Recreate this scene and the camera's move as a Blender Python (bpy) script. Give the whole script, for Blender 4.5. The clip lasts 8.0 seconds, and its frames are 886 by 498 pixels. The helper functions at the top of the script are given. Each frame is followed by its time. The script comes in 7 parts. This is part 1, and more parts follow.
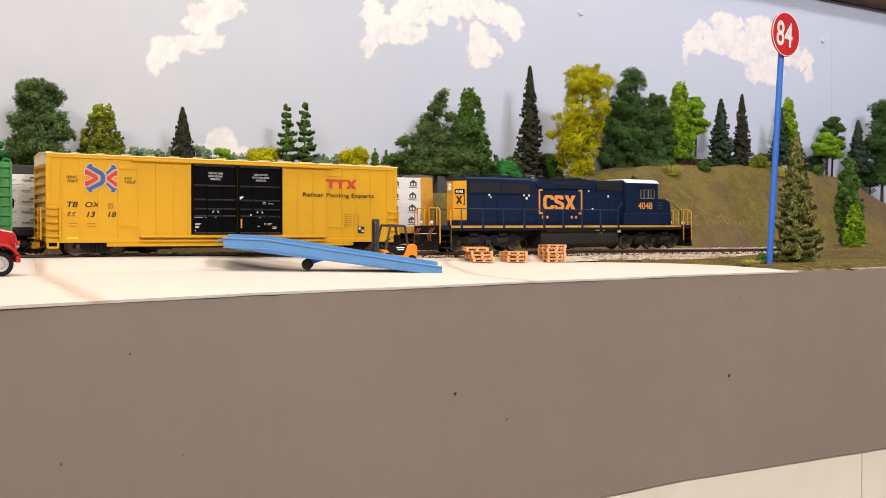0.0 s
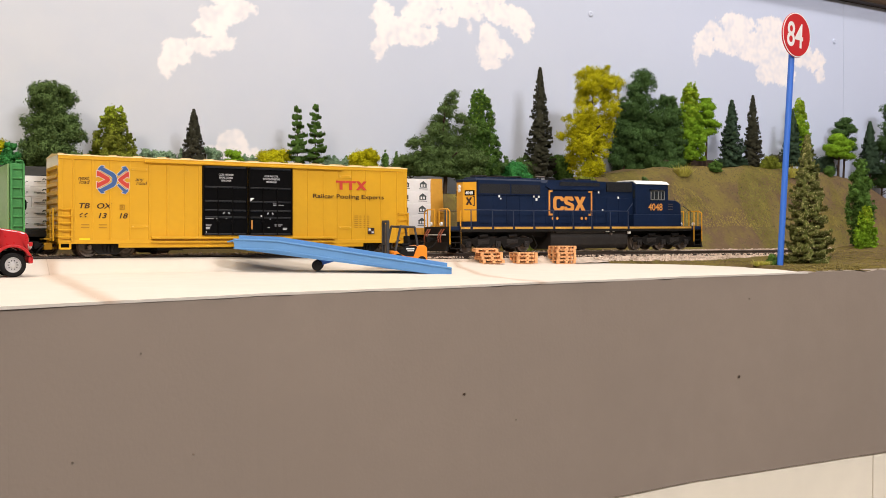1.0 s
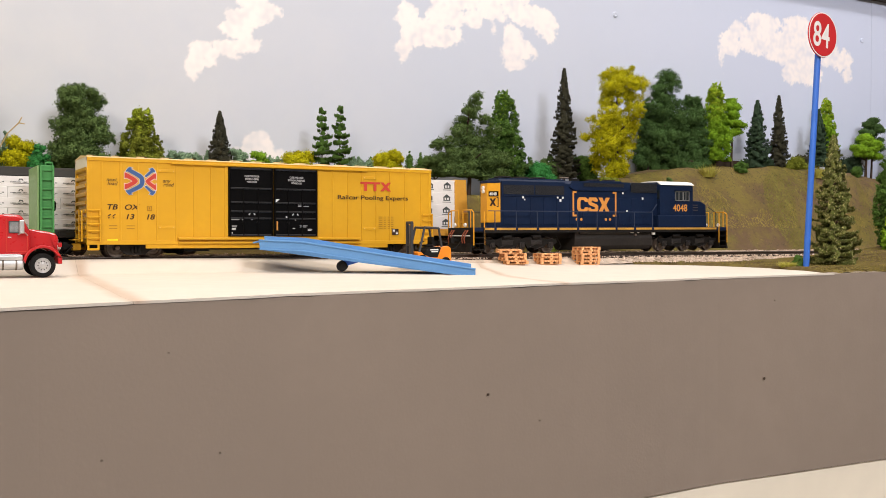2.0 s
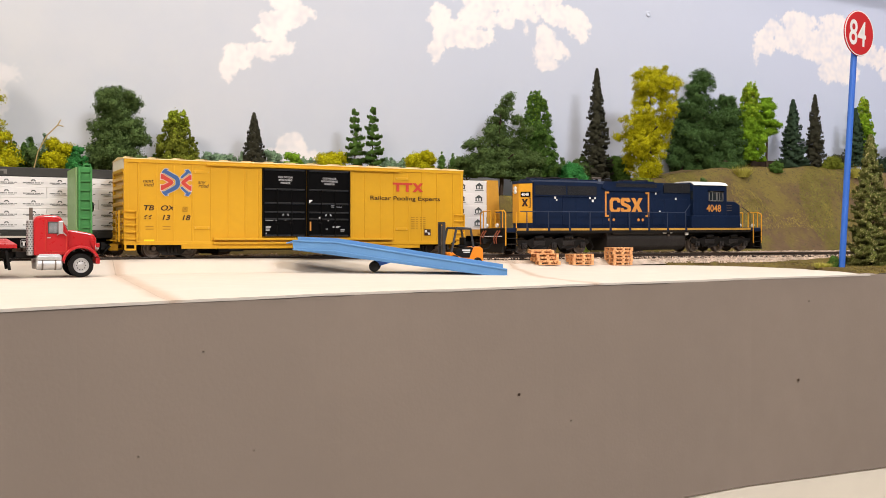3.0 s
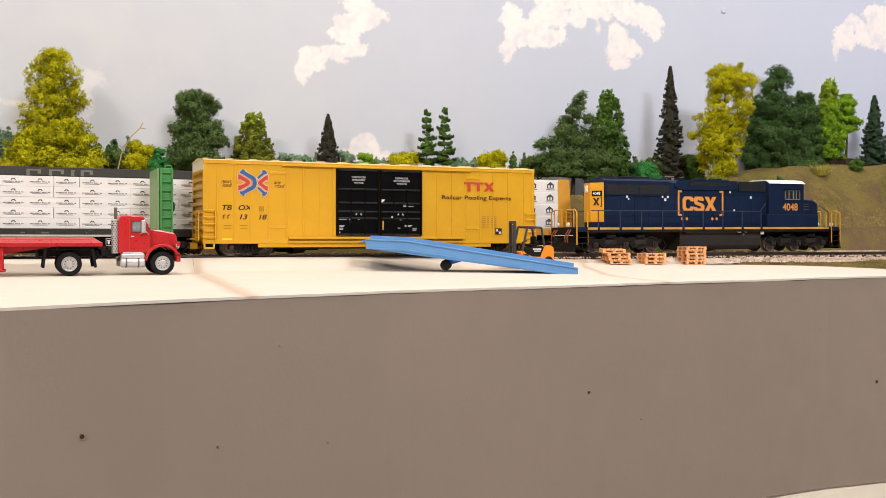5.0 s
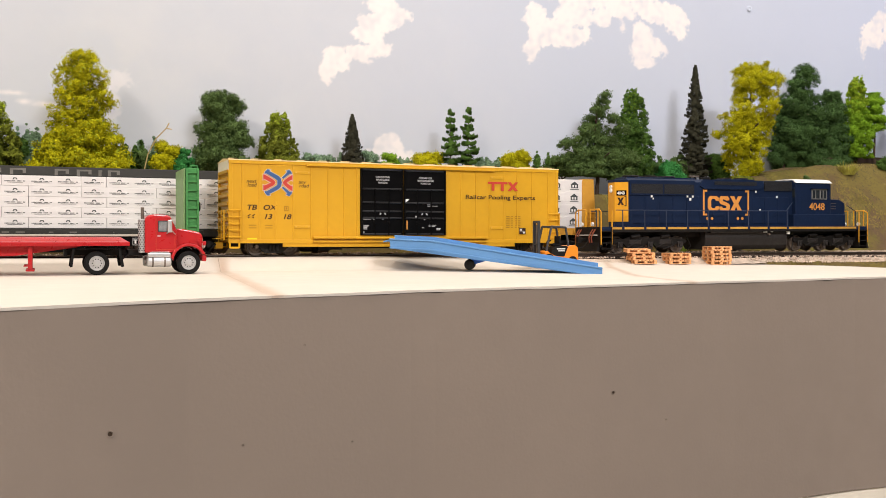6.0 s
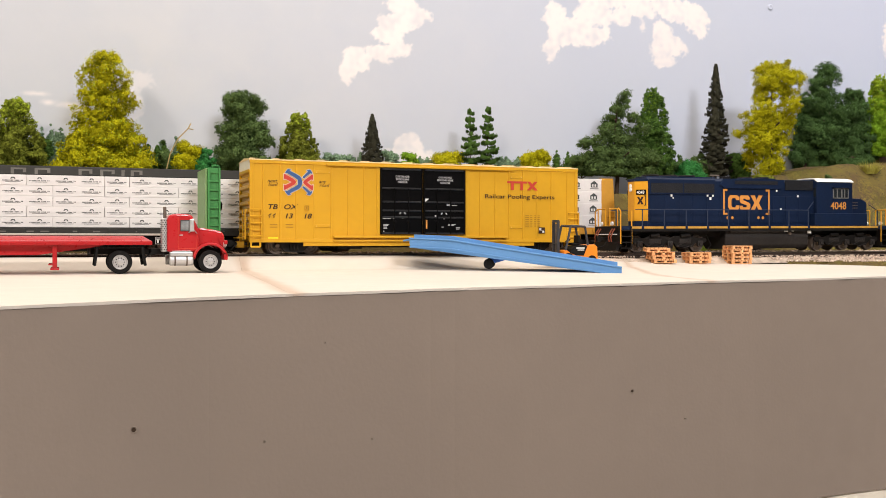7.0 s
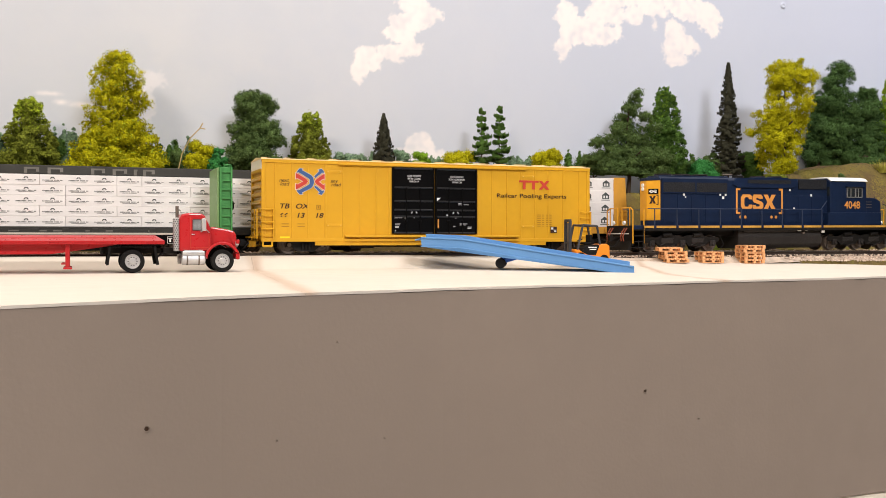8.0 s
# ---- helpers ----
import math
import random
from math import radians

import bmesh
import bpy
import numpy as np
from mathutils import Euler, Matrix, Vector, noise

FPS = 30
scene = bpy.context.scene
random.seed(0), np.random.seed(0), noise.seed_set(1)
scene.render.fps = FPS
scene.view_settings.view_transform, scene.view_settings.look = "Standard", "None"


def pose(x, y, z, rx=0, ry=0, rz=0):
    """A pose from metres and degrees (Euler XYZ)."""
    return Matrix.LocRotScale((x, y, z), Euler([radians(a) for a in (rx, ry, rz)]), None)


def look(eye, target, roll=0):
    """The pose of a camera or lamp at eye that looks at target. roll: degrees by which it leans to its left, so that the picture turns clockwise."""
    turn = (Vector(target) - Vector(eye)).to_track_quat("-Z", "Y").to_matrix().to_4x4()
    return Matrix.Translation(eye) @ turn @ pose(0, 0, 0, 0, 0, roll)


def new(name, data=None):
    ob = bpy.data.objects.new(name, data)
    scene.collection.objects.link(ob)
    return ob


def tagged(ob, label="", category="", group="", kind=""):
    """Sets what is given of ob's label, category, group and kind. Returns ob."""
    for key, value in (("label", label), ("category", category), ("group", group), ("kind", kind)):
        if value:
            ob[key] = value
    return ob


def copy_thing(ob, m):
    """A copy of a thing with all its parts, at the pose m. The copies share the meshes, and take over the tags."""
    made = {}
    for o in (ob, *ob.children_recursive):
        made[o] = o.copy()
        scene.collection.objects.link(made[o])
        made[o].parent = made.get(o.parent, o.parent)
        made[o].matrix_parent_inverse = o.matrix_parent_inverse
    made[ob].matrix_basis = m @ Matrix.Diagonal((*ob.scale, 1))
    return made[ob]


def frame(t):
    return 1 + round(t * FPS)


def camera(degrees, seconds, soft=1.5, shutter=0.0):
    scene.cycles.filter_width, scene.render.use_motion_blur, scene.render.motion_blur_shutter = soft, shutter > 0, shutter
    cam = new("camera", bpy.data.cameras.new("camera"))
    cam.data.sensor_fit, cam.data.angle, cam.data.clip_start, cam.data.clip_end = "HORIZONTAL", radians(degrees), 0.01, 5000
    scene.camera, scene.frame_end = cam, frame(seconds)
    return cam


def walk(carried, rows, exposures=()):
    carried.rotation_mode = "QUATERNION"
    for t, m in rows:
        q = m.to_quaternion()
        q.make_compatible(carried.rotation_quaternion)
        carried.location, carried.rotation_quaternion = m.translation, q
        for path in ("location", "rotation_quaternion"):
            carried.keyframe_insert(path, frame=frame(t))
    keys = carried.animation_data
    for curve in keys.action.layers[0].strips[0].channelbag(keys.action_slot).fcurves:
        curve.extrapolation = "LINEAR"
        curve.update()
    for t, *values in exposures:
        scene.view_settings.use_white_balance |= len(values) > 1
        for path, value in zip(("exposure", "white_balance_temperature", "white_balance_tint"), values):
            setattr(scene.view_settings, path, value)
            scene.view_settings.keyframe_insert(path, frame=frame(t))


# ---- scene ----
cam = camera(48.60, 8.0, soft=0.9)
# seconds, eye, yaw, pitch, roll
ROWS = [
    (0.0, -0.09715, -0.56385, 0.02008, -31.795, -0.804, -0.040),
    (0.5, -0.09751, -0.56455, 0.02021, -31.590, -0.792, -0.021),
    (1.0, -0.09717, -0.56522, 0.01980, -31.159, -0.710, -0.034),
    (1.5, -0.09769, -0.56605, 0.01988, -30.526, -0.678, -0.050),
    (3.0, -0.09856, -0.56895, 0.01980, -27.837, -0.629, -0.055),
    (3.5, -0.09925, -0.57054, 0.01964, -26.704, -0.618, -0.069),
    (4.0, -0.09972, -0.57182, 0.01919, -25.577, -0.601, -0.052),
    (4.5, -0.09998, -0.57301, 0.01921, -24.515, -0.615, -0.053),
    (6.0, -0.10055, -0.57404, 0.01909, -22.258, -0.648, -0.086),
    (6.5, -0.10109, -0.57484, 0.01873, -21.666, -0.636, -0.073),
    (7.0, -0.10114, -0.57618, 0.01874, -21.097, -0.662, -0.087),
    (7.5, -0.10086, -0.57578, 0.01870, -20.647, -0.668, -0.042),
    (8.0, -0.10139, -0.57524, 0.01861, -20.469, -0.689, -0.087),
]
walk(cam, [(t, pose(x, y, z, 90 + pitch, roll, yaw)) for t, x, y, z, yaw, pitch, roll in ROWS])

# ---- light ----
world = bpy.data.worlds.new("world")
world.use_nodes = True
world.node_tree.nodes["Background"].inputs[0].default_value = (0.9, 0.95, 1.0, 1)
world.node_tree.nodes["Background"].inputs[1].default_value = 0.3
scene.world = world
scene.view_settings.exposure = 0.0


def tube_lamp(name, x, y, z, length, width, watts, colour, target):
    data = bpy.data.lights.new(name, "AREA")
    data.shape, data.size, data.size_y, data.energy, data.color = "RECTANGLE", length, width, watts, colour
    ob = new(name, data)
    ob.matrix_world = look((x, y, z), target)
    return ob


CEIL = 1.25
tube_lamp("unseen_ceiling_light", -0.28, -0.22, CEIL - 0.06, 0.6, 0.12, 8.0, (1.0, 0.89, 0.77), (0.1, 0.0, 0))
# added overhead fill that brightens the right-hand trees and bank; no known source
tube_lamp("unseen_ceiling_light", 0.85, -0.25, CEIL - 0.06, 0.6, 0.12, 8.2, (1.0, 0.95, 0.92), (0.85, 0.0, 0))
tube_lamp("unseen_ceiling_light", -1.45, -1.75, CEIL - 0.06, 0.6, 0.3, 35.5, (1.0, 0.87, 0.74), (-0.2, 0.1, 0))
tube_lamp("unseen_ceiling_light", 0.38, -1.75, CEIL - 0.06, 0.6, 0.3, 34.0, (0.96, 0.94, 0.97), (1.0, 0.1, 0.1))

# ---- materials ----
def mat(name, colour, rough=0.6, metal=0.0, vary=0.12, scale=60.0, bump=0.0, bump_scale=400.0, other=None, coat=0.0, random_hue=0.0, spec=0.3):
    """Principled surface with coarse and fine variation and a fine relief, in object metres."""
    m = bpy.data.materials.new(name)
    m.use_nodes = True
    nt = m.node_tree
    b = nt.nodes["Principled BSDF"]
    b.inputs["Roughness"].default_value, b.inputs["Metallic"].default_value = rough, metal
    b.inputs["Coat Weight"].default_value = coat
    b.inputs["Specular IOR Level"].default_value = spec
    tc = nt.nodes.new("ShaderNodeTexCoord")

    def noise_at(s, detail=4.0):
        n = nt.nodes.new("ShaderNodeTexNoise")
        n.inputs["Scale"].default_value, n.inputs["Detail"].default_value = s, detail
        nt.links.new(tc.outputs["Object"], n.inputs["Vector"])
        return n

    def mixed(fac, a, c):
        x = nt.nodes.new("ShaderNodeMix")
        x.data_type = "RGBA"
        nt.links.new(fac, x.inputs[0])
        for sock, v in ((x.inputs[6], a), (x.inputs[7], c)):
            if isinstance(v, tuple):
                sock.default_value = (*v, 1)
            else:
                nt.links.new(v, sock)
        return x.outputs[2]

    lo = tuple(max(0.0, c * (1 - vary)) for c in colour)
    hi = tuple(min(1.0, c * (1 + vary)) for c in colour)
    coarse, fine = noise_at(scale), noise_at(scale * 9, 3.0)
    ramp = nt.nodes.new("ShaderNodeMapRange")
    ramp.inputs["From Min"].default_value, ramp.inputs["From Max"].default_value = 0.3, 0.7
    nt.links.new(coarse.outputs[0], ramp.inputs[0])
    col = mixed(ramp.outputs[0], lo, other or hi)
    ramp2 = nt.nodes.new("ShaderNodeMapRange")
    ramp2.inputs["From Min"].default_value, ramp2.inputs["From Max"].default_value = 0.35, 0.65
    ramp2.inputs["To Max"].default_value = 0.5
    nt.links.new(fine.outputs[0], ramp2.inputs[0])
    col = mixed(ramp2.outputs[0], col, lo if vary else colour)
    if random_hue:
        geo = nt.nodes.new("ShaderNodeNewGeometry")
        hsv = nt.nodes.new("ShaderNodeHueSaturation")
        r = nt.nodes.new("ShaderNodeMapRange")
        r.inputs["To Min"].default_value, r.inputs["To Max"].default_value = 1 - random_hue, 1 + random_hue
        nt.links.new(geo.outputs["Random Per Island"], r.inputs[0])
        nt.links.new(r.outputs[0], hsv.inputs["Value"])
        nt.links.new(col, hsv.inputs["Color"])
        col = hsv.outputs[0]
    nt.links.new(col, b.inputs["Base Color"])
    rr = nt.nodes.new("ShaderNodeMapRange")
    rr.inputs["To Min"].default_value, rr.inputs["To Max"].default_value = max(0.02, rough - 0.1), min(1.0, rough + 0.1)
    nt.links.new(fine.outputs[0], rr.inputs[0])
    nt.links.new(rr.outputs[0], b.inputs["Roughness"])
    if bump:
        bn = nt.nodes.new("ShaderNodeBump")
        bn.inputs["Strength"].default_value, bn.inputs["Distance"].default_value = min(1.0, bump), 0.0006
        nt.links.new(noise_at(bump_scale, 5.0).outputs[0], bn.inputs["Height"])
        nt.links.new(bn.outputs[0], b.inputs["Normal"])
    return m


M = {}
M["fascia"] = mat("painted_fascia", (0.292, 0.235, 0.192), 0.55, vary=0.05, scale=8, bump=0.10, bump_scale=700)
M["cream"] = mat("cream_panel", (0.9, 0.82, 0.68), 0.5, vary=0.04, scale=6)
def graded(m, low, high, other):
    """Blend a second colour in along x, from low to high, over the first."""
    nt = m.node_tree
    bs = nt.nodes["Principled BSDF"]
    was = bs.inputs["Base Color"].links[0].from_socket
    tc = nt.nodes.new("ShaderNodeTexCoord")
    sp = nt.nodes.new("ShaderNodeSeparateXYZ")
    nt.links.new(tc.outputs["Object"], sp.inputs[0])
    r = nt.nodes.new("ShaderNodeMapRange")
    r.inputs["From Min"].default_value, r.inputs["From Max"].default_value = low, high
    nt.links.new(sp.outputs[0], r.inputs[0])
    x = nt.nodes.new("ShaderNodeMix")
    x.data_type = "RGBA"
    nt.links.new(r.outputs[0], x.inputs[0])
    nt.links.new(was, x.inputs[6])
    x.inputs[7].default_value = (*other, 1)
    nt.links.new(x.outputs[2], bs.inputs["Base Color"])
    return m


def patched(m, scale, start, other, shift):
    """Lay ragged patches of another colour over the first."""
    nt = m.node_tree
    bs = nt.nodes["Principled BSDF"]
    was = bs.inputs["Base Color"].links[0].from_socket
    tc = nt.nodes.new("ShaderNodeTexCoord")
    mp = nt.nodes.new("ShaderNodeMapping")
    mp.inputs["Location"].default_value = (shift, shift, 0)
    n = nt.nodes.new("ShaderNodeTexNoise")
    n.inputs["Scale"].default_value, n.inputs["Detail"].default_value, n.inputs["Roughness"].default_value = scale, 8.0, 0.7
    nt.links.new(tc.outputs["Object"], mp.inputs[0])
    nt.links.new(mp.outputs[0], n.inputs["Vector"])
    r = nt.nodes.new("ShaderNodeMapRange")
    r.inputs["From Min"].default_value, r.inputs["From Max"].default_value, r.inputs["To Max"].default_value = start, start + 0.14, 0.8
    nt.links.new(n.outputs[0], r.inputs[0])
    x = nt.nodes.new("ShaderNodeMix")
    x.data_type = "RGBA"
    nt.links.new(r.outputs[0], x.inputs[0])
    nt.links.new(was, x.inputs[6])
    x.inputs[7].default_value = (*other, 1)
    nt.links.new(x.outputs[2], bs.inputs["Base Color"])


M["sky"] = mat("painted_sky_board", (0.56, 0.59, 0.65), 0.5, vary=0.04, scale=4, bump=0.1, bump_scale=90, other=(0.60, 0.61, 0.635))
graded(M["sky"], -0.05, 0.9, (0.535, 0.585, 0.74))
M["valance"] = mat("dark_brown_valance", (0.05, 0.03, 0.018), 0.5)
M["plaster"] = mat("room_plaster", (0.7, 0.68, 0.64), 0.8, vary=0.03, scale=3)
M["room_floor"] = mat("room_floor", (0.3, 0.27, 0.24), 0.7, vary=0.08, scale=3)
M["ground"] = mat("scenic_ground", (0.14, 0.103, 0.036), 0.95, vary=0.3, scale=14, bump=1.0, bump_scale=1300, other=(0.125, 0.08, 0.05), spec=0.1)
graded(M["ground"], 0.35, 1.3, (0.14, 0.088, 0.062))
patched(M["ground"], 17.0, 0.46, (0.17, 0.135, 0.036), 1.3)
patched(M["ground"], 60.0, 0.56, (0.14, 0.125, 0.03), 4.7)
patched(M["ground"], 200.0, 0.60, (0.26, 0.2, 0.08), 8.1)
patched(M["ground"], 420.0, 0.53, (0.085, 0.06, 0.032), 2.2)
M["gravel"] = mat("ballast_gravel", (0.52, 0.42, 0.34), 0.95, vary=0.35, scale=150, bump=1.0, bump_scale=1200)
M["stone"] = mat("ballast_stone", (0.56, 0.44, 0.355), 0.9, vary=0.25, scale=200, random_hue=0.28)
M["tie"] = mat("dark_tie", (0.035, 0.025, 0.02), 0.8, vary=0.3)
M["rail"] = mat("weathered_rail", (0.07, 0.05, 0.04), 0.5, metal=0.4, vary=0.25)
M["railtop"] = mat("worn_railhead", (0.45, 0.42, 0.4), 0.35, metal=0.9, vary=0.1)
M["yellow"] = mat("yellow_car_paint", (0.61, 0.325, 0.014), 0.42, vary=0.05, scale=30)
M["roof"] = mat("pale_roof", (0.74, 0.55, 0.26), 0.5, vary=0.1, scale=60)
M["black"] = mat("black_paint", (0.0022, 0.002, 0.0022), 0.42, vary=0.2, spec=0.07)
# same black as the doors, lightened to carry the ribs' highlights
M["doorrib"] = mat("highlit_black_rib", (0.010, 0.0095, 0.010), 0.32, vary=0.2, spec=0.5)
M["blackgear"] = mat("black_running_gear", (0.0085, 0.0072, 0.0064), 0.6, vary=0.5, scale=160, spec=0.22)
M["navy"] = mat("navy_loco_paint", (0.005, 0.0135, 0.042), 0.45, vary=0.15, spec=0.2)
M["red"] = mat("red_truck_paint", (0.45, 0.016, 0.02), 0.3, vary=0.04, coat=0.3)
M["blue"] = mat("light_blue_ramp_paint", (0.115, 0.275, 0.54), 0.45, vary=0.05)
M["pole"] = mat("blue_pole_paint", (0.04, 0.15, 0.6), 0.4, vary=0.04)
M["orange"] = mat("orange_plastic", (0.85, 0.25, 0.02), 0.35, vary=0.04)
M["pallet"] = mat("bare_pallet_wood", (0.75, 0.38, 0.17), 0.7, vary=0.15, scale=150)
M["green"] = mat("green_car_paint", (0.06, 0.25, 0.07), 0.45, vary=0.08)
M["rock"] = mat("grey_rock", (0.2, 0.19, 0.18), 0.85, vary=0.4, scale=60, bump=1.0, bump_scale=300)
M["coal"] = mat("dark_rubble", (0.03, 0.022, 0.018), 0.9, vary=0.4, scale=200, bump=1.0, bump_scale=700)
M["trunk"] = mat("tree_bark", (0.07, 0.045, 0.03), 0.9, vary=0.3)
M["signred"] = mat("red_sign_face", (0.55, 0.025, 0.03), 0.35, vary=0.06)
M["railblue"] = mat("handrail_blue", (0.022, 0.034, 0.07), 0.45, vary=0.15)
M["sillgold"] = mat("dull_gold_sill", (0.52, 0.28, 0.05), 0.5, vary=0.25, scale=80)
M["fence"] = mat("dark_strip_brown", (0.06, 0.038, 0.026), 0.85, vary=0.25, scale=90)
M["roadname"] = mat("grey_lettering", (0.16, 0.15, 0.135), 0.7, vary=0.2)
LEAF = {}
for key, c in dict(dark=(0.1, 0.158, 0.048), deep=(0.064, 0.122, 0.036), mid=(0.085, 0.165, 0.032), bright=(0.2, 0.36, 0.022), yellow=(0.47, 0.44, 0.008),
                   olive=(0.2, 0.23, 0.028), brown=(0.056, 0.055, 0.036), teal=(0.22, 0.33, 0.2), blue=(0.05, 0.085, 0.05), fleck=(0.15, 0.17, 0.045), sage=(0.16, 0.15, 0.035), straw=(0.5, 0.47, 0.1), lime=(0.42, 0.55, 0.12), tip=(0.5, 0.46, 0.2), yellowgreen=(0.36, 0.46, 0.03), moss=(0.15, 0.125, 0.033), emerald=(0.05, 0.24, 0.06), hay=(0.24, 0.185, 0.045)).items():
    LEAF[key] = mat("foliage_" + key, c, 0.9, vary=0.3, scale=90, random_hue=0.16, spec=0.1)


# ---- mesh helpers ----
def part(name, bm, material, parent=None, label=""):
    """A bmesh as one mesh object, under a thing or a part."""
    me = bpy.data.meshes.new(name)
    bm.to_mesh(me)
    bm.free()
    me.materials.append(material)
    ob = new(name, me)
    if parent:
        ob.parent = parent
    return tagged(ob, label)


def raw(name, verts, faces, material, parent=None, label=""):
    me = bpy.data.meshes.new(name)
    me.from_pydata([tuple(v) for v in verts], [], [tuple(f) for f in faces])
    me.update()
    me.materials.append(material)
    ob = new(name, me)
    if parent:
        ob.parent = parent
    return tagged(ob, label)


def thing(name, label, category, m=None, group="", kind=""):
    ob = new(name)
    ob.empty_display_size = 0.01
    if m is not None:
        ob.matrix_world = m
    return tagged(ob, label, category, group, kind)


def box(bm, x0, x1, y0, y1, z0, z1, bevel=0.0):
    """An axis-aligned block, with bevelled edges, added to bm."""
    vs = [bm.verts.new((x, y, z)) for x in (x0, x1) for y in (y0, y1) for z in (z0, z1)]
    fs = [bm.faces.new([vs[i] for i in q]) for q in ((0, 1, 3, 2), (4, 6, 7, 5), (0, 4, 5, 1), (2, 3, 7, 6), (0, 2, 6, 4), (1, 5, 7, 3))]
    if bevel:
        es = list({e for f in fs for e in f.edges})
        bmesh.ops.bevel(bm, geom=es, offset=bevel, segments=2, affect="EDGES", profile=0.5)
    return bm


def blocks(*rows, bevel=0.0):
    bm = bmesh.new()
    for r in rows:
        box(bm, *r, bevel=bevel)
    return bm


def rod(bm, a, b, r, seg=8):
    """A round bar from a to b."""
    a, b = Vector(a), Vector(b)
    d = b - a
    m = Matrix.Translation((a + b) / 2) @ d.to_track_quat("Z", "Y").to_matrix().to_4x4()
    bmesh.ops.create_cone(bm, cap_ends=True, segments=seg, radius1=r, radius2=r, depth=d.length, matrix=m)
    return bm


def bars(*rows, r=0.0003, seg=6):
    bm = bmesh.new()
    for a, b in rows:
        rod(bm, a, b, r, seg)
    return bm


def prism(outline, y0, y1, bm=None):
    """An outline in x and z, drawn out from y0 to y1."""
    bm = bm or bmesh.new()
    f = [bm.verts.new((x, y0, z)) for x, z in outline]
    g = [bm.verts.new((x, y1, z)) for x, z in outline]
    n = len(f)
    bm.faces.new(f)
    bm.faces.new(g[::-1])
    for i in range(n):
        bm.faces.new((f[i], g[i], g[(i + 1) % n], f[(i + 1) % n]))
    bmesh.ops.recalc_face_normals(bm, faces=bm.faces)
    return bm


def lathe(profile, seg=20, axis="y", bm=None, at=(0, 0, 0), ring_only=False):
    """A profile of (radius, place along the axis), turned round that axis."""
    bm = bm or bmesh.new()
    rings = []
    for r, h in profile:
        ring = []
        for k in range(seg):
            a = 2 * math.pi * k / seg
            p = (r * math.cos(a), h, r * math.sin(a)) if axis == "y" else (h, r * math.cos(a), r * math.sin(a)) if axis == "x" else (r * math.cos(a), r * math.sin(a), h)
            ring.append(bm.verts.new(Vector(p) + Vector(at)))
        rings.append(ring)
    for a, b in zip(rings, rings[1:]):
        for k in range(seg):
            bm.faces.new((a[k], a[(k + 1) % seg], b[(k + 1) % seg], b[k]))
    if ring_only:
        for k in range(seg):
            bm.faces.new((rings[-1][k], rings[-1][(k + 1) % seg], rings[0][(k + 1) % seg], rings[0][k]))
    else:
        bm.faces.new(rings[0])
        bm.faces.new(rings[-1][::-1])
    bmesh.ops.recalc_face_normals(bm, faces=bm.faces)
    return bm


def letters(name, text, size, x, y, z, material, parent, shear=0.0, stretch=1.0, spacing=1.0, weight=0.012, centred=False):
    """Writing in the built-in font on a wall that faces -y: its left foot at x, z."""
    cu = bpy.data.curves.new(name, "FONT")
    cu.body, cu.size, cu.shear, cu.space_character, cu.extrude, cu.offset = text, size, shear, spacing, 0.00005, size * weight
    if centred:
        cu.align_x = "CENTER"
    tmp = new(name, cu)
    me = bpy.data.meshes.new_from_object(tmp.evaluated_get(bpy.context.evaluated_depsgraph_get()))
    bpy.data.objects.remove(tmp)
    me.materials.clear()
    me.materials.append(material)
    me.transform(Matrix.Translation((x, y, z)) @ Matrix.Rotation(radians(90), 4, "X") @ Matrix.Diagonal((stretch, 1, 1, 1)))
    ob = new(name, me)
    ob.parent = parent
    return ob


# ---- structure: bench, deck, backdrop, room ----
EDGE = [(-0.9, -0.45), (-0.3, -0.342), (-0.2, -0.315), (-0.12, -0.2926), (-0.0586, -0.2705), (0.0246, -0.249), (0.12, -0.2355), (0.257, -0.2145), (0.3476, -0.208), (0.4426, -0.2012), (0.62, -0.19), (1.8, -0.12)]


def edge_y(x):
    return float(np.interp(x, [p[0] for p in EDGE], [p[1] for p in EDGE]))


def fascia_foot(x):
    return -0.100 - 0.04 * (x - 0.215)


BACK = 0.238


def build_fascia():
    bm = bmesh.new()
    xs = [x * 0.01 for x in range(-90, 181)]
    cols = []
    for x in xs:
        y, foot = edge_y(x), fascia_foot(x)
        wob = 0.0005 * noise.noise((x * 25, 3, 0))
        top = float(np.interp(x, [0.3, 0.345, 0.36], [-0.0004, -0.0002, 0.0004])) + 0.0002 * noise.noise((x * 60, 0, 7)) - (0.0010 if 0.405 < x < 0.415 else 0)
        cols.append([bm.verts.new(p) for p in ((x, y + 0.008, foot + 0.003), (x, y + wob, foot + 0.0002), (x, y + wob, top), (x, y + 0.008, top + 0.0004))])
    for a, b in zip(cols, cols[1:]):
        for k in range(4):
            bm.faces.new((a[k], b[k], b[(k + 1) % 4], a[(k + 1) % 4]))
    bmesh.ops.recalc_face_normals(bm, faces=bm.faces)
    ob = part("fascia", bm, M["fascia"])
    tagged(ob, "grey-brown painted fascia board with small nail holes", "fascia", kind="structure")
    return ob


fascia = build_fascia()


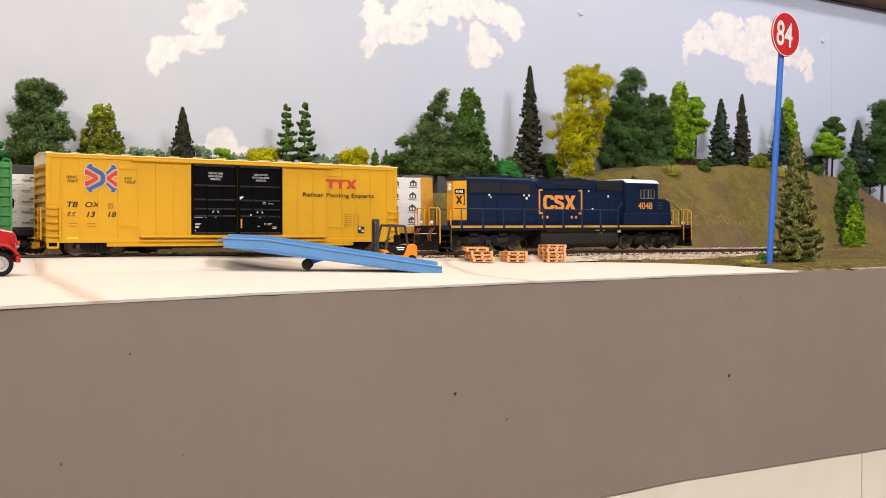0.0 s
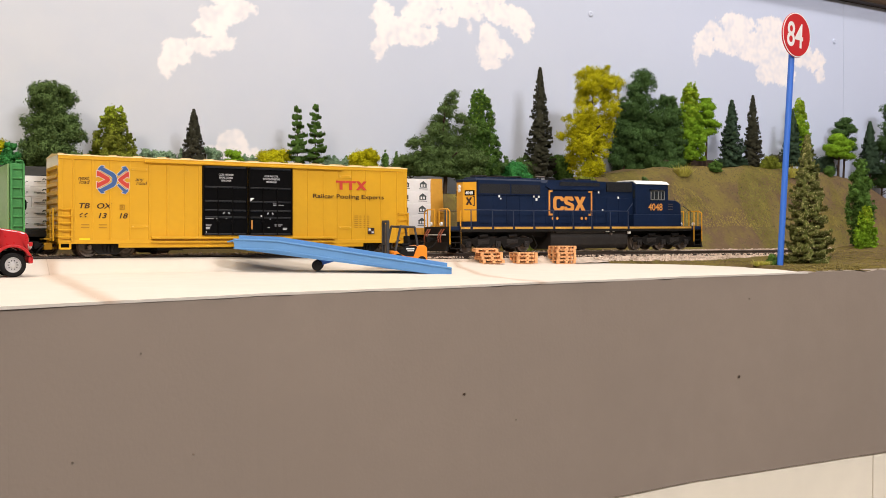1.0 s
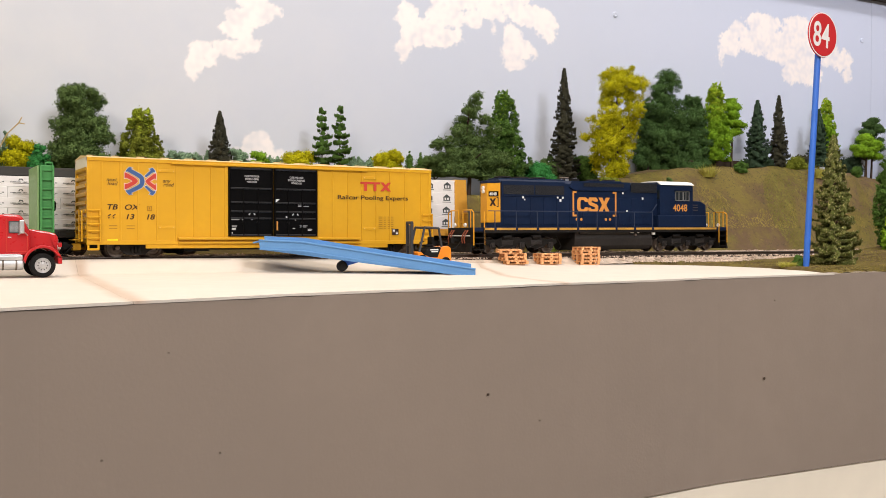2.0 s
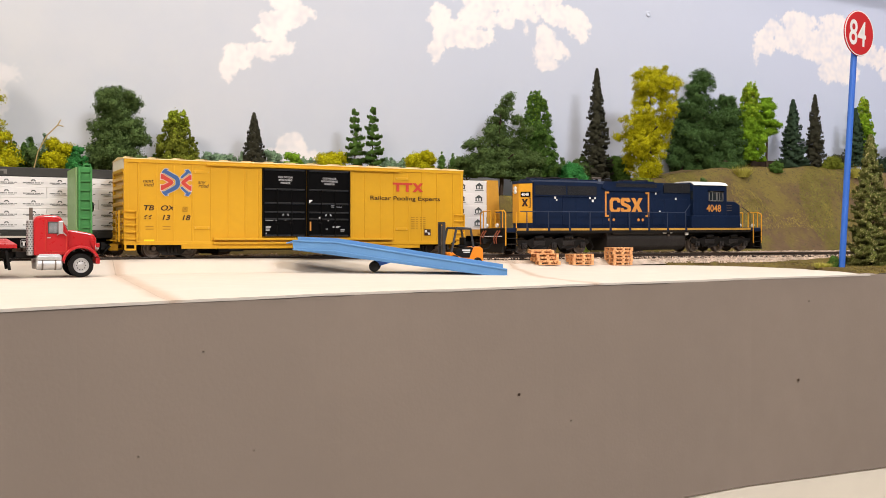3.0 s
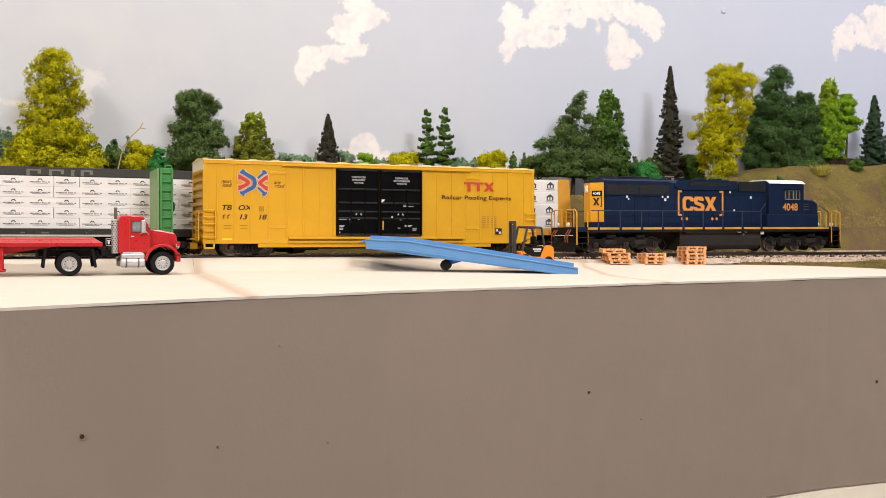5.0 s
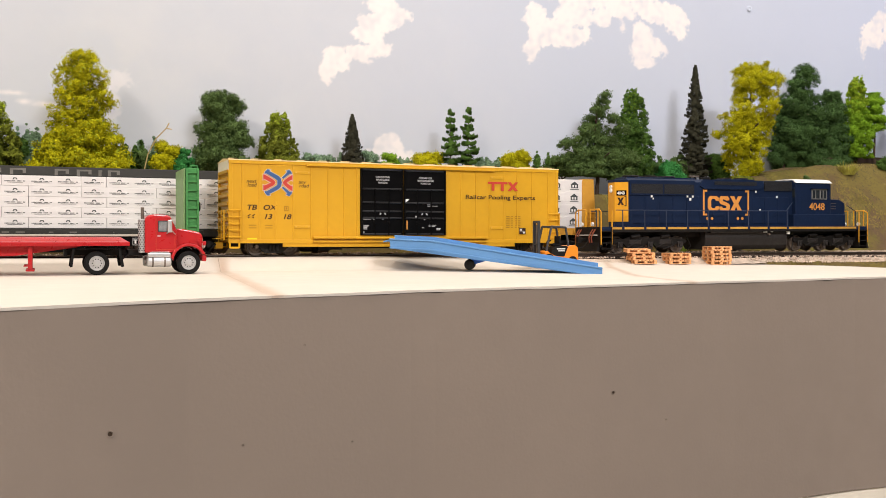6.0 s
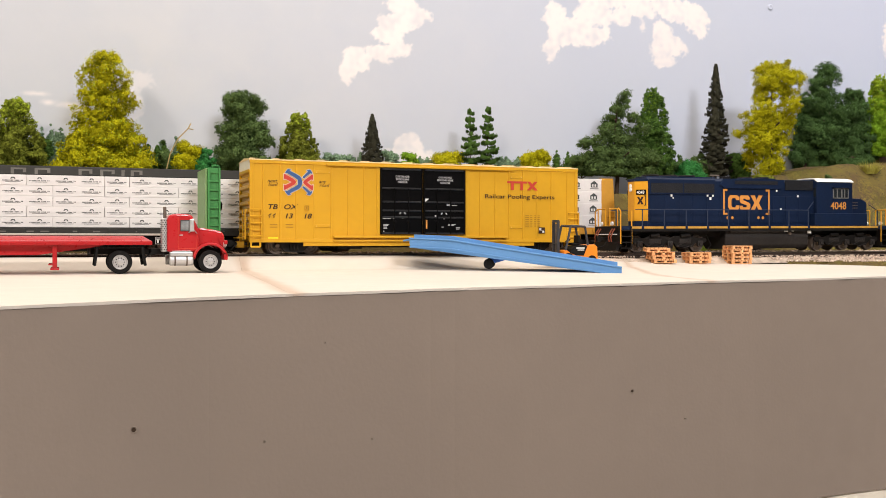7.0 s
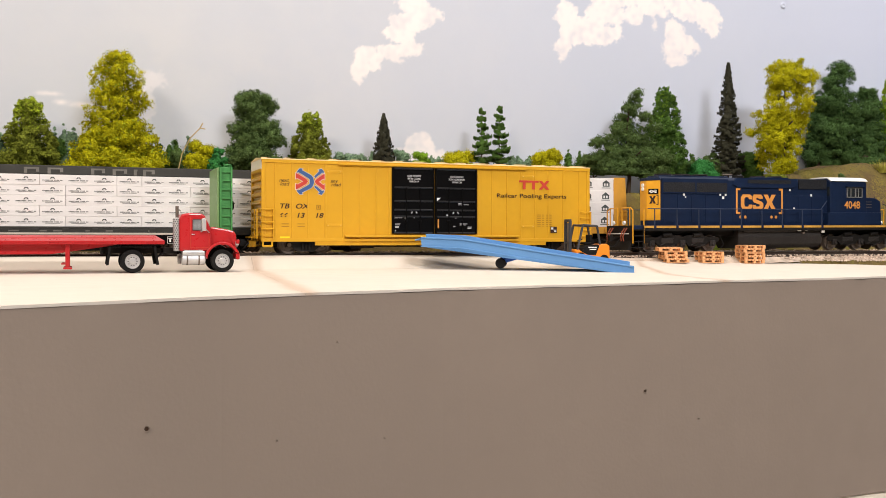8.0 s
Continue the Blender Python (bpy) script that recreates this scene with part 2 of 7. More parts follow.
def nail_hole(x, z, r, label):
    """A small dark hole with a raised paint rim."""
    y = edge_y(x) - 0.0002
    ob = part("nail_hole", lathe([(r * 1.5, y + 0.0003), (r * 1.35, y - 0.00025), (r, y - 0.00005), (r * 0.95, y + 0.0003)], 12, "y", at=(x, 0, z), ring_only=True), M["fascia"], fascia, label)
    if r > 0.0005:
        part("hole", lathe([(r * 0.9, y - 0.0001), (r * 0.9, y + 0.0002)], 12, "y", at=(x, 0, z)), M["valance"], ob)



nail_hole(0.1112, -0.0427, 0.00060, "small dark nail hole in the painted fascia")
nail_hole(0.2949, -0.0523, 0.00080, "small dark nail hole in the painted fascia")
nail_hole(-0.0826, -0.0371, 0.00070, "small dark nail hole in the painted fascia")
for x, z, r in ((0.3029, -0.0123, 0.00024), (0.1395, -0.0562, 0.0002), (-0.0422, -0.0459, 0.00022), (-0.0036, -0.0497, 0.00018), (-0.0212, -0.0159, 0.00018)):
    nail_hole(x, z, r, "tiny nib in the fascia paint")

# the room behind and around
tagged(part("floor", blocks((-3, 4, -4, 1.5, -1.2, -1.15)), M["room_floor"]), "dull brown room floor under the bench", "floor", kind="structure")
tagged(part("ceiling", blocks((-3, 4, -4, 1.5, CEIL, CEIL + 0.05)), M["plaster"]), "pale plaster room ceiling", "ceiling", kind="structure")
tagged(part("wall_south", blocks((-3, 4, -4.1, -4, -1.2, CEIL)), M["plaster"]), "pale plaster room wall", "wall", kind="structure")
tagged(part("wall_west", blocks((-3.1, -3, -4, 1.5, -1.2, CEIL)), M["plaster"]), "pale plaster room wall", "wall", kind="structure")
tagged(part("wall_east", blocks((4, 4.1, -4, 1.5, -1.2, CEIL)), M["plaster"]), "pale plaster room wall", "wall", kind="structure")
tagged(part("wall_north", blocks((-3, 4, BACK + 0.03, BACK + 0.1, -1.2, CEIL)), M["plaster"]), "plaster room wall behind the sky board", "wall", kind="structure")


def build_backdrop():
    bm = bmesh.new()
    seam = 0.981
    for x0, x1 in ((-1.6, seam - 0.0002), (seam + 0.0002, 2.4)):
        box(bm, x0, x1, BACK, BACK + 0.006, -0.02, 0.318)
    ob = part("backdrop", bm, M["sky"])
    tagged(ob, "pale blue-grey painted sky board behind the layout", "backdrop", kind="structure")
    return ob


backdrop = build_backdrop()
tagged(part("valance", blocks((-1.6, 2.4, BACK - 0.012, BACK + 0.03, 0.3185, 0.36), bevel=0.002), M["valance"]), "dark brown valance strip above the sky board", "valance", kind="structure")
lower = part("bench_panel", bmesh.new(), M["cream"])


def build_lower():
    bm = bmesh.new()
    for x0, x1 in ((-0.9, 0.4195), (0.4205, 1.8)):
        n = 24
        pts = [x0 + (x1 - x0) * k / n for k in range(n + 1)]
        rows = [[bm.verts.new((x, edge_y(x) + 0.0012 + d, z)) for d, z in ((0, -0.9), (0, fascia_foot(x) + 0.004), (0.01, fascia_foot(x) + 0.004), (0.01, -0.9))] for x in pts]
        for a, b in zip(rows, rows[1:]):
            for k in range(4):
                bm.faces.new((a[k], b[k], b[(k + 1) % 4], a[(k + 1) % 4]))
        bm.faces.new(rows[0])
        bm.faces.new(rows[-1][::-1])
    bmesh.ops.recalc_face_normals(bm, faces=bm.faces)
    return bm


build_lower().to_mesh(lower.data)
tagged(lower, "cream bench panel with an upright joint below the fascia", "panel", kind="structure")


def deck_far(x):
    """The back edge of the white deck, by the near rail."""
    return float(np.interp(x, [-1, 0.2, 0.26, 0.37], [0.003, 0.003, 0.001, 0.001]))


def deck_end(y):
    """The far end of the deck, where the turf begins."""
    return float(np.interp(y, [-0.23, -0.204, -0.169, -0.128, -0.08, -0.0285, 0.005], [0.334, 0.357, 0.388, 0.424, 0.446, 0.4145, 0.362]))


def deck_z(x, y):
    """The card sags a little and climbs towards the track."""
    lift = float(np.interp(x, [-1, 0.1, 0.27, 0.36], [0.0076, 0.0076, 0.0033, 0.0006]))
    sag = float(np.interp(x, [0, 0.12], [0, 1]))
    rim = 0.0006 * max(0.0, 1 - (y - edge_y(x)) / 0.03)
    return rim + float(np.interp(y, [-0.21, -0.12, -0.085, -0.05, -0.021, 0.003], [0, -0.0016 * sag, -0.0018 * sag, -0.0006 * sag, 0, lift])) + 0.0003 * noise.noise((x * 12, y * 12, 0))


def seam_x(k, y):
    return ((-0.006 + 0.1 * y), (0.2525 + 0.432 * y))[k]


def stained_card():
    """White card, scorched brown along the two joints and lightly streaked."""
    m = mat("white_card_deck", (0.66, 0.60, 0.53), 0.65, vary=0.05, scale=9, bump=0.12, spec=0.15)
    nt = m.node_tree
    bs = nt.nodes["Principled BSDF"]
    was = bs.inputs["Base Color"].links[0].from_socket
    tc = nt.nodes.new("ShaderNodeTexCoord")
    sp = nt.nodes.new("ShaderNodeSeparateXYZ")
    nt.links.new(tc.outputs["Object"], sp.inputs[0])
    wob = nt.nodes.new("ShaderNodeTexNoise")
    wob.inputs["Scale"].default_value, wob.inputs["Detail"].default_value = 22.0, 6.0
    nt.links.new(tc.outputs["Object"], wob.inputs["Vector"])

    def calc(op, a, c):
        n = nt.nodes.new("ShaderNodeMath")
        n.operation = op
        for s, v in zip(n.inputs, (a, c)):
            if isinstance(v, float):
                s.default_value = v
            else:
                nt.links.new(v, s)
        return n.outputs[0]

    total = None
    for k0, slope, width in ((-0.0045, 0.1, 0.007), (0.2535, 0.432, 0.0055)):
        off = calc("ABSOLUTE", calc("SUBTRACT", calc("SUBTRACT", sp.outputs[0], calc("MULTIPLY", sp.outputs[1], slope)), k0), 0.0)
        off = calc("ADD", off, calc("MULTIPLY", calc("SUBTRACT", wob.outputs[0], 0.5), 0.012))
        r = nt.nodes.new("ShaderNodeMapRange")
        r.interpolation_type = "SMOOTHSTEP"
        r.inputs["From Min"].default_value, r.inputs["From Max"].default_value = 0.0, width
        r.inputs["To Min"].default_value, r.inputs["To Max"].default_value = 1.0, 0.0
        nt.links.new(off, r.inputs[0])
        total = r.outputs[0] if total is None else calc("MAXIMUM", total, r.outputs[0])
    fac = calc("MULTIPLY", total, calc("MULTIPLY", wob.outputs[0], 0.85))
    x = nt.nodes.new("ShaderNodeMix")
    x.data_type = "RGBA"
    nt.links.new(fac, x.inputs[0])
    nt.links.new(was, x.inputs[6])
    x.inputs[7].default_value = (0.40, 0.21, 0.10, 1)
    nt.links.new(x.outputs[2], bs.inputs["Base Color"])
    return m


M["deck"] = stained_card()


def build_deck():
    """White card sheets with open butt joints."""
    made = tagged(new("deck"), "white card deck with brown-stained joints", "deck", kind="structure")
    for k in range(3):
        bm = bmesh.new()
        n = 60
        rows = []
        for j in range(n + 1):
            v = j / n
            x_l = lambda y: -0.9 if k == 0 else seam_x(k - 1, y) + 0.00005
            x_r = lambda y: deck_end(y) if k == 2 else seam_x(k, y) - 0.00005
            cols = []
            for i in range(61):
                u = i / 60
                x = x_l(-0.1) * (1 - u) + x_r(-0.1) * u
                for _ in range(6):
                    y = (edge_y(x) - 0.0003 + 0.0007 * noise.noise((x * 90, 1, 1))) * (1 - v) + deck_far(x) * v
                    x = x_l(y) * (1 - u) + x_r(y) * u
                cols.append((x, y, deck_z(x, y)))
            rows.append(cols)
        top = [[bm.verts.new(p) for p in r] for r in rows]
        for a, b in zip(top, top[1:]):
            for i in range(60):
                bm.faces.new((a[i], a[i + 1], b[i + 1], b[i]))
        rim = [e for e in bm.edges if e.is_boundary]
        ex = bmesh.ops.extrude_edge_only(bm, edges=rim)
        for v_ in ex["geom"]:
            if isinstance(v_, bmesh.types.BMVert):
                v_.co.z -= 0.0009 + 0.0002 * noise.noise((v_.co.x * 70, 4, 0))
        bmesh.ops.recalc_face_normals(bm, faces=bm.faces)
        part("deck_panel", bm, M["deck"], made)
    return made


build_deck()


# ---- ground, ballast, tracks, hill ----
RAIL, FRONT_Y, REAR_Y = 0.0085, 0.0185, 0.0685
RIDGE_X = [-1, 0.05, 0.2, 0.3, 0.42, 0.49, 0.6, 0.73, 0.85, 0.92, 0.99, 1.1, 2]
RIDGE_Z = [0.015, 0.02, 0.035, 0.054, 0.058, 0.074, 0.09, 0.095, 0.095, 0.085, 0.06, 0.04, 0.03]


def ground_z(x, y):
    """Height of the scenic ground: flat by the track, a bank behind, a mound in front at the far end."""
    top = float(np.interp(x, RIDGE_X, RIDGE_Z))
    crest = float(np.interp(x, [0, 0.42, 0.55, 0.9], [0.12, 0.125, 0.17, 0.17]))
    s = min(1.0, max(0.0, (y - 0.094) / (crest - 0.094)))
    s = s * s * (3 - 2 * s) * 0.5 + s * 0.5
    z = 0.0022 + (top - 0.0022) * s
    if y < 0.0:
        g = min(1.0, max(0.0, (x - 0.5) / 0.12)) * min(1.0, max(0, (0.01 - y) / 0.05)) * min(1.0, max(0.0, (y + 0.19) / 0.1))
        z += 0.011 * g - 0.002 * min(1.0, max(0.0, (-0.03 - y) / 0.05))
    return z + 0.0022 * noise.noise((x * 28, y * 28, 2)) * (0.3 + s) + 0.0008 * noise.noise((x * 130, y * 130, 5))


def sheet(name, xs, ys, height, material, parent=None):
    verts = [(x, max(y, edge_y(x) + 0.0012), height(x, max(y, edge_y(x) + 0.0012))) for y in ys for x in xs]
    n = len(xs)
    faces = [(j * n + i, j * n + i + 1, (j + 1) * n + i + 1, (j + 1) * n + i) for j in range(len(ys) - 1) for i in range(n - 1)]
    ob = raw(name, verts, faces, material, parent)
    ob.data.shade_smooth()
    return ob


def field_z(x, y):
    if x < deck_end(y) + 0.001 and y < deck_far(x) + 0.001:
        return -0.006
    return ground_z(x, y)


xs = [-1.2 + 0.02 * k for k in range(76)] + [0.302 + 0.0025 * k for k in range(240)] + [0.905 + 0.02 * k for k in range(45)]
tagged(sheet("ground", xs, [-0.215 + 0.003 * k for k in range(153)], lambda x, y: field_z(x, y), M["ground"]),
       "scenic ground of brown earth and dry olive grass turf", "ground", kind="structure")


def build_track(name, y0):
    made = tagged(new(name), "model railway track with dark ties and brown rails in ballast", "track", kind="structure")
    x0, x1 = -0.75, 1.5
    for side in (-1, 1):
        y = y0 + side * 0.0083
        part("rail", blocks((x0, x1, y - 0.00095, y + 0.00095, RAIL - 0.0024, RAIL - 0.0021), (x0, x1, y - 0.0002, y + 0.0002, RAIL - 0.0021, RAIL - 0.0006), (x0, x1, y - 0.0005, y + 0.0005, RAIL - 0.0006, RAIL - 0.0001)), M["rail"], made)
        part("rail_head", blocks((x0, x1, y - 0.0004, y + 0.0004, RAIL - 0.0001, RAIL)), M["railtop"], made)
    tie = blocks((-0.0013, 0.0013, -0.0148, 0.0148, RAIL - 0.0044, RAIL - 0.0024))
    first = part("tie", tie, M["tie"], made)
    first.location = (x0 + 0.003, y0, 0)
    k = 1
    while x0 + 0.003 + k * 0.0068 < x1:
        t = new("tie", first.data)
        t.parent, t.location = made, (x0 + 0.003 + k * 0.0068, y0 + random.uniform(-0.0004, 0.0004), 0)
        t.rotation_euler = (0, 0, random.uniform(-0.03, 0.03))
        k += 1
    bm = bmesh.new()
    prof = [(-0.026, 0.001 if y0 < 0.04 else 0.0086), (-0.0175, RAIL - 0.0036), (0.0175, RAIL - 0.0036), (0.026, 0.001 if y0 > 0.04 else 0.0086)]
    rows = []
    for i in range(376):
        x = x0 + i * 0.006
        rows.append([bm.verts.new((x, y0 + a + 0.001 * noise.noise((x * 90, a * 50, y0)), b + 0.0007 * noise.noise((x * 200, a * 90, 3)))) for a, b in prof])
    for a, b in zip(rows, rows[1:]):
        for j in range(3):
            bm.faces.new((a[j], b[j], b[j + 1], a[j + 1]))
    tagged(part("ballast_bed", bm, M["gravel"], made), kind="stuff")
    return made


build_track("track_front", FRONT_Y)
build_track("track_rear", REAR_Y)


def scatter_stones():
    """Loose ballast stones along the tracks."""
    rng = np.random.default_rng(5)
    n = 36000
    verts, faces = [], []
    x = rng.uniform(-0.2, 0.75, n)
    y = rng.uniform(-0.034, 0.096, n)
    for i in range(n):
        d = abs(y[i] - FRONT_Y) if y[i] < 0.0435 else abs(y[i] - REAR_Y)
        z = float(np.interp(d, [0.0175, 0.026], [RAIL - 0.0036, 0.0018])) if d < 0.028 else 0.002
        if 0.036 < y[i] < 0.051:
            z = 0.0088 - 0.3 * abs(y[i] - 0.0435)
        if d < 0.0165:
            z = RAIL - 0.0031
        if y[i] < deck_far(x[i]) and x[i] < deck_end(y[i]):
            continue
        if y[i] < -0.012 + 0.012 * noise.noise((x[i] * 40, y[i] * 40, 1)) and x[i] > 0.47:
            continue
        s = rng.uniform(0.00045, 0.001)
        b = len(verts)
        for q in ((1, 0, 0), (-1, 0, 0), (0, 1, 0), (0, -1, 0), (0, 0, 0.9), (0, 0, -0.6)):
            o = rng.normal(0, 0.25, 3)
            verts.append((x[i] + s * (q[0] + o[0]), y[i] + s * (q[1] + o[1]), z + s * (0.4 + q[2] + o[2] * 0.5)))
        faces += [(b + a, b + c, b + e) for a, c, e in ((0, 2, 4), (2, 1, 4), (1, 3, 4), (3, 0, 4), (2, 0, 5), (1, 2, 5), (3, 1, 5), (0, 3, 5))]
    ob = raw("ballast_stones", verts, faces, M["stone"])
    tagged(ob, "loose pale pinkish-grey ballast stones by the track", "ballast", kind="stuff")


scatter_stones()


# ---- painted clouds ----
def cloud_paint():
    """The sky board's own paint, sponged over with white as thickly as the cover says."""
    m = M["sky"].copy()
    m.name = "painted_cloud"
    nt = m.node_tree
    bs = nt.nodes["Principled BSDF"]
    was = bs.inputs["Base Color"].links[0].from_socket
    at = nt.nodes.new("ShaderNodeAttribute")
    at.attribute_name = "cover"
    x = nt.nodes.new("ShaderNodeMix")
    x.data_type = "RGBA"
    nt.links.new(at.outputs["Fac"], x.inputs[0])
    nt.links.new(was, x.inputs[6])
    x.inputs[7].default_value = (0.88, 0.82, 0.81, 1)
    nt.links.new(x.outputs[2], bs.inputs["Base Color"])
    return m


M["cloud"] = cloud_paint()


def cloud(lobes, seed, strength=1.0, step=0.0011):
    """A feathered patch of white paint: the union of round lobes with a torn rim."""
    pad = 0.008
    cx0, cx1 = min(x - a for x, z, a, b in lobes) - pad, max(x + a for x, z, a, b in lobes) + pad
    cz0, cz1 = min(z - b for x, z, a, b in lobes) - pad, min(0.317, max(z + b for x, z, a, b in lobes) + pad)
    nx, nz = int((cx1 - cx0) / step), int((cz1 - cz0) / step)

    def cover(x, z):
        w = noise.noise((x * 45, seed, z * 45)) * 0.40 + noise.noise((x * 120, seed, z * 120)) * 0.34 + noise.noise((x * 330, seed, z * 330)) * 0.22
        soft = min(1.0, min(b for x_, z_, a, b in lobes) / 0.005)
        v = max((1 - math.sqrt(((x - lx) / a) ** 2 + ((z - lz) / b) ** 2)) * min(a, b) / 0.006 for lx, lz, a, b in lobes)
        t = min(1.0, max(0.0, (v + w * 1.7 * soft + 0.35) / 0.55))
        thin = 0.88 + 0.4 * noise.noise((x * 60, seed + 5, z * 60)) + 0.34 * noise.noise((x * 190, seed + 9, z * 190))
        return t * t * (3 - 2 * t) * min(1.0, max(0.55, thin)) * strength

    ids, verts, faces, amount = {}, [], [], []
    grid = [[cover(cx0 + i * step, cz0 + j * step) for j in range(nz + 1)] for i in range(nx + 1)]

    def vid(i, j):
        if (i, j) not in ids:
            ids[i, j] = len(verts)
            verts.append((cx0 + i * step, BACK - 0.00004 - 0.00003 * (seed % 2), cz0 + j * step))
            amount.append(grid[i][j])
        return ids[i, j]

    for i in range(nx):
        for j in range(nz):
            if max(grid[i][j], grid[i + 1][j], grid[i][j + 1], grid[i + 1][j + 1]) > 0.01:
                faces.append((vid(i, j), vid(i + 1, j), vid(i + 1, j + 1), vid(i, j + 1)))
    ob = raw("cloud", verts, faces, M["cloud"], backdrop, "feathered white painted cloud")
    ob.data.attributes.new("cover", "FLOAT", "POINT").data.foreach_set("value", amount)
    return ob


# ---- trees ----
PROFILE = dict(
    round=([0, 0.15, 0.4, 0.55, 0.75, 0.9, 1], [1.0, 1.0, 0.86, 0.64, 0.60, 0.5, 0.25]),
    oak=([0, 0.15, 0.4, 0.6, 0.8, 1], [0.75, 0.88, 1.0, 0.9, 0.62, 0.28]),
    tallyellow=([0, 0.06, 0.2, 0.35, 0.5, 0.7, 0.85, 0.95, 1], [1.0, 1.0, 0.80, 0.62, 0.58, 0.5, 0.4, 0.22, 0.08]),
    cone=([0, 0.12, 0.35, 0.6, 0.85, 1], [1.0, 1.12, 1.02, 0.78, 0.45, 0.13]),
    column=([0, 0.15, 0.4, 0.7, 0.9, 1], [0.55, 0.85, 1.0, 0.8, 0.55, 0.25]))


def crown_points(kind, h, w, rng):
    """Places and outward ways of the leaf flakes of a crown of height h and width w, from its foot."""
    R = w / 2
    n = int(min(70000, max(5000, 2.1e7 * h * w)))
    if kind == "spikes":
        n = max(n, 11000)
    if kind in ("spruce", "spruceopen", "tier"):
        # boughs round the stem, needles along each bough
        nb = {"spruce": int(110 + h * 1900), "spruceopen": 260, "tier": 60}[kind]
        k = np.arange(nb)
        v = (k + rng.uniform(-0.5, 0.5, nb) * 1.6) / nb
        if kind == "tier":
            v = (np.floor(v * 7) + 0.35 + rng.normal(0, 0.2, nb)) / 7
        v = np.clip(v, 0.01, 0.985)
        a = k * 2.39996 + rng.normal(0, 0.35, nb)
        length = R * np.clip((1 - v) ** (0.8 if kind != "tier" else 0.6), 0.03, 1) * rng.uniform(0.66 if kind != "tier" else 0.45, 1.16, nb) + 0.03 * R
        wide = length * {"spruce": 0.30, "spruceopen": 0.26, "tier": 0.4}[kind] + 0.0006
        pick = rng.choice(nb, n, p=(length + 0.1 * R) / (length + 0.1 * R).sum())
        u = np.sqrt(rng.uniform(0.0, 1.0, n))
        q = length[pick] * u
        side = rng.normal(0, 0.5, n) * wide[pick] * (1.1 - 0.98 * u)
        ca, sa = np.cos(a[pick]), np.sin(a[pick])
        fall = {"spruce": -0.34, "spruceopen": -0.2, "tier": -0.12}[kind]
        z = v[pick] * h + fall * q + 0.22 * q * u * u + rng.normal(0, 0.00055, n) + 0.0012
        p = np.stack([q * ca - side * sa, q * sa + side * ca, np.clip(z, 0.003 * h, h)], 1)
        d = np.stack([ca, sa, np.full(n, 0.25)], 1)
        return p, d / np.linalg.norm(d, axis=1)[:, None]
    lobes = []
    if kind == "spikes":
        # a row of small pointed plants
        for _ in range(max(5, int(w / 0.0032))):
            x, y, top = rng.uniform(-0.85, 0.85) * R, rng.uniform(-0.3, 0.3) * R, rng.uniform(0.55, 1.0) * h
            foot = min(0.4 * R, rng.uniform(0.003, 0.0048))
            for v in np.linspace(0.03, 0.88, 26):
                lobes.append((x + rng.normal(0, 0.0003), y, v * top, foot * (1.08 - v)))
    elif kind == "bush":
        for _ in range(16):
            a, q = rng.uniform(0, 2 * np.pi), R * 0.68 * np.sqrt(rng.random())
            lobes.append((q * np.cos(a), q * np.sin(a) * 0.6, h * rng.uniform(0.12, 0.78) * (1 - 0.3 * q / R), R * rng.uniform(0.22, 0.38)))
    elif kind == "shoulder":
        # a spire that rises out of a broad foot, heavier on one side
        for x, v, r in ((-0.75, 0.05, 0.3), (-0.35, 0.06, 0.4), (0.1, 0.06, 0.42), (0.55, 0.06, 0.4), (0.85, 0.08, 0.22), (-0.85, 0.2, 0.22), (-0.5, 0.22, 0.36), (0.0, 0.22, 0.46), (0.5, 0.2, 0.4), (0.8, 0.24, 0.22), (-0.8, 0.37, 0.24), (-0.45, 0.4, 0.32), (0.05, 0.4, 0.42), (0.5, 0.38, 0.32),
                        (-0.6, 0.5, 0.2), (-0.2, 0.54, 0.3), (0.25, 0.54, 0.34), (0.5, 0.55, 0.22), (0.05, 0.66, 0.3), (0.35, 0.68, 0.24), (-0.08, 0.76, 0.22), (0.25, 0.78, 0.24), (0.12, 0.86, 0.24), (0.14, 0.92, 0.2), (0.14, 0.96, 0.16)):
            lobes.append((x * R, rng.normal(0, 0.2) * R, v * h, r * R * (0.95 if v < 0.3 else 0.78)))
        for _ in range(90):
            x, _, z, r = lobes[rng.integers(0, 22)]
            a = rng.uniform(0, 2 * np.pi)
            lobes.append((x + r * 0.75 * np.cos(a), rng.normal(-0.1, 0.3) * R, z + r * 0.85 * np.sin(a), r * rng.uniform(0.28, 0.42)))
    elif kind == "umbrella":
        # flat layers of foliage on a bare trunk
        for v, reach_, count in ((0.47, 0.85, 9), (0.6, 0.95, 11), (0.74, 0.75, 8), (0.88, 0.5, 6), (0.96, 0.22, 3)):
            for _ in range(count):
                a, q = rng.uniform(0, 2 * np.pi), R * reach_ * np.sqrt(rng.uniform(0.05, 0.8))
                lobes.append((q * np.cos(a), q * np.sin(a) * 0.7, (v + rng.normal(0, 0.02)) * h, R * rng.uniform(0.2, 0.34)))
    elif kind == "gnarl":
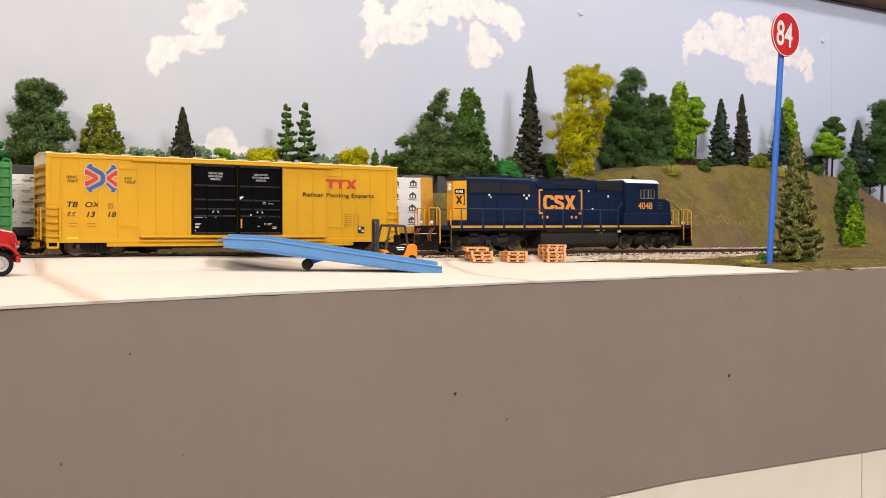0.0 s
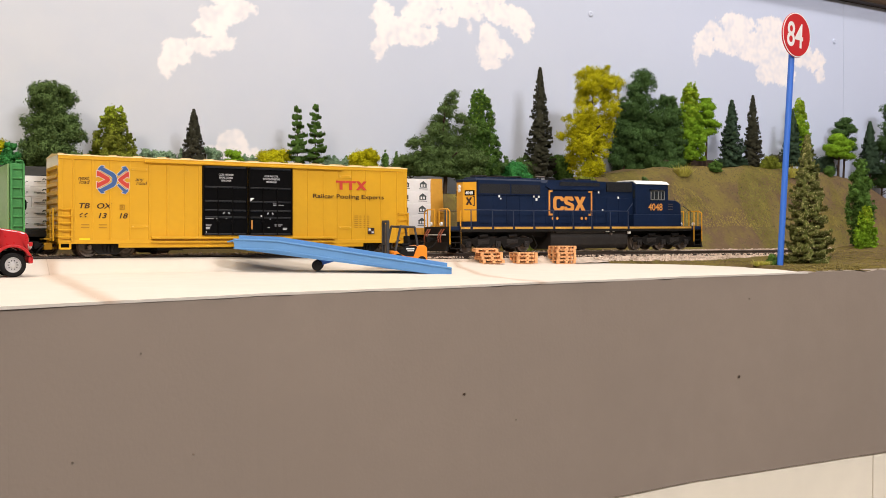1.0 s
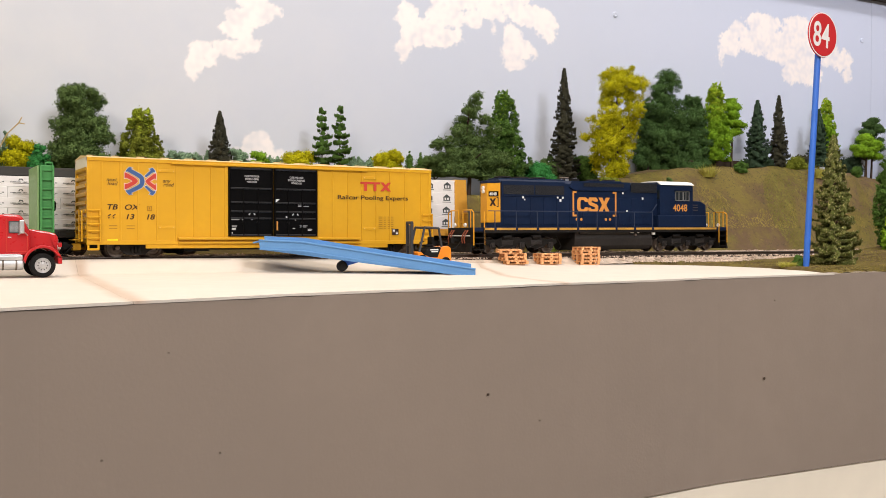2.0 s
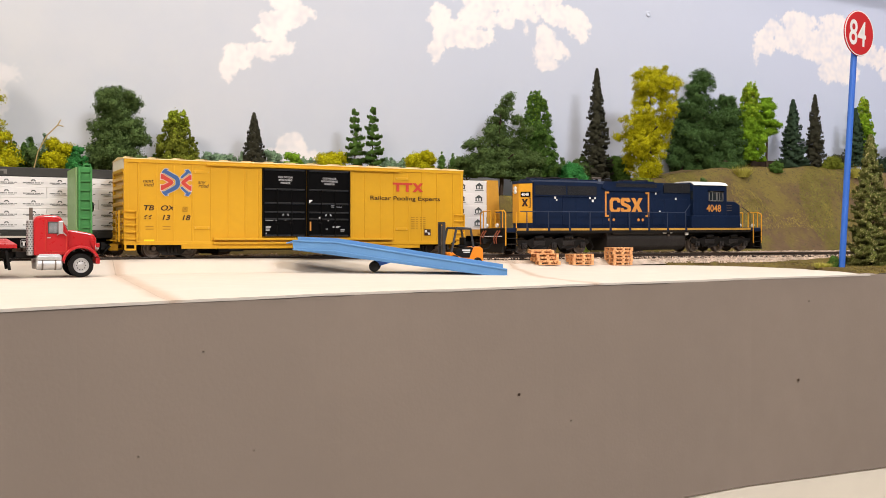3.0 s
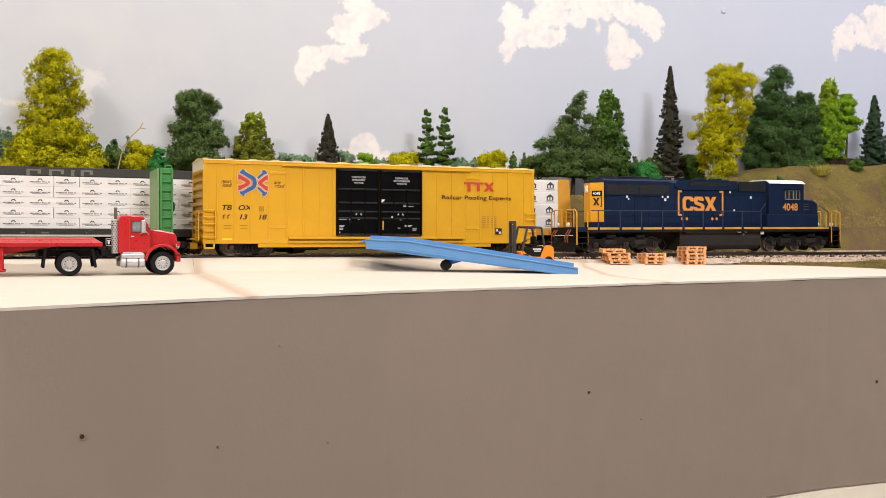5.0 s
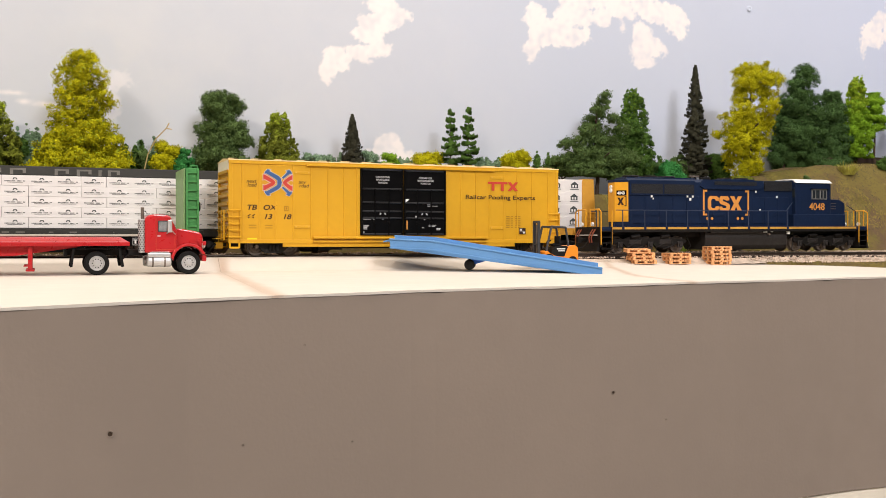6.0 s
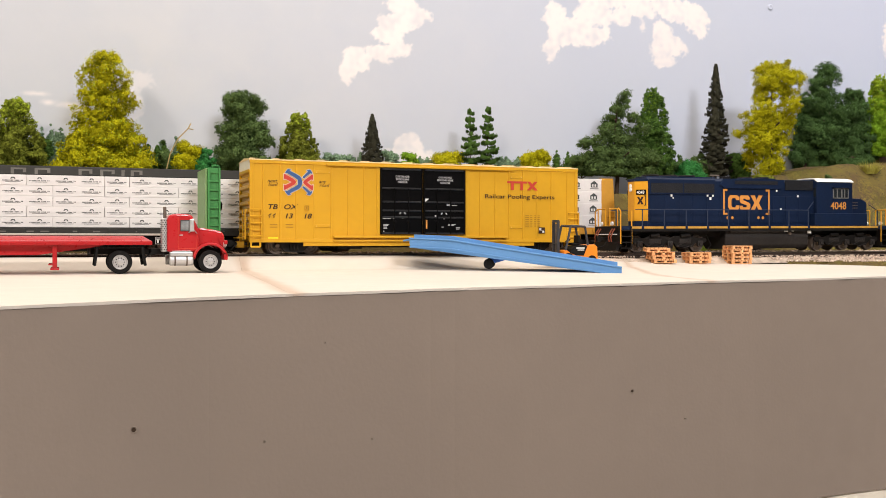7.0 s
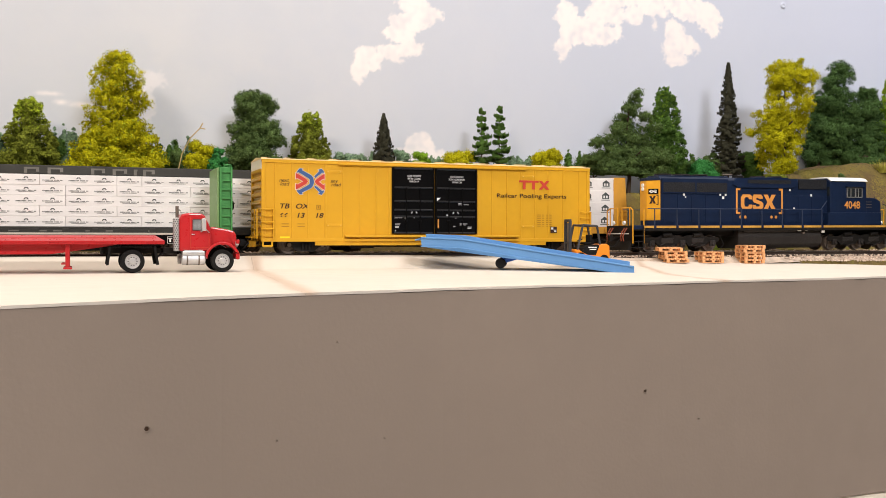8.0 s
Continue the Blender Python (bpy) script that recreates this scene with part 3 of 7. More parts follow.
        for x, v, r in ((-0.2, 0.04, 0.36), (0.1, 0.1, 0.34), (-0.3, 0.2, 0.42), (0.15, 0.24, 0.46), (-0.55, 0.32, 0.4), (-0.1, 0.36, 0.5), (0.4, 0.38, 0.42), (-0.6, 0.45, 0.34), (0.1, 0.5, 0.45), (0.6, 0.5, 0.3), (-0.4, 0.57, 0.38),
                        (0.45, 0.62, 0.34), (-0.32, 0.7, 0.27), (0.62, 0.73, 0.32), (0.24, 0.76, 0.3), (-0.12, 0.78, 0.24), (-0.42, 0.82, 0.3), (-0.1, 0.86, 0.34), (0.3, 0.86, 0.4), (0.72, 0.86, 0.3), (0.1, 0.94, 0.26), (-0.3, 0.93, 0.2), (0.5, 0.95, 0.24)):
            lobes.append((x * R, rng.normal(0, 0.12) * R, v * h, r * R * 1.05))
        for _ in range(40):
            x, _, z, r = lobes[rng.integers(0, 23)]
            a = rng.uniform(0, 2 * np.pi)
            lobes.append((x + r * 0.7 * np.cos(a), rng.normal(0, 0.3) * R, z + r * 0.8 * np.sin(a), r * 0.4))
    else:
        shape = PROFILE[kind]
        for _ in range({"tallyellow": 150, "cone": 170, "column": 110}.get(kind, 58)):
            v = rng.uniform(0.02, 0.95)
            if kind in ("tallyellow", "cone"):
                v = v ** 1.35
            size = {"tallyellow": 0.25, "cone": 0.17, "column": 0.22}.get(kind, 0.31) * rng.uniform(0.65, 1.2)
            rad = R * np.interp(v, *shape)
            size *= 0.45 * R + 0.6 * rad
            a, q = rng.uniform(0, 2 * np.pi), max(0.0, rad * (rng.uniform(0.85, 1.05) if kind in ("cone", "column") else rng.uniform(0.68, 1.15)) - size * 0.55)
            lobes.append((q * np.cos(a), q * np.sin(a) * 0.8, v * h, size))
        for v in np.linspace(0.1, 0.94, 12):
            rad = R * np.interp(v, *shape)
            lobes.append((R * 0.05 * rng.normal(), 0, v * h, rad * 0.55))
        if kind == "cone":
            for _ in range(7):
                a, v = rng.uniform(0, 2 * np.pi), rng.uniform(0.72, 0.9)
                q = R * np.interp(v, *shape) * 0.75
                for e in range(4):
                    lobes.append((q * np.cos(a), q * np.sin(a), (v + 0.03 * e) * h, R * 0.12 * (1.1 - 0.22 * e)))
    L = np.array(lobes)
    # every lobe carries small sprigs on its surface, and each sprig its flakes
    power = 1.0 if kind == "spikes" else 2.0
    m = max(400, int(n / 22))
    pick = rng.choice(len(L), m, p=L[:, 3] ** power / (L[:, 3] ** power).sum())
    d = rng.normal(0, 1, (m, 3))
    d /= np.linalg.norm(d, axis=1)[:, None]
    squash = np.array([1, 0.95, {"cone": 1.25, "column": 1.25, "spikes": 1.25, "umbrella": 0.45}.get(kind, 0.8)])
    c = L[pick, :3] + d * (L[pick, 3] * rng.uniform(0.2, 0.95, m) ** 0.5)[:, None] * squash
    sprig = np.minimum(L[pick, 3] * (0.75 if kind == "spikes" else 0.40), 0.0019) * rng.uniform(0.7, 1.3, m)
    which = rng.integers(0, m, n)
    e = rng.normal(0, 0.55, (n, 3))
    p = c[which] + e * sprig[which][:, None]
    way = d[which] + e * 0.55
    p[:, 2] = np.clip(p[:, 2], 0.004 * h, h * 1.01)
    return p, way / (np.linalg.norm(way, axis=1)[:, None] + 1e-9)


TREE_COUNT = 0


def tree(kind, x, y, foot, top, width, leaf, label):
    """A model tree: a tapered trunk, limbs and a crown of small flakes; its foot goes down to the ground."""
    global TREE_COUNT
    TREE_COUNT += 1
    rng = np.random.default_rng(100 + TREE_COUNT)
    g = ground_z(x, y) - 0.001
    foot = max(g, min(foot, top - 0.012)) if kind not in ("bush", "spikes") else max(g, foot - 0.004)
    h = top - foot
    ob = thing("tree" if kind not in ("bush", "spikes") else "shrub", label, "tree" if kind not in ("bush", "spikes") else "shrub", pose(x, y, g))
    lift = foot - g
    p, d = crown_points(kind, h, width, rng)
    n = len(p)
    size = rng.uniform(0.00044, 0.00088, n)
    nrm = d + rng.normal(0, 0.42, (n, 3))
    nrm /= np.linalg.norm(nrm, axis=1)[:, None]
    if kind in ("spruce", "spruceopen", "tier"):
        # needles lie along the boughs
        u = d * np.array([1, 1, -0.5]) + rng.normal(0, 0.35, (n, 3))
        ratio = 0.5
        size = size * 1.05
    else:
        u = rng.normal(0, 1, (n, 3))
        ratio = 0.8
    u -= (u * nrm).sum(1)[:, None] * nrm
    u /= np.linalg.norm(u, axis=1)[:, None] + 1e-9
    t = np.cross(nrm, u)
    s = size[:, None]
    bend = nrm * s * 0.35
    p = p + np.array([0, 0, lift])
    flake = np.stack([p + u * s * 1.25, p - u * s * 0.75 + t * s * ratio + bend, p - u * s * 0.75 - t * s * ratio + bend], 1).reshape(-1, 3)
    idx = np.arange(n)[:, None] * 3
    me = bpy.data.meshes.new("crown")
    me.from_pydata(flake.tolist(), [], (idx + np.array([[0, 1, 2]])).tolist())
    me.materials.append(LEAF[leaf])
    second_leaf = {"cone": ("yellowgreen" if leaf != "mid" else "bright", 0.3 if leaf != "mid" else 0.1), "spruceopen": ("tip", 0.16), "tallyellow": ("yellowgreen", 0.06)}.get(kind)
    if second_leaf:
        # lighter leaf colour: towards the top on cones, on single flakes elsewhere
        me.materials.append(LEAF[second_leaf[0]])
        v = np.clip((p[:, 2] - lift) / h, 0, 1)
        odds = second_leaf[1] * np.clip((v - 0.45) / 0.4, 0, 1) * 2.0 if kind == "cone" else np.full(n, second_leaf[1])
        is_second = rng.random(n) < odds
        me.polygons.foreach_set("material_index", is_second.astype(np.int32))
    crown = new("crown", me)
    crown.parent = ob
    bm = bmesh.new()
    r0 = max(0.0006, min(0.0022, width * 0.045))
    reach = h * (0.9 if kind not in ("bush", "spikes") else 0.5) + lift
    pts = [Vector((0.02 * width * math.sin(k * 1.7 + x * 50) * (k > 0), 0, reach * k / 5)) for k in range(6)]
    for k in range(5):
        dvec = pts[k + 1] - pts[k]
        m = Matrix.Translation((pts[k] + pts[k + 1]) / 2) @ dvec.to_track_quat("Z", "Y").to_matrix().to_4x4()
        bmesh.ops.create_cone(bm, cap_ends=True, segments=7, radius1=r0 * (1 - 0.16 * k), radius2=r0 * (1 - 0.16 * (k + 1)), depth=dvec.length, matrix=m)
    for _ in range(7):
        v = rng.uniform(0.3, 0.8)
        a = rng.uniform(0, 2 * math.pi)
        q = width * 0.3 * (1.1 - v)
        rod(bm, (0, 0, reach * v), (q * math.cos(a), q * math.sin(a), min(reach, reach * v + 0.5 * q)), r0 * 0.35, 5)
    part("trunk", bm, M["trunk"], ob)
    return ob


def tuft(x, y, h, w, colour, label):
    """A tuft of grass blades."""
    rng = np.random.default_rng(int(abs(x) * 9000) + 3)
    z = ground_z(x, y)
    verts, faces = [], []
    for _ in range(320):
        a, q = rng.uniform(0, 2 * np.pi), w * 0.22 * np.sqrt(rng.random())
        b = np.array([q * np.cos(a), q * np.sin(a), -0.001])
        lean = np.array([np.cos(a), np.sin(a), 0]) * rng.uniform(0.05, 0.4) * w + rng.normal(0, 0.05, 3) * w
        tip = b + lean + np.array([0, 0, h * rng.uniform(0.55, 1.0)])
        side = np.array([-np.sin(a), np.cos(a), 0]) * 0.00032
        k = len(verts)
        verts += [b - side, b + side, tip]
        faces.append((k, k + 1, k + 2))
    ob = raw("grass_tuft", verts, faces, LEAF[colour])
    ob.matrix_world = pose(x, y, z)
    return tagged(ob, label, "grass tuft")


cloud([(0.1755, 0.2213, 0.014, 0.0099), (0.1825, 0.2142, 0.0141, 0.0073), (0.1674, 0.2053, 0.0163, 0.0099), (0.1616, 0.194, 0.0151, 0.0098), (0.1674, 0.1834, 0.0128, 0.0077), (0.1502, 0.1801, 0.0184, 0.0065), (0.1344, 0.1758, 0.0135, 0.0075), (0.1276, 0.1656, 0.0068, 0.0086), (0.1236, 0.1568, 0.0031, 0.0051), (0.1389, 0.1652, 0.0049, 0.0054), (0.1754, 0.2389, 0.0141, 0.0109)], 1.0, 1.00)
cloud([(0.3234, 0.2244, 0.0118, 0.0128), (0.3313, 0.2111, 0.0185, 0.014), (0.3209, 0.1963, 0.0083, 0.0116), (0.3498, 0.2101, 0.027, 0.0118), (0.3659, 0.2113, 0.015, 0.0078), (0.3659, 0.2302, 0.019, 0.0142), (0.3959, 0.2303, 0.0111, 0.0083), (0.4181, 0.2393, 0.0198, 0.0096), (0.4436, 0.2402, 0.0202, 0.0097), (0.4667, 0.2409, 0.0176, 0.011), (0.4814, 0.2334, 0.0163, 0.0111), (0.4844, 0.2226, 0.0071, 0.0061), (0.3766, 0.2453, 0.0331, 0.0095), (0.4181, 0.2562, 0.0427, 0.0096), (0.4182, 0.2248, 0.0028, 0.0058)], 2.0, 1.00)
cloud([(0.4409, 0.2169, 0.012, 0.0109), (0.4481, 0.2052, 0.0197, 0.011), (0.4453, 0.1928, 0.0115, 0.0073)], 3.0, 0.95)
cloud([(0.7228, 0.2249, 0.006, 0.0149), (0.7347, 0.241, 0.015, 0.0128), (0.7527, 0.2558, 0.0184, 0.0087), (0.7867, 0.2662, 0.0286, 0.0131), (0.7837, 0.2461, 0.035, 0.0153), (0.822, 0.2435, 0.0362, 0.02), (0.8481, 0.2664, 0.0269, 0.0157), (0.8549, 0.24, 0.0374, 0.0249), (0.8618, 0.2158, 0.0273, 0.0136), (0.8385, 0.2138, 0.0166, 0.01), (0.8993, 0.2398, 0.0317, 0.0138), (0.9275, 0.2379, 0.0161, 0.0116), (0.9366, 0.2223, 0.0086, 0.0098)], 4.0, 0.92)
cloud([(0.18, 0.098, 0.014, 0.012), (0.172, 0.09, 0.014, 0.008), (0.19, 0.088, 0.014, 0.008)], 5.0, 0.90)
cloud([(-0.05, 0.1344, 0.0048, 0.01), (-0.0452, 0.143, 0.0114, 0.0067), (-0.0484, 0.1194, 0.0048, 0.0101)], 6.0, 0.40)
cloud([(-0.1207, 0.1285, 0.0045, 0.0008), (-0.1124, 0.1224, 0.004, 0.0012), (-0.0925, 0.121, 0.0093, 0.0013), (-0.0863, 0.1185, 0.0046, 0.0016)], 7.0, 0.85)

tree("cone", -0.1336, 0.205, 0.0679, 0.1225, 0.0374, "olive", "conical olive-green model tree")
tree("spikes", -0.1519, 0.205, 0.0674, 0.0961, 0.0150, "blue", "pointed blue-green model undergrowth")
tree("spikes", -0.1083, 0.222, 0.0696, 0.1094, 0.0300, "teal", "pointed pale blue-green model undergrowth")
tree("tallyellow", -0.0732, 0.190, 0.0668, 0.1603, 0.0722, "yellow", "tall mustard-yellow model tree spreading at its foot")
tree("spikes", -0.0310, 0.220, 0.0706, 0.0980, 0.0213, "mid", "pointed green model undergrowth")
tree("spikes", -0.0181, 0.220, 0.0709, 0.0994, 0.0172, "blue", "pointed blue-green model undergrowth")
tree("bush", -0.0087, 0.200, 0.0699, 0.1004, 0.0263, "yellow", "low mustard-yellow model shrub")
tree("bush", 0.0018, 0.195, 0.0698, 0.0925, 0.0171, "emerald", "low emerald model shrub")
tree("round", 0.0308, 0.205, 0.0721, 0.1346, 0.0553, "dark", "broad dark green model tree with clumped foliage")
tree("cone", 0.0758, 0.205, 0.0769, 0.1224, 0.0298, "olive", "conical olive-green model tree")
tree("bush", 0.1043, 0.225, 0.0790, 0.0932, 0.0178, "teal", "low pale blue-green model shrub")
tree("bush", 0.1170, 0.225, 0.0794, 0.0917, 0.0189, "teal", "low pale blue-green model shrub")
tree("spikes", 0.1299, 0.225, 0.0797, 0.0941, 0.0143, "teal", "pointed pale blue-green model undergrowth")
tree("spruce", 0.1372, 0.205, 0.0786, 0.1207, 0.0206, "brown", "tiered blackish brown model spruce")
tree("bush", 0.1600, 0.225, 0.0806, 0.0994, 0.0193, "teal", "low pale blue-green model shrub")
tree("bush", 0.1734, 0.215, 0.0802, 0.0937, 0.0202, "bright", "low bright green model shrub")
tree("bush", 0.2030, 0.210, 0.0807, 0.0962, 0.0358, "yellow", "low mustard-yellow model shrub")
tree("tier", 0.2255, 0.205, 0.0810, 0.1300, 0.0214, "mid", "slender green model fir with open tiers")
tree("tier", 0.2419, 0.205, 0.0814, 0.1327, 0.0224, "mid", "slender green model fir with open tiers")
tree("bush", 0.2841, 0.200, 0.0802, 0.1035, 0.0374, "yellow", "low mustard-yellow model shrub")
tree("spikes", 0.3237, 0.220, 0.0806, 0.1001, 0.0306, "mid", "pointed green model undergrowth")
tree("shoulder", 0.3669, 0.200, 0.0753, 0.1519, 0.0755, "dark", "dark green model tree with a pointed crown")
tree("cone", 0.4089, 0.205, 0.0766, 0.1617, 0.0377, "mid", "conical green model tree")
tree("spruce", 0.4751, 0.200, 0.0778, 0.1833, 0.0317, "brown", "tiered blackish brown model spruce")
tree("bush", 0.4435, 0.200, 0.0771, 0.0939, 0.0307, "emerald", "low emerald model shrub")
tree("gnarl", 0.5108, 0.165, 0.0589, 0.1825, 0.0644, "yellow", "tall crooked mustard-yellow model tree")
tree("oak", 0.6185, 0.215, 0.0888, 0.1974, 0.0600, "deep", "broad deep green model tree with a domed crown")
tree("oak", 0.6513, 0.210, 0.0909, 0.1718, 0.0416, "deep", "broad deep green model tree with a domed crown")
tree("cone", 0.6855, 0.210, 0.1032, 0.1905, 0.0345, "bright", "conical bright green model tree")
tree("umbrella", 0.7150, 0.215, 0.1048, 0.1719, 0.0372, "bright", "bright green model tree with a bare trunk and open crown")
tree("spruce", 0.7442, 0.205, 0.0977, 0.1720, 0.0353, "blue", "tiered blue-green model spruce")
tree("spruce", 0.7780, 0.205, 0.0977, 0.1796, 0.0271, "brown", "tiered blackish brown model spruce")
tree("bush", 0.8075, 0.200, 0.0998, 0.1179, 0.0272, "brown", "low blackish brown model shrub")
tree("cone", 0.8694, 0.215, 0.1044, 0.1877, 0.0281, "bright", "conical bright green model tree")
tree("spruce", 0.8442, 0.205, 0.1028, 0.1688, 0.0301, "blue", "tiered blue-green model spruce")
tree("umbrella", 0.9286, 0.205, 0.0978, 0.1444, 0.0476, "bright", "bright green model tree with a bare trunk and open crown")
tree("umbrella", 0.9556, 0.218, 0.0994, 0.1659, 0.0407, "deep", "deep green model tree with a bare trunk and open crown")
tree("spruce", 0.9986, 0.212, 0.0992, 0.1645, 0.0330, "blue", "tiered blue-green model spruce")
tree("oak", 1.0303, 0.200, 0.0825, 0.1953, 0.0592, "deep", "broad deep green model tree with a domed crown")
tree("bush", 0.5009, 0.200, 0.0738, 0.1098, 0.0254, "mid", "low green model shrub")
tree("bush", 0.6323, 0.200, 0.0884, 0.1121, 0.0526, "deep", "low deep green model shrub")
tree("bush", 0.4248, 0.165, 0.0585, 0.0894, 0.0258, "emerald", "low emerald model shrub")
tree("bush", 0.4225, 0.200, 0.0661, 0.1022, 0.0212, "deep", "low deep green model shrub")
tree("bush", 0.4481, 0.130, 0.0528, 0.0629, 0.0131, "mid", "low green model shrub")
tree("bush", 0.5191, 0.140, 0.0566, 0.0688, 0.0294, "mid", "low green model shrub")
tree("bush", 0.5623, 0.150, 0.0645, 0.0809, 0.0151, "dark", "low dark green model shrub")
tree("bush", 0.6756, 0.165, 0.0856, 0.1010, 0.0195, "mid", "low green model shrub")
tree("bush", 0.8605, 0.165, 0.0906, 0.1023, 0.0182, "mid", "low green model shrub")
tree("bush", 0.4905, 0.150, 0.0543, 0.0753, 0.0252, "olive", "low olive-green model shrub")
tree("spruceopen", 0.5068, -0.085, -0.0020, 0.0947, 0.0396, "fleck", "bristly yellow-flecked green model spruce at the bench edge")
tree("column", 0.6169, -0.050, 0.0094, 0.0856, 0.0253, "mid", "columnar green model tree")
tree("cone", 0.6100, -0.060, 0.0095, 0.0464, 0.0189, "bright", "conical bright green model tree")
tree("bush", 0.4581, -0.095, -0.0010, 0.0086, 0.0107, "mid", "low green model shrub")
tree("spikes", -0.1468, 0.222, 0.0678, 0.0938, 0.0232, "mid", "pointed green model undergrowth")
tree("spikes", -0.1215, 0.222, 0.0684, 0.0969, 0.0197, "mid", "pointed green model undergrowth")
tree("bush", -0.0955, 0.215, 0.0687, 0.0930, 0.0240, "dark", "low dark green model shrub")
tree("spikes", -0.0484, 0.215, 0.0698, 0.0925, 0.0234, "mid", "pointed green model undergrowth")
tree("bush", -0.0234, 0.210, 0.0702, 0.0908, 0.0298, "dark", "low dark green model shrub")
tree("bush", 0.0143, 0.210, 0.0711, 0.0889, 0.0219, "dark", "low dark green model shrub")
tree("spikes", 0.0982, 0.220, 0.0785, 0.0870, 0.0140, "teal", "pointed pale blue-green model undergrowth")
tree("spikes", 0.1880, 0.220, 0.0810, 0.0907, 0.0196, "teal", "pointed pale blue-green model undergrowth")
tree("spikes", 0.2639, 0.220, 0.0830, 0.0921, 0.0200, "teal", "pointed pale blue-green model undergrowth")
tree("spikes", 0.2734, 0.225, 0.0836, 0.0922, 0.0202, "teal", "pointed pale blue-green model undergrowth")
tree("bush", 0.3379, 0.212, 0.0794, 0.0999, 0.0304, "dark", "low dark green model shrub")
tree("bush", 0.3897, 0.200, 0.0748, 0.0964, 0.0354, "dark", "low dark green model shrub")
tree("spikes", 0.4394, 0.215, 0.0768, 0.1035, 0.0260, "mid", "pointed green model undergrowth")
tree("bush", 0.4621, 0.205, 0.0767, 0.0991, 0.0257, "dark", "low dark green model shrub")
tree("bush", 0.5099, 0.210, 0.0792, 0.1076, 0.0312, "mid", "low green model shrub")
tree("bush", 0.5946, 0.215, 0.0861, 0.1186, 0.0350, "deep", "low deep green model shrub")
tree("bush", 0.6745, 0.218, 0.0921, 0.1118, 0.0362, "deep", "low deep green model shrub")
tree("bush", 0.7910, 0.190, 0.0973, 0.1126, 0.0305, "olive", "low olive-green model shrub")
tree("bush", 0.9203, 0.222, 0.1012, 0.1233, 0.0392, "blue", "low blue-green model shrub")
tree("bush", 1.0275, 0.215, 0.0866, 0.1176, 0.0400, "deep", "low deep green model shrub")
tree("spikes", -0.1509, 0.226, 0.0680, 0.1017, 0.0170, "teal", "pointed pale blue-green model undergrowth")
tree("spikes", -0.1015, 0.226, 0.0692, 0.1063, 0.0243, "teal", "pointed pale blue-green model undergrowth")
tree("bush", -0.1154, 0.215, 0.0682, 0.0994, 0.0181, "mid", "low green model shrub")
tree("spikes", -0.0392, 0.224, 0.0706, 0.0999, 0.0229, "mid", "pointed green model undergrowth")
tree("spikes", -0.0240, 0.226, 0.0711, 0.1024, 0.0190, "teal", "pointed pale blue-green model undergrowth")
tree("bush", -0.0160, 0.200, 0.0697, 0.0871, 0.0211, "yellow", "low mustard-yellow model shrub")
tree("bush", -0.0019, 0.200, 0.0701, 0.0946, 0.0145, "emerald", "low emerald model shrub")
tree("spikes", 0.0122, 0.226, 0.0721, 0.1002, 0.0178, "teal", "pointed pale blue-green model undergrowth")
tree("bush", 0.0651, 0.220, 0.0739, 0.0915, 0.0183, "mid", "low green model shrub")
tree("spikes", 0.2851, 0.226, 0.0820, 0.0993, 0.0204, "mid", "pointed green model undergrowth")
tree("bush", 0.5110, 0.150, 0.0547, 0.0707, 0.0276, "olive", "low olive-green model shrub")
tree("oak", 0.6035, 0.224, 0.0811, 0.1532, 0.0342, "deep", "broad deep green model tree with a domed crown")
tree("bush", 0.6234, 0.222, 0.0815, 0.1286, 0.0267, "deep", "low deep green model shrub")
tree("bush", 0.5061, 0.210, 0.0756, 0.1062, 0.0241, "deep", "low deep green model shrub")
tree("bush", 0.4658, 0.212, 0.0748, 0.1072, 0.0230, "dark", "low dark green model shrub")
tree("bush", 0.4373, 0.215, 0.0743, 0.1000, 0.0313, "dark", "low dark green model shrub")

tuft(0.337, 0.112, 0.019, 0.019, "straw", "pale yellow-green grass tuft on the bank")
tuft(0.385, 0.098, 0.009, 0.014, "lime", "bright green grass tuft below the rock")
tuft(0.495, 0.118, 0.009, 0.016, "lime", "pale green grass tuft on the bank")
tuft(0.625, 0.16, 0.013, 0.028, "straw", "dry yellow grass tuft on the bank top")
tuft(0.79, 0.16, 0.014, 0.028, "straw", "dry yellow grass tuft on the bank top")
tuft(0.443, -0.098, 0.004, 0.016, "straw", "yellow grass tuft at the pole foot")


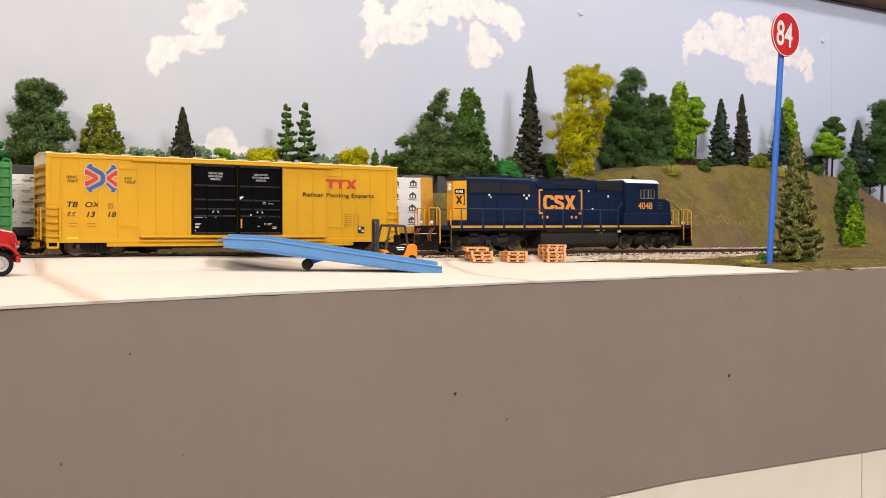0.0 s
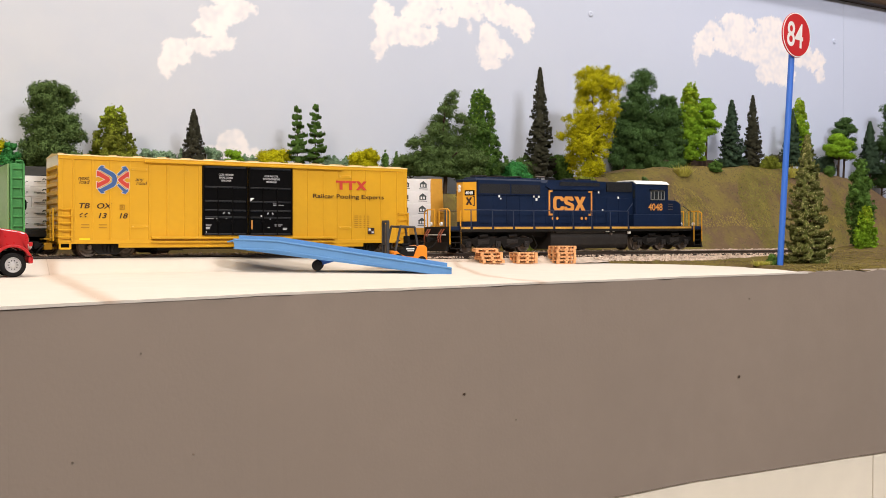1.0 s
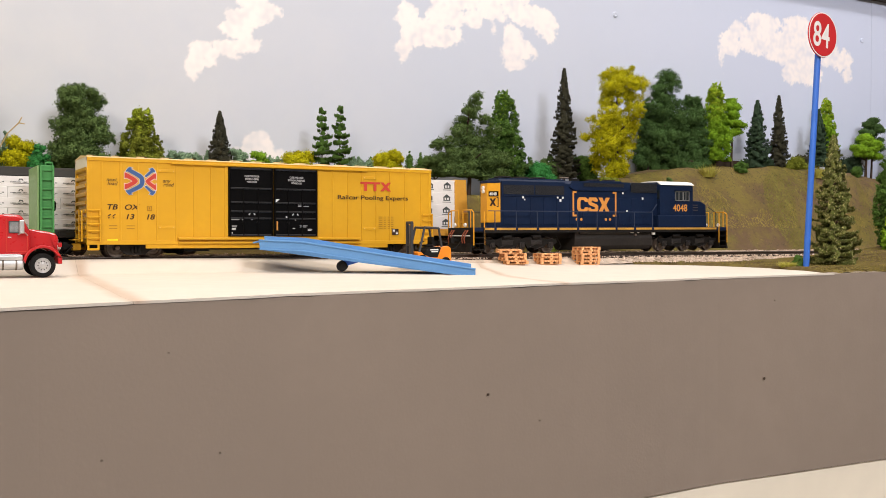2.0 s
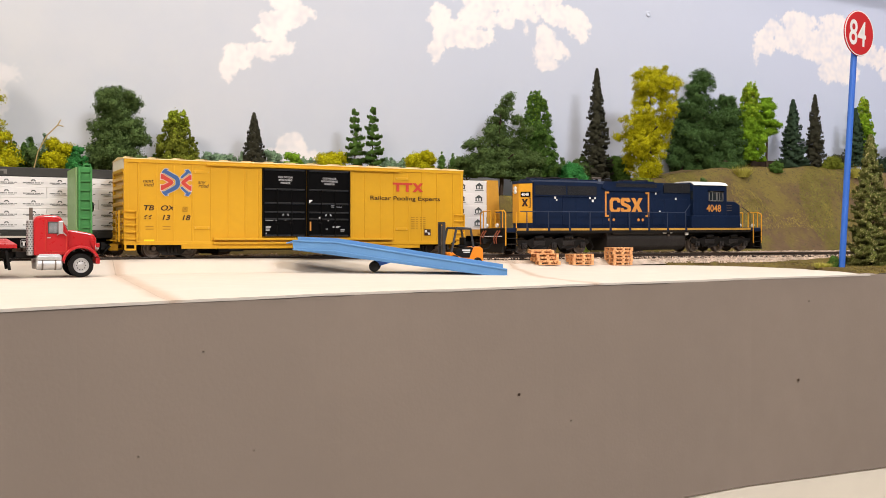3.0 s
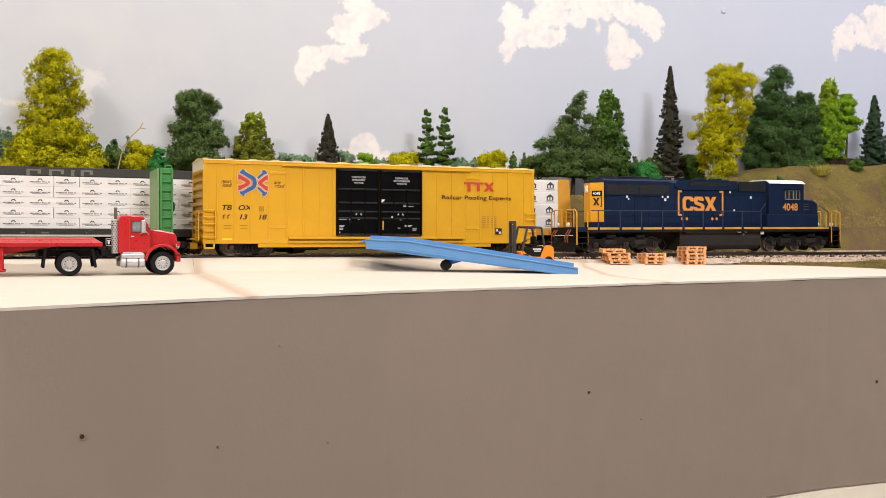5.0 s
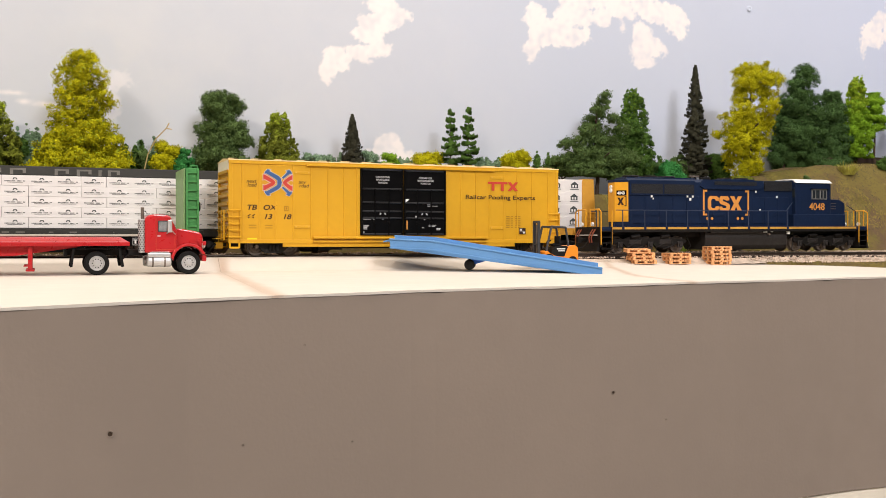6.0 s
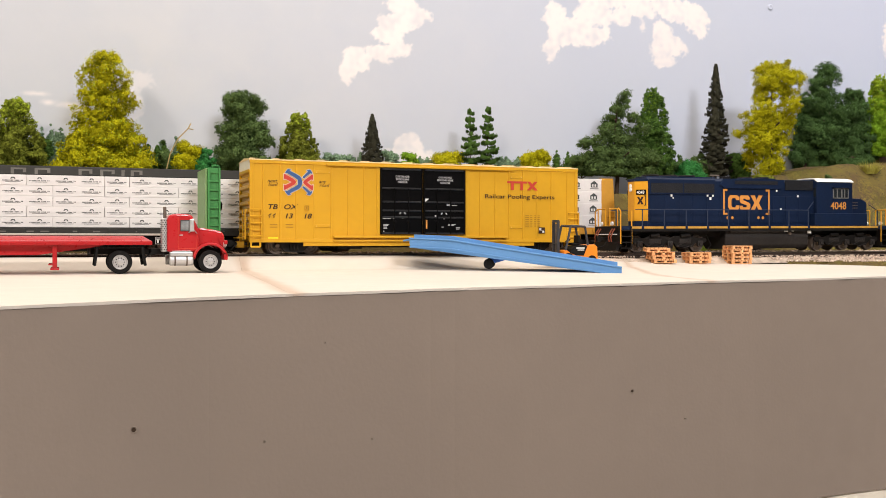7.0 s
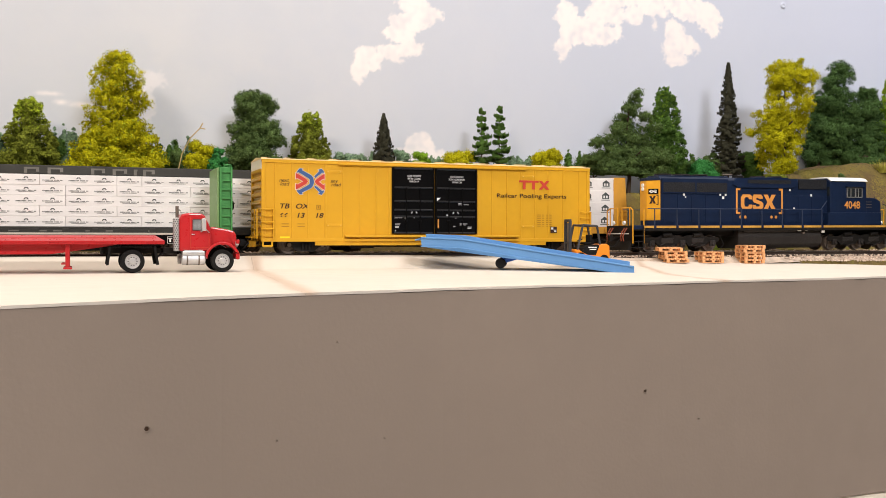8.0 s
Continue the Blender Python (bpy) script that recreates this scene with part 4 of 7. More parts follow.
def turf():
    """Short dry grass over the bank and the far end of the bench."""
    rng = np.random.default_rng(21)
    for name, leaf, n, x0, x1, y0, y1, keep in (("turf", "moss", 60000, 0.2, 0.85, 0.097, 0.18, 0.02), ("turf", "sage", 28000, 0.2, 0.8, 0.097, 0.18, 0.08), ("turf", "hay", 30000, 0.27, 1.05, 0.12, 0.18, 0.1), ("turf", "hay", 30000, 0.35, 0.8, -0.21, -0.004, -0.3), ("turf", "moss", 26000, 0.37, 0.8, -0.21, -0.02, -0.15), ("leaf_litter", "brown", 9000, 0.2, 1.05, 0.097, 0.19, -0.12)):
        verts, faces = [], []
        for _ in range(n):
            x, y = rng.uniform(x0, x1), rng.uniform(y0, y1)
            if noise.noise((x * 22, y * 22, len(leaf))) < keep or (y < 0 and (x < deck_end(y) + 0.002 or (y > -0.036 and x < 0.47 + 0.02 * noise.noise((x * 60, y * 60, 3))) or y < edge_y(x) + 0.001)):
                continue
            a, h = rng.uniform(0, 6.28), rng.uniform(0.0002, 0.0006)
            dx, dy = math.cos(a), math.sin(a)
            k = len(verts)
            for px, py, up in ((x - dx * 0.0004, y - dy * 0.0004, 0.0001), (x + dx * 0.0004, y + dy * 0.0004, 0.0001), (x + dy * 0.0011, y - dx * 0.0011, h)):
                verts.append((px, py, ground_z(px, py) + up))
            faces.append((k, k + 1, k + 2))
        ob = raw(name, verts, faces, LEAF[leaf])
        tagged(ob, "short olive and hay-coloured turf fibres on the scenic ground" if name == "turf" else "scattered dark brown leaf litter on the bank", name.replace("_", " "), kind="stuff")


turf()


def bare_twig():
    bm = bmesh.new()
    pts = [Vector((-0.030, 0.196, 0.064)), Vector((-0.026, 0.196, 0.082)), Vector((-0.020, 0.196, 0.094)), Vector((-0.0125, 0.196, 0.102)), Vector((-0.0105, 0.196, 0.106))]
    for a, b in zip(pts, pts[1:]):
        rod(bm, a, b, 0.00042)
    rod(bm, (-0.0125, 0.196, 0.102), (-0.0085, 0.197, 0.1015), 0.0004)
    rod(bm, (-0.030, 0.196, 0.064), (-0.030, 0.196, 0.016), 0.0006)
    tagged(part("twig", bm, mat("dry_twig", (0.45, 0.33, 0.14), 0.8)), "bare tan twig arching out of a yellow shrub", "twig")


bare_twig()


# ---- rolling stock ----
M["steel"] = mat("worn_steel", (0.15, 0.12, 0.10), 0.5, metal=0.25, vary=0.3, scale=200)
M["chrome"] = mat("satin_silver", (0.6, 0.6, 0.61), 0.38, metal=0.85, vary=0.12)
M["inkfaint"] = mat("faded_small_print", (0.34, 0.17, 0.014), 0.6, vary=0.0)
M["ink"] = mat("dark_lettering", (0.03, 0.012, 0.008), 0.6, vary=0.0)
M["inkdoor"] = mat("greyed_door_print", (0.62, 0.61, 0.62), 0.6, vary=0.1)
M["inkred"] = mat("red_marking", (0.52, 0.05, 0.03), 0.5, vary=0.05)
M["inkblue"] = mat("blue_marking", (0.045, 0.1, 0.26), 0.5, vary=0.05)
M["inkwhite"] = mat("white_marking", (0.8, 0.8, 0.78), 0.5, vary=0.03)
M["inkorange"] = mat("orange_marking", (0.62, 0.26, 0.055), 0.5, vary=0.05)
M["locoyellow"] = mat("loco_yellow_paint", (0.7, 0.33, 0.015), 0.45, vary=0.06)
M["screen"] = mat("black_grille", (0.008, 0.009, 0.012), 0.5, vary=0.2, bump=0.8, bump_scale=1500)
M["tank"] = mat("dusty_black_tank", (0.024, 0.021, 0.02), 0.6, vary=0.3, scale=60)
M["wrap"] = mat("white_lumber_wrap", (0.74, 0.725, 0.72), 0.5, vary=0.03, scale=70, bump=0.4, bump_scale=220)
M["tyre"] = mat("black_rubber", (0.008, 0.0075, 0.0075), 0.8, vary=0.15, spec=0.2)
# bulkhead green with the light on its inward face put into the colour
M["greenlit"] = mat("lit_green_paint", (0.2, 0.34, 0.14), 0.5, vary=0.06)
M["hose"] = mat("rusty_hose", (0.3, 0.08, 0.04), 0.6, vary=0.2)
M["mustard"] = mat("mustard_car_paint", (0.6, 0.3, 0.04), 0.5, vary=0.1)
M["beam"] = mat("charcoal_beam_paint", (0.035, 0.034, 0.03), 0.5, vary=0.12)
M["deckedge"] = mat("pale_deck_edge", (0.5, 0.46, 0.4), 0.7, vary=0.1)
# pale, uneven colour stands in for reflections and the bright cab interior
M["litglass"] = mat("cab_glass_with_reflections", (0.22, 0.23, 0.24), 0.12, vary=0.35, scale=300, spec=0.6)
M["glass"] = mat("dark_glass", (0.02, 0.025, 0.03), 0.08, vary=0.0)
M["capwhite"] = mat("cream_white_cap", (0.78, 0.72, 0.6), 0.5, vary=0.06)
M["print"] = mat("dark_print", (0.06, 0.07, 0.07), 0.6, vary=0.1)
M["grey"] = mat("dark_grey_plastic", (0.05, 0.05, 0.055), 0.5, vary=0.1)


def wheel_bm(r, tread=0.0026, flange=0.0007, at=(0, 0, 0), face=-1, seg=24):
    """A railway wheel whose outer face looks along face * y."""
    f = face
    return lathe([(0.0008, f * 0.0006), (0.0012, f * 0.0006), (r * 0.42, f * -0.0002), (r * 0.72, f * -0.0004), (r * 0.8, f * 0.0001), (r, f * 0.0001), (r, f * -tread), (r + flange, f * -(tread + 0.0002)), (r + flange * 0.8, f * -(tread + 0.0007)), (0.001, f * -(tread + 0.0007))], seg, at=at)


def freight_truck(parent, cx, cy, rail, r=0.0053, base=0.0202):
    """A two-axle truck: side frames with springs, bolster, wheelsets."""
    tr = part("truck", blocks((cx - 0.003, cx + 0.003, cy - 0.012, cy + 0.012, rail + 0.004, rail + 0.0075), bevel=0.0004), M["blackgear"], parent, "black freight truck")
    for s in (-1, 1):
        y = cy + s * 0.0122
        h = base / 2
        out = [(cx - h - 0.0022, rail + 0.0042), (cx - h - 0.0015, rail + 0.0072), (cx - h + 0.002, rail + 0.0078), (cx - 0.0042, rail + 0.0092), (cx + 0.0042, rail + 0.0092), (cx + h - 0.002, rail + 0.0078), (cx + h + 0.0015, rail + 0.0072), (cx + h + 0.0022, rail + 0.0042),
               (cx + h - 0.0018, rail + 0.0042), (cx + 0.005, rail + 0.0014), (cx - 0.005, rail + 0.0014), (cx - h + 0.0018, rail + 0.0042)]
        side = part("side_frame", prism(out, y - 0.0008, y + 0.0008), M["blackgear"], tr)
        bm = bmesh.new()
        for k in range(3):
            lathe([(0.0007, rail + 0.0026), (0.0009, rail + 0.003), (0.0009, rail + 0.006), (0.0007, rail + 0.0064)], 10, "z", bm, (cx - 0.002 + 0.002 * k, y + s * 0.0012, 0))
        part("spring", bm, M["blackgear"], tr)
        for e in (-1, 1):
            bm = bmesh.new()
            lathe([(0.0012, 0), (0.0013, 0.0008), (0.0008, 0.0011)] if s > 0 else [(0.0012, 0), (0.0013, -0.0008), (0.0008, -0.0011)], 12, "y", bm, (cx + e * h, y + s * 0.0007, rail + r))
            part("bearing_cap", bm, M["steel"], tr)
    for e in (-1, 1):
        for s in (-1, 1):
            part("wheel", wheel_bm(r, at=(cx + e * base / 2, cy + s * 0.0098, rail + r), face=s), M["steel"], tr, "worn dark steel wheel")
        part("axle", bars(((cx + e * base / 2, cy - 0.009, rail + r), (cx + e * base / 2, cy + 0.009, rail + r)), r=0.001, seg=10), M["blackgear"], tr)
    return tr


def coupler(parent, x, y, z, way):
    """A knuckle coupler that points along way * x."""
    bm = blocks((min(x, x + way * 0.006), max(x, x + way * 0.006), y - 0.0009, y + 0.0009, z - 0.0009, z + 0.0009), bevel=0.0002)
    hx = x + way * 0.0058
    prism([(hx, z - 0.0021), (hx + way * 0.0026, z - 0.0019), (hx + way * 0.003, z + 0.0019), (hx, z + 0.0021)], y - 0.0018, y + 0.0002, bm)
    prism([(hx + way * 0.0004, z - 0.0016), (hx + way * 0.002, z - 0.0016), (hx + way * 0.002, z + 0.0016), (hx + way * 0.0004, z + 0.0016)], y + 0.0002, y + 0.002, bm)
    c = part("coupler", bm, M["blackgear"], parent)
    bm = bmesh.new()
    pts = [Vector((x + way * 0.001, y - 0.004, z)), Vector((x + way * 0.004, y - 0.0045, z - 0.003)), Vector((x + way * 0.006, y - 0.004, z - 0.0055)), Vector((x + way * 0.0085, y - 0.003, z - 0.0058))]
    for a, b in zip(pts, pts[1:]):
        rod(bm, a, b, 0.0004)
    part("air_hose", bm, M["blackgear"], parent)


def marks(name, rows, material, parent, y):
    """Short bars where small writing cannot be read."""
    return tagged(part(name, blocks(*[(x0, x1, y - 0.00008, y, z0, z1) for x0, x1, z0, z1 in rows]), material, parent), kind="stuff")


def poly(bm, pts, y, depth=0.0001):
    return prism(pts, y - depth, y, bm)


def boxcar():
    S, E, L, W = 0.0158, 0.0641, 0.217, 0.037
    car = thing("boxcar", "yellow high-cube model boxcar with black double doors on the track", "boxcar")
    # body: side panels between posts, end walls, floor
    body = part("body", blocks((0.0012, L - 0.0012, 0.0003, W - 0.0006, S + 0.0008, E)), M["yellow"], car)
    part("side_sill", blocks((0.0, L, -0.0002, 0.0014, S, S + 0.0022), (0.0, L, W - 0.0014, W + 0.0002, S, S + 0.0022), (0.032, 0.185, 0.0002, 0.0014, S - 0.0022, S + 0.0001), (0.032, 0.185, W - 0.0014, W - 0.0002, S - 0.0022, S + 0.0001), bevel=0.00015), M["yellow"], body)
    part("top_chord", blocks((0, L, -0.0003, 0.0016, E - 0.0018, E + 0.0002), (0, L, W - 0.0016, W + 0.0003, E - 0.0018, E + 0.0002), bevel=0.0002), M["yellow"], body)
    for x in (0.0012, 0.0080, 0.0181, 0.0276, 0.0383, 0.0491, 0.0595, 0.0696, 0.0785, 0.1375, 0.1467, 0.1573, 0.1669, 0.1770, 0.1868, 0.1976, 0.2094, 0.2158):
        wide = 0.0011 if x in (0.0012, 0.2158, 0.0785, 0.1375) else 0.0005
        part("side_post", blocks((x - wide, x + wide, -0.0001, 0.0008, S + 0.0021, E - 0.0017), bevel=0.00015), M["yellow"], body)
        part("side_post", blocks((x - wide, x + wide, W - 0.0008, W + 0.0002, S + 0.0021, E - 0.0017)), M["yellow"], body)
    # tack panels either side of the door
    for x0, x1 in ((0.0388, 0.0486), (0.1674, 0.1765)):
        for z in (0.0256, 0.0579):
            part("tack_board", blocks((x0, x1, -0.0001, 0.0008, z - 0.0009, z + 0.0009), bevel=0.0002), M["yellow"], body)
            part("bolt", bars(((x0 + 0.001, -0.0003, z), (x0 + 0.001, 0.0003, z)), ((x1 - 0.001, -0.0003, z), (x1 - 0.001, 0.0003, z)), r=0.00025), M["roof"], body)
    # corrugated ends
    for side, x in ((-1, 0.0012), (1, L - 0.0012)):
        for k in range(9):
            z = S + 0.0045 + k * 0.0047
            bm = bmesh.new()
            prism([(x, z - 0.0016), (x + side * 0.0016, z - 0.0008), (x + side * 0.0016, z + 0.0008), (x, z + 0.0016)], 0.0025, W - 0.0025, bm)
            part("end_rib", bm, M["yellow"], body)
        part("end_cap", blocks((min(x, x + side * 0.0012), max(x, x + side * 0.0012), 0.0, W, E - 0.0058, E + 0.0006), bevel=0.0002), M["capwhite"], body)
        for y0 in (0.0, W - 0.0022):
            part("corner_post", blocks((min(x, x + side * 0.0013), max(x, x + side * 0.0013), y0, y0 + 0.0022, S, E - 0.0058), bevel=0.0002), M["yellow"], body)
    # roof: shallow pitch with raised seams
    roof = bmesh.new()
    vs = [[roof.verts.new((x, y, z)) for y, z in ((-0.0004, E + 0.0002), (0.0, E + 0.0007), (W / 2, E + 0.0022), (W, E + 0.0007), (W + 0.0004, E + 0.0002))] for x in (-0.0002, L + 0.0002)]
    for k in range(4):
        roof.faces.new((vs[0][k], vs[1][k], vs[1][k + 1], vs[0][k + 1]))
    roof.faces.new(vs[0][::-1])
    roof.faces.new(vs[1])
    rf = part("roof", roof, M["roof"], car, "pale yellow roof")
    for k in range(16):
        x = 0.004 + k * (L - 0.008) / 15
        bm = bmesh.new()
        a, b, c, d = [[bm.verts.new((x + dx, y, z + up)) for y, z in ((0.0, E + 0.0008), (W / 2, E + 0.0023), (W, E + 0.0008))] for dx, up in ((-0.0011, 0), (-0.0007, 0.0005), (0.0007, 0.0005), (0.0011, 0))]
        for r1, r2 in ((a, b), (b, c), (c, d)):
            for j in range(2):
                bm.faces.new((r1[j], r2[j], r2[j + 1], r1[j + 1]))
        part("roof_seam", bm, M["roof"], rf)
    # doors
    for k, (x0, x1) in enumerate(((0.0798, 0.1072), (0.1078, 0.1358))):
        z0, z1 = 0.0207, 0.0614
        door = part("door", blocks((x0, x1, -0.0008, 0.0006, z0, z1), bevel=0.0002), M["black"], car, "black plug door with locking rods")
        for z in (z0 + 0.0006, 0.0313, 0.0354, 0.0408, 0.0491, z1 - 0.0006):
            part("rib", blocks((x0 + 0.0012, x1 - 0.0012, -0.0015, -0.0007, z - 0.0005, z + 0.0005), bevel=0.0002), M["doorrib"], door)
        for x in (x0 + 0.0005, x0 + 0.009, x0 + 0.018, x1 - 0.0005):
            part("locking_rod", bars(((x, -0.0013, z0), (x, -0.0013, z1 if x in (x0 + 0.0005, x1 - 0.0005) else 0.0491)), r=0.0004), M["black"], door)
        rows = ("CLOSE THIS DOOR\nBEFORE CLOSING\nMAIN DOOR", "CLOSE AND LOCK\nBOTH DOORS BEFORE\nMOVING CAR")[k].split("\n")
        for j, row in enumerate(rows):
            letters("door_writing", row, 0.0016, (0.0939, 0.1222)[k], -0.0010, 0.0559 - 0.00172 * j, M["inkdoor"], door, stretch=0.66, weight=0.0, centred=True)
        cx = (0.094, 0.1215)[k]
        for flip in (-1, 1):
            bm = bmesh.new()
            poly(bm, [(cx + flip * a, z) for a, z in ((0.0022, 0.0336), (0.0013, 0.0346), (0.0009, 0.0341), (0.0017, 0.0331))], -0.0008)
            part("crank_marking", bm, M["inkdoor"], door)
        part("crank_marking", blocks((cx - 0.0004, cx + 0.0004, -0.0009, -0.0008, 0.0303, 0.0312)), M["inkdoor"], door)
        marks("small_print", [(x0 + 0.0015, x0 + 0.0065, 0.0303, 0.0306), (x0 + 0.008, x0 + 0.0095, 0.0302, 0.0306), (x0 + 0.0018, x0 + 0.0052, 0.0266, 0.0269), (x0 + 0.0018, x0 + 0.0048, 0.0260, 0.0263), (x0 + 0.0018, x0 + 0.0042, 0.0250, 0.0254), (x0 + 0.0018, x0 + 0.0042, 0.0243, 0.0247), (x0 + 0.0018, x0 + 0.0023, 0.0222, 0.023)] if k == 0 else
              [(x1 - 0.0125, x1 - 0.0104, 0.0396, 0.0399), (x1 - 0.0125, x1 - 0.0104, 0.0388, 0.0391), (x1 - 0.009, x1 - 0.0055, 0.0389, 0.0392), (x1 - 0.0115, x1 - 0.0064, 0.0269, 0.0272), (x1 - 0.0115, x1 - 0.0074, 0.0262, 0.0265), (x1 - 0.0062, x1 - 0.0034, 0.0248, 0.0252), (x1 - 0.0062, x1 - 0.0038, 0.0240, 0.0244), (x0 + 0.0075, x0 + 0.0085, 0.0318, 0.0328), (x0 + 0.012, x0 + 0.0135, 0.0252, 0.0256)], M["inkdoor"], door, -0.0008)
        if k:
            part("orange_handle", blocks((0.1092, 0.1101, -0.0018, -0.0008, 0.0242, 0.0298), bevel=0.0002), M["inkorange"], door, "small orange door handle")
            bm = bmesh.new()
            poly(bm, [(0.1085, 0.0431), (0.1115, 0.0431), (0.1088, 0.0408)], -0.0008)
            part("flag_marking", bm, M["inkwhite"], door)
        for j in range(2):
            x = x0 + 0.009 + 0.009 * j
            bm = bmesh.new()
            lathe([(0.0011, 0), (0.0011, -0.0006), (0.0005, -0.0009)], 12, "y", bm, (x, -0.0008, 0.0285))
            part("crank", bm, M["black"], door)
    part("door_track", blocks((0.05, 0.165, -0.0022, 0.0002, 0.0186, 0.0199), (0.05, 0.165, -0.0016, 0.0002, 0.0163, 0.0174), (0.046, 0.17, -0.0016, 0.0, 0.0619, 0.0632), bevel=0.0002), M["yellow"], car)
    # ladders and steps at both near and far corners
    for x0, x1 in ((0.0, 0.0068), (L - 0.0068, L)):
        for y, s in ((-0.0016, 1), (W + 0.0016, -1)):
            for k in range(5):
                z = 0.0195 + k * 0.0039
                part("grab_iron", bars(((x0, y, z), (x1, y, z)), ((x0, y, z), (x0, y + s * 0.0018, z)), ((x1, y, z), (x1, y + s * 0.0018, z)), r=0.00038), M["yellow"], car)
            part("ladder_stile", blocks((x1 - 0.0004, x1 + 0.0004, min(y, y + s * 0.0018), max(y, y + s * 0.0018), 0.0175, 0.0352)), M["yellow"], car)
            part("stirrup_step", bars(((x0 + 0.0004, y, S), (x0 + 0.0004, y, S - 0.0028)), ((x1 - 0.001, y, S), (x1 - 0.001, y, S - 0.0028)), ((x0 + 0.0004, y, S - 0.0026), (x1 - 0.001, y, S - 0.0026)), r=0.0006), M["yellow"], car)
    for side, x in ((-1, 0.0), (1, L)):
        for k in range(4):
            z = 0.019 + k * 0.0043
            part("end_rung", bars(((x + side * 0.0022, 0.003, z), (x + side * 0.0022, 0.012, z)), r=0.00038), M["yellow"], car)
        part("end_rung", bars(((x + side * 0.0022, 0.003, 0.0175), (x + side * 0.0022, 0.003, 0.0352)), ((x + side * 0.0022, 0.012, 0.0175), (x + side * 0.0022, 0.012, 0.0352)), r=0.0004), M["yellow"], car)
        part("brake_step", blocks((min(x, x + side * 0.0055), max(x, x + side * 0.0055), 0.012, 0.026, 0.0182, 0.0188)), M["yellow"], car)
        part("draft_gear", blocks((min(x + side * 0.0005, x + side * 0.005), max(x + side * 0.0005, x + side * 0.005), W / 2 - 0.003, W / 2 + 0.003, 0.0125, 0.0165), bevel=0.0003), M["yellow"], car)
        coupler(car, x + side * 0.004, W / 2, 0.0152, side)
    part("centre_sill", blocks((0.004, L - 0.004, W / 2 - 0.003, W / 2 + 0.003, 0.0125, S + 0.001), (0.08, 0.083, 0.004, W - 0.004, 0.0132, S), (0.134, 0.137, 0.004, W - 0.004, 0.0132, S), (0.055, 0.07, 0.006, 0.012, 0.0118, S)), M["blackgear"], car)
    for cx in (0.0274, L - 0.0274):
        freight_truck(car, cx, W / 2, RAIL)
    # lettering
    y, yp = -0.00013, 0.00024
    for text, x, z, size in (("next", 0.0103, 0.0512, 0.003), ("load", 0.0108, 0.0490, 0.003), ("any", 0.0413, 0.0513, 0.003), ("road", 0.0416, 0.0491, 0.003)):
        letters("slogan", text, size, x, yp, z, M["ink"], car, shear=0.25, stretch=1.05, weight=0.004)
    for text, x, z in (("TB", 0.0103, 0.0355), ("OX", 0.0199, 0.0355), ("66", 0.0102, 0.0300), ("13", 0.0203, 0.0301), ("18", 0.0316, 0.0301)):
        letters("car_number", text, 0.0041, x, yp, z, M["ink"], car, shear=0.22, stretch=1.24, weight=0.020)
    letters("slogan", "Railcar Pooling Experts", 0.0037, 0.1496, y, 0.0441, M["ink"], car, stretch=1.45, weight=0.006)
    # crossed-arrow emblem in red and blue with white edging
    cx, cz = 0.029, 0.0516

    def arms(name, material, outs, depth):
        bm = bmesh.new()
        for pts in outs:
            poly(bm, [(cx + a * 0.0089, cz + b * 0.0080) for a, b in pts], -depth, 0.00004)
        part(name, bm, material, car)

    def mirrored(half):
        """An outline from its upper half, from the top to the middle line and back."""
        return half + [(a, -b) for a, b in half[::-1] if b]

    def grown(pts, d):
        """An outline set outwards by d."""
        n, out = len(pts), []
        turn = sum(pts[i][0] * pts[(i + 1) % n][1] - pts[(i + 1) % n][0] * pts[i][1] for i in range(n))
        way = 1 if turn > 0 else -1
        for i in range(n):
            (px, pz), (qx, qz), (rx, rz) = pts[i - 1], pts[i], pts[(i + 1) % n]
            u, v = Vector((qz - pz, px - qx)).normalized(), Vector((rz - qz, qx - rx)).normalized()
            m = (u + v).normalized() * way
            m *= d / max(0.5, m.dot(u * way))
            out.append((qx + m.x, qz + m.y))
        return out

    left_blue = mirrored([(-0.06, 0.16), (-0.2, 0.28), (-0.80, 0.66), (-0.92, 0.62), (-0.90, 0.76), (-0.72, 0.98), (-0.50, 0.94), (-0.58, 0.84), (0.06, 0.48), (0.2, 0.28), (0.25, 0.0)])
    left_red = [(-0.16, 0.0), (-0.28, 0.2), (-0.85, 0.56), (-1.0, 0.62), (-1.0, 0.17), (-0.88, 0.22), (-0.5, 0.0), (-0.88, -0.22), (-1.0, -0.17), (-1.0, -0.62), (-0.85, -0.56), (-0.28, -0.2)]
    right_blue = [(0.24, 0.38), (0.62, 0.80), (0.52, 0.90), (0.76, 0.98), (0.93, 0.76), (0.92, 0.62), (0.80, 0.68), (0.34, 0.27)]
    right_red = [(0.28, 0.0), (0.38, 0.16), (0.82, 0.54), (0.98, 0.62), (0.98, 0.15), (0.86, 0.22), (0.60, 0.0), (0.86, -0.22), (0.98, -0.15), (0.98, -0.62), (0.82, -0.54), (0.38, -0.16)]
    low_blue = [(a, -b) for a, b in right_blue[::-1]]
    arms("emblem_edging", M["inkwhite"], [grown(o, 0.022) for o in (left_blue, left_red, right_blue, right_red, low_blue)], 0.00010)
    arms("emblem_blue", M["inkblue"], [left_blue, right_blue, low_blue], 0.00020)
    arms("emblem_red", M["inkred"], [left_red, right_red], 0.00015)
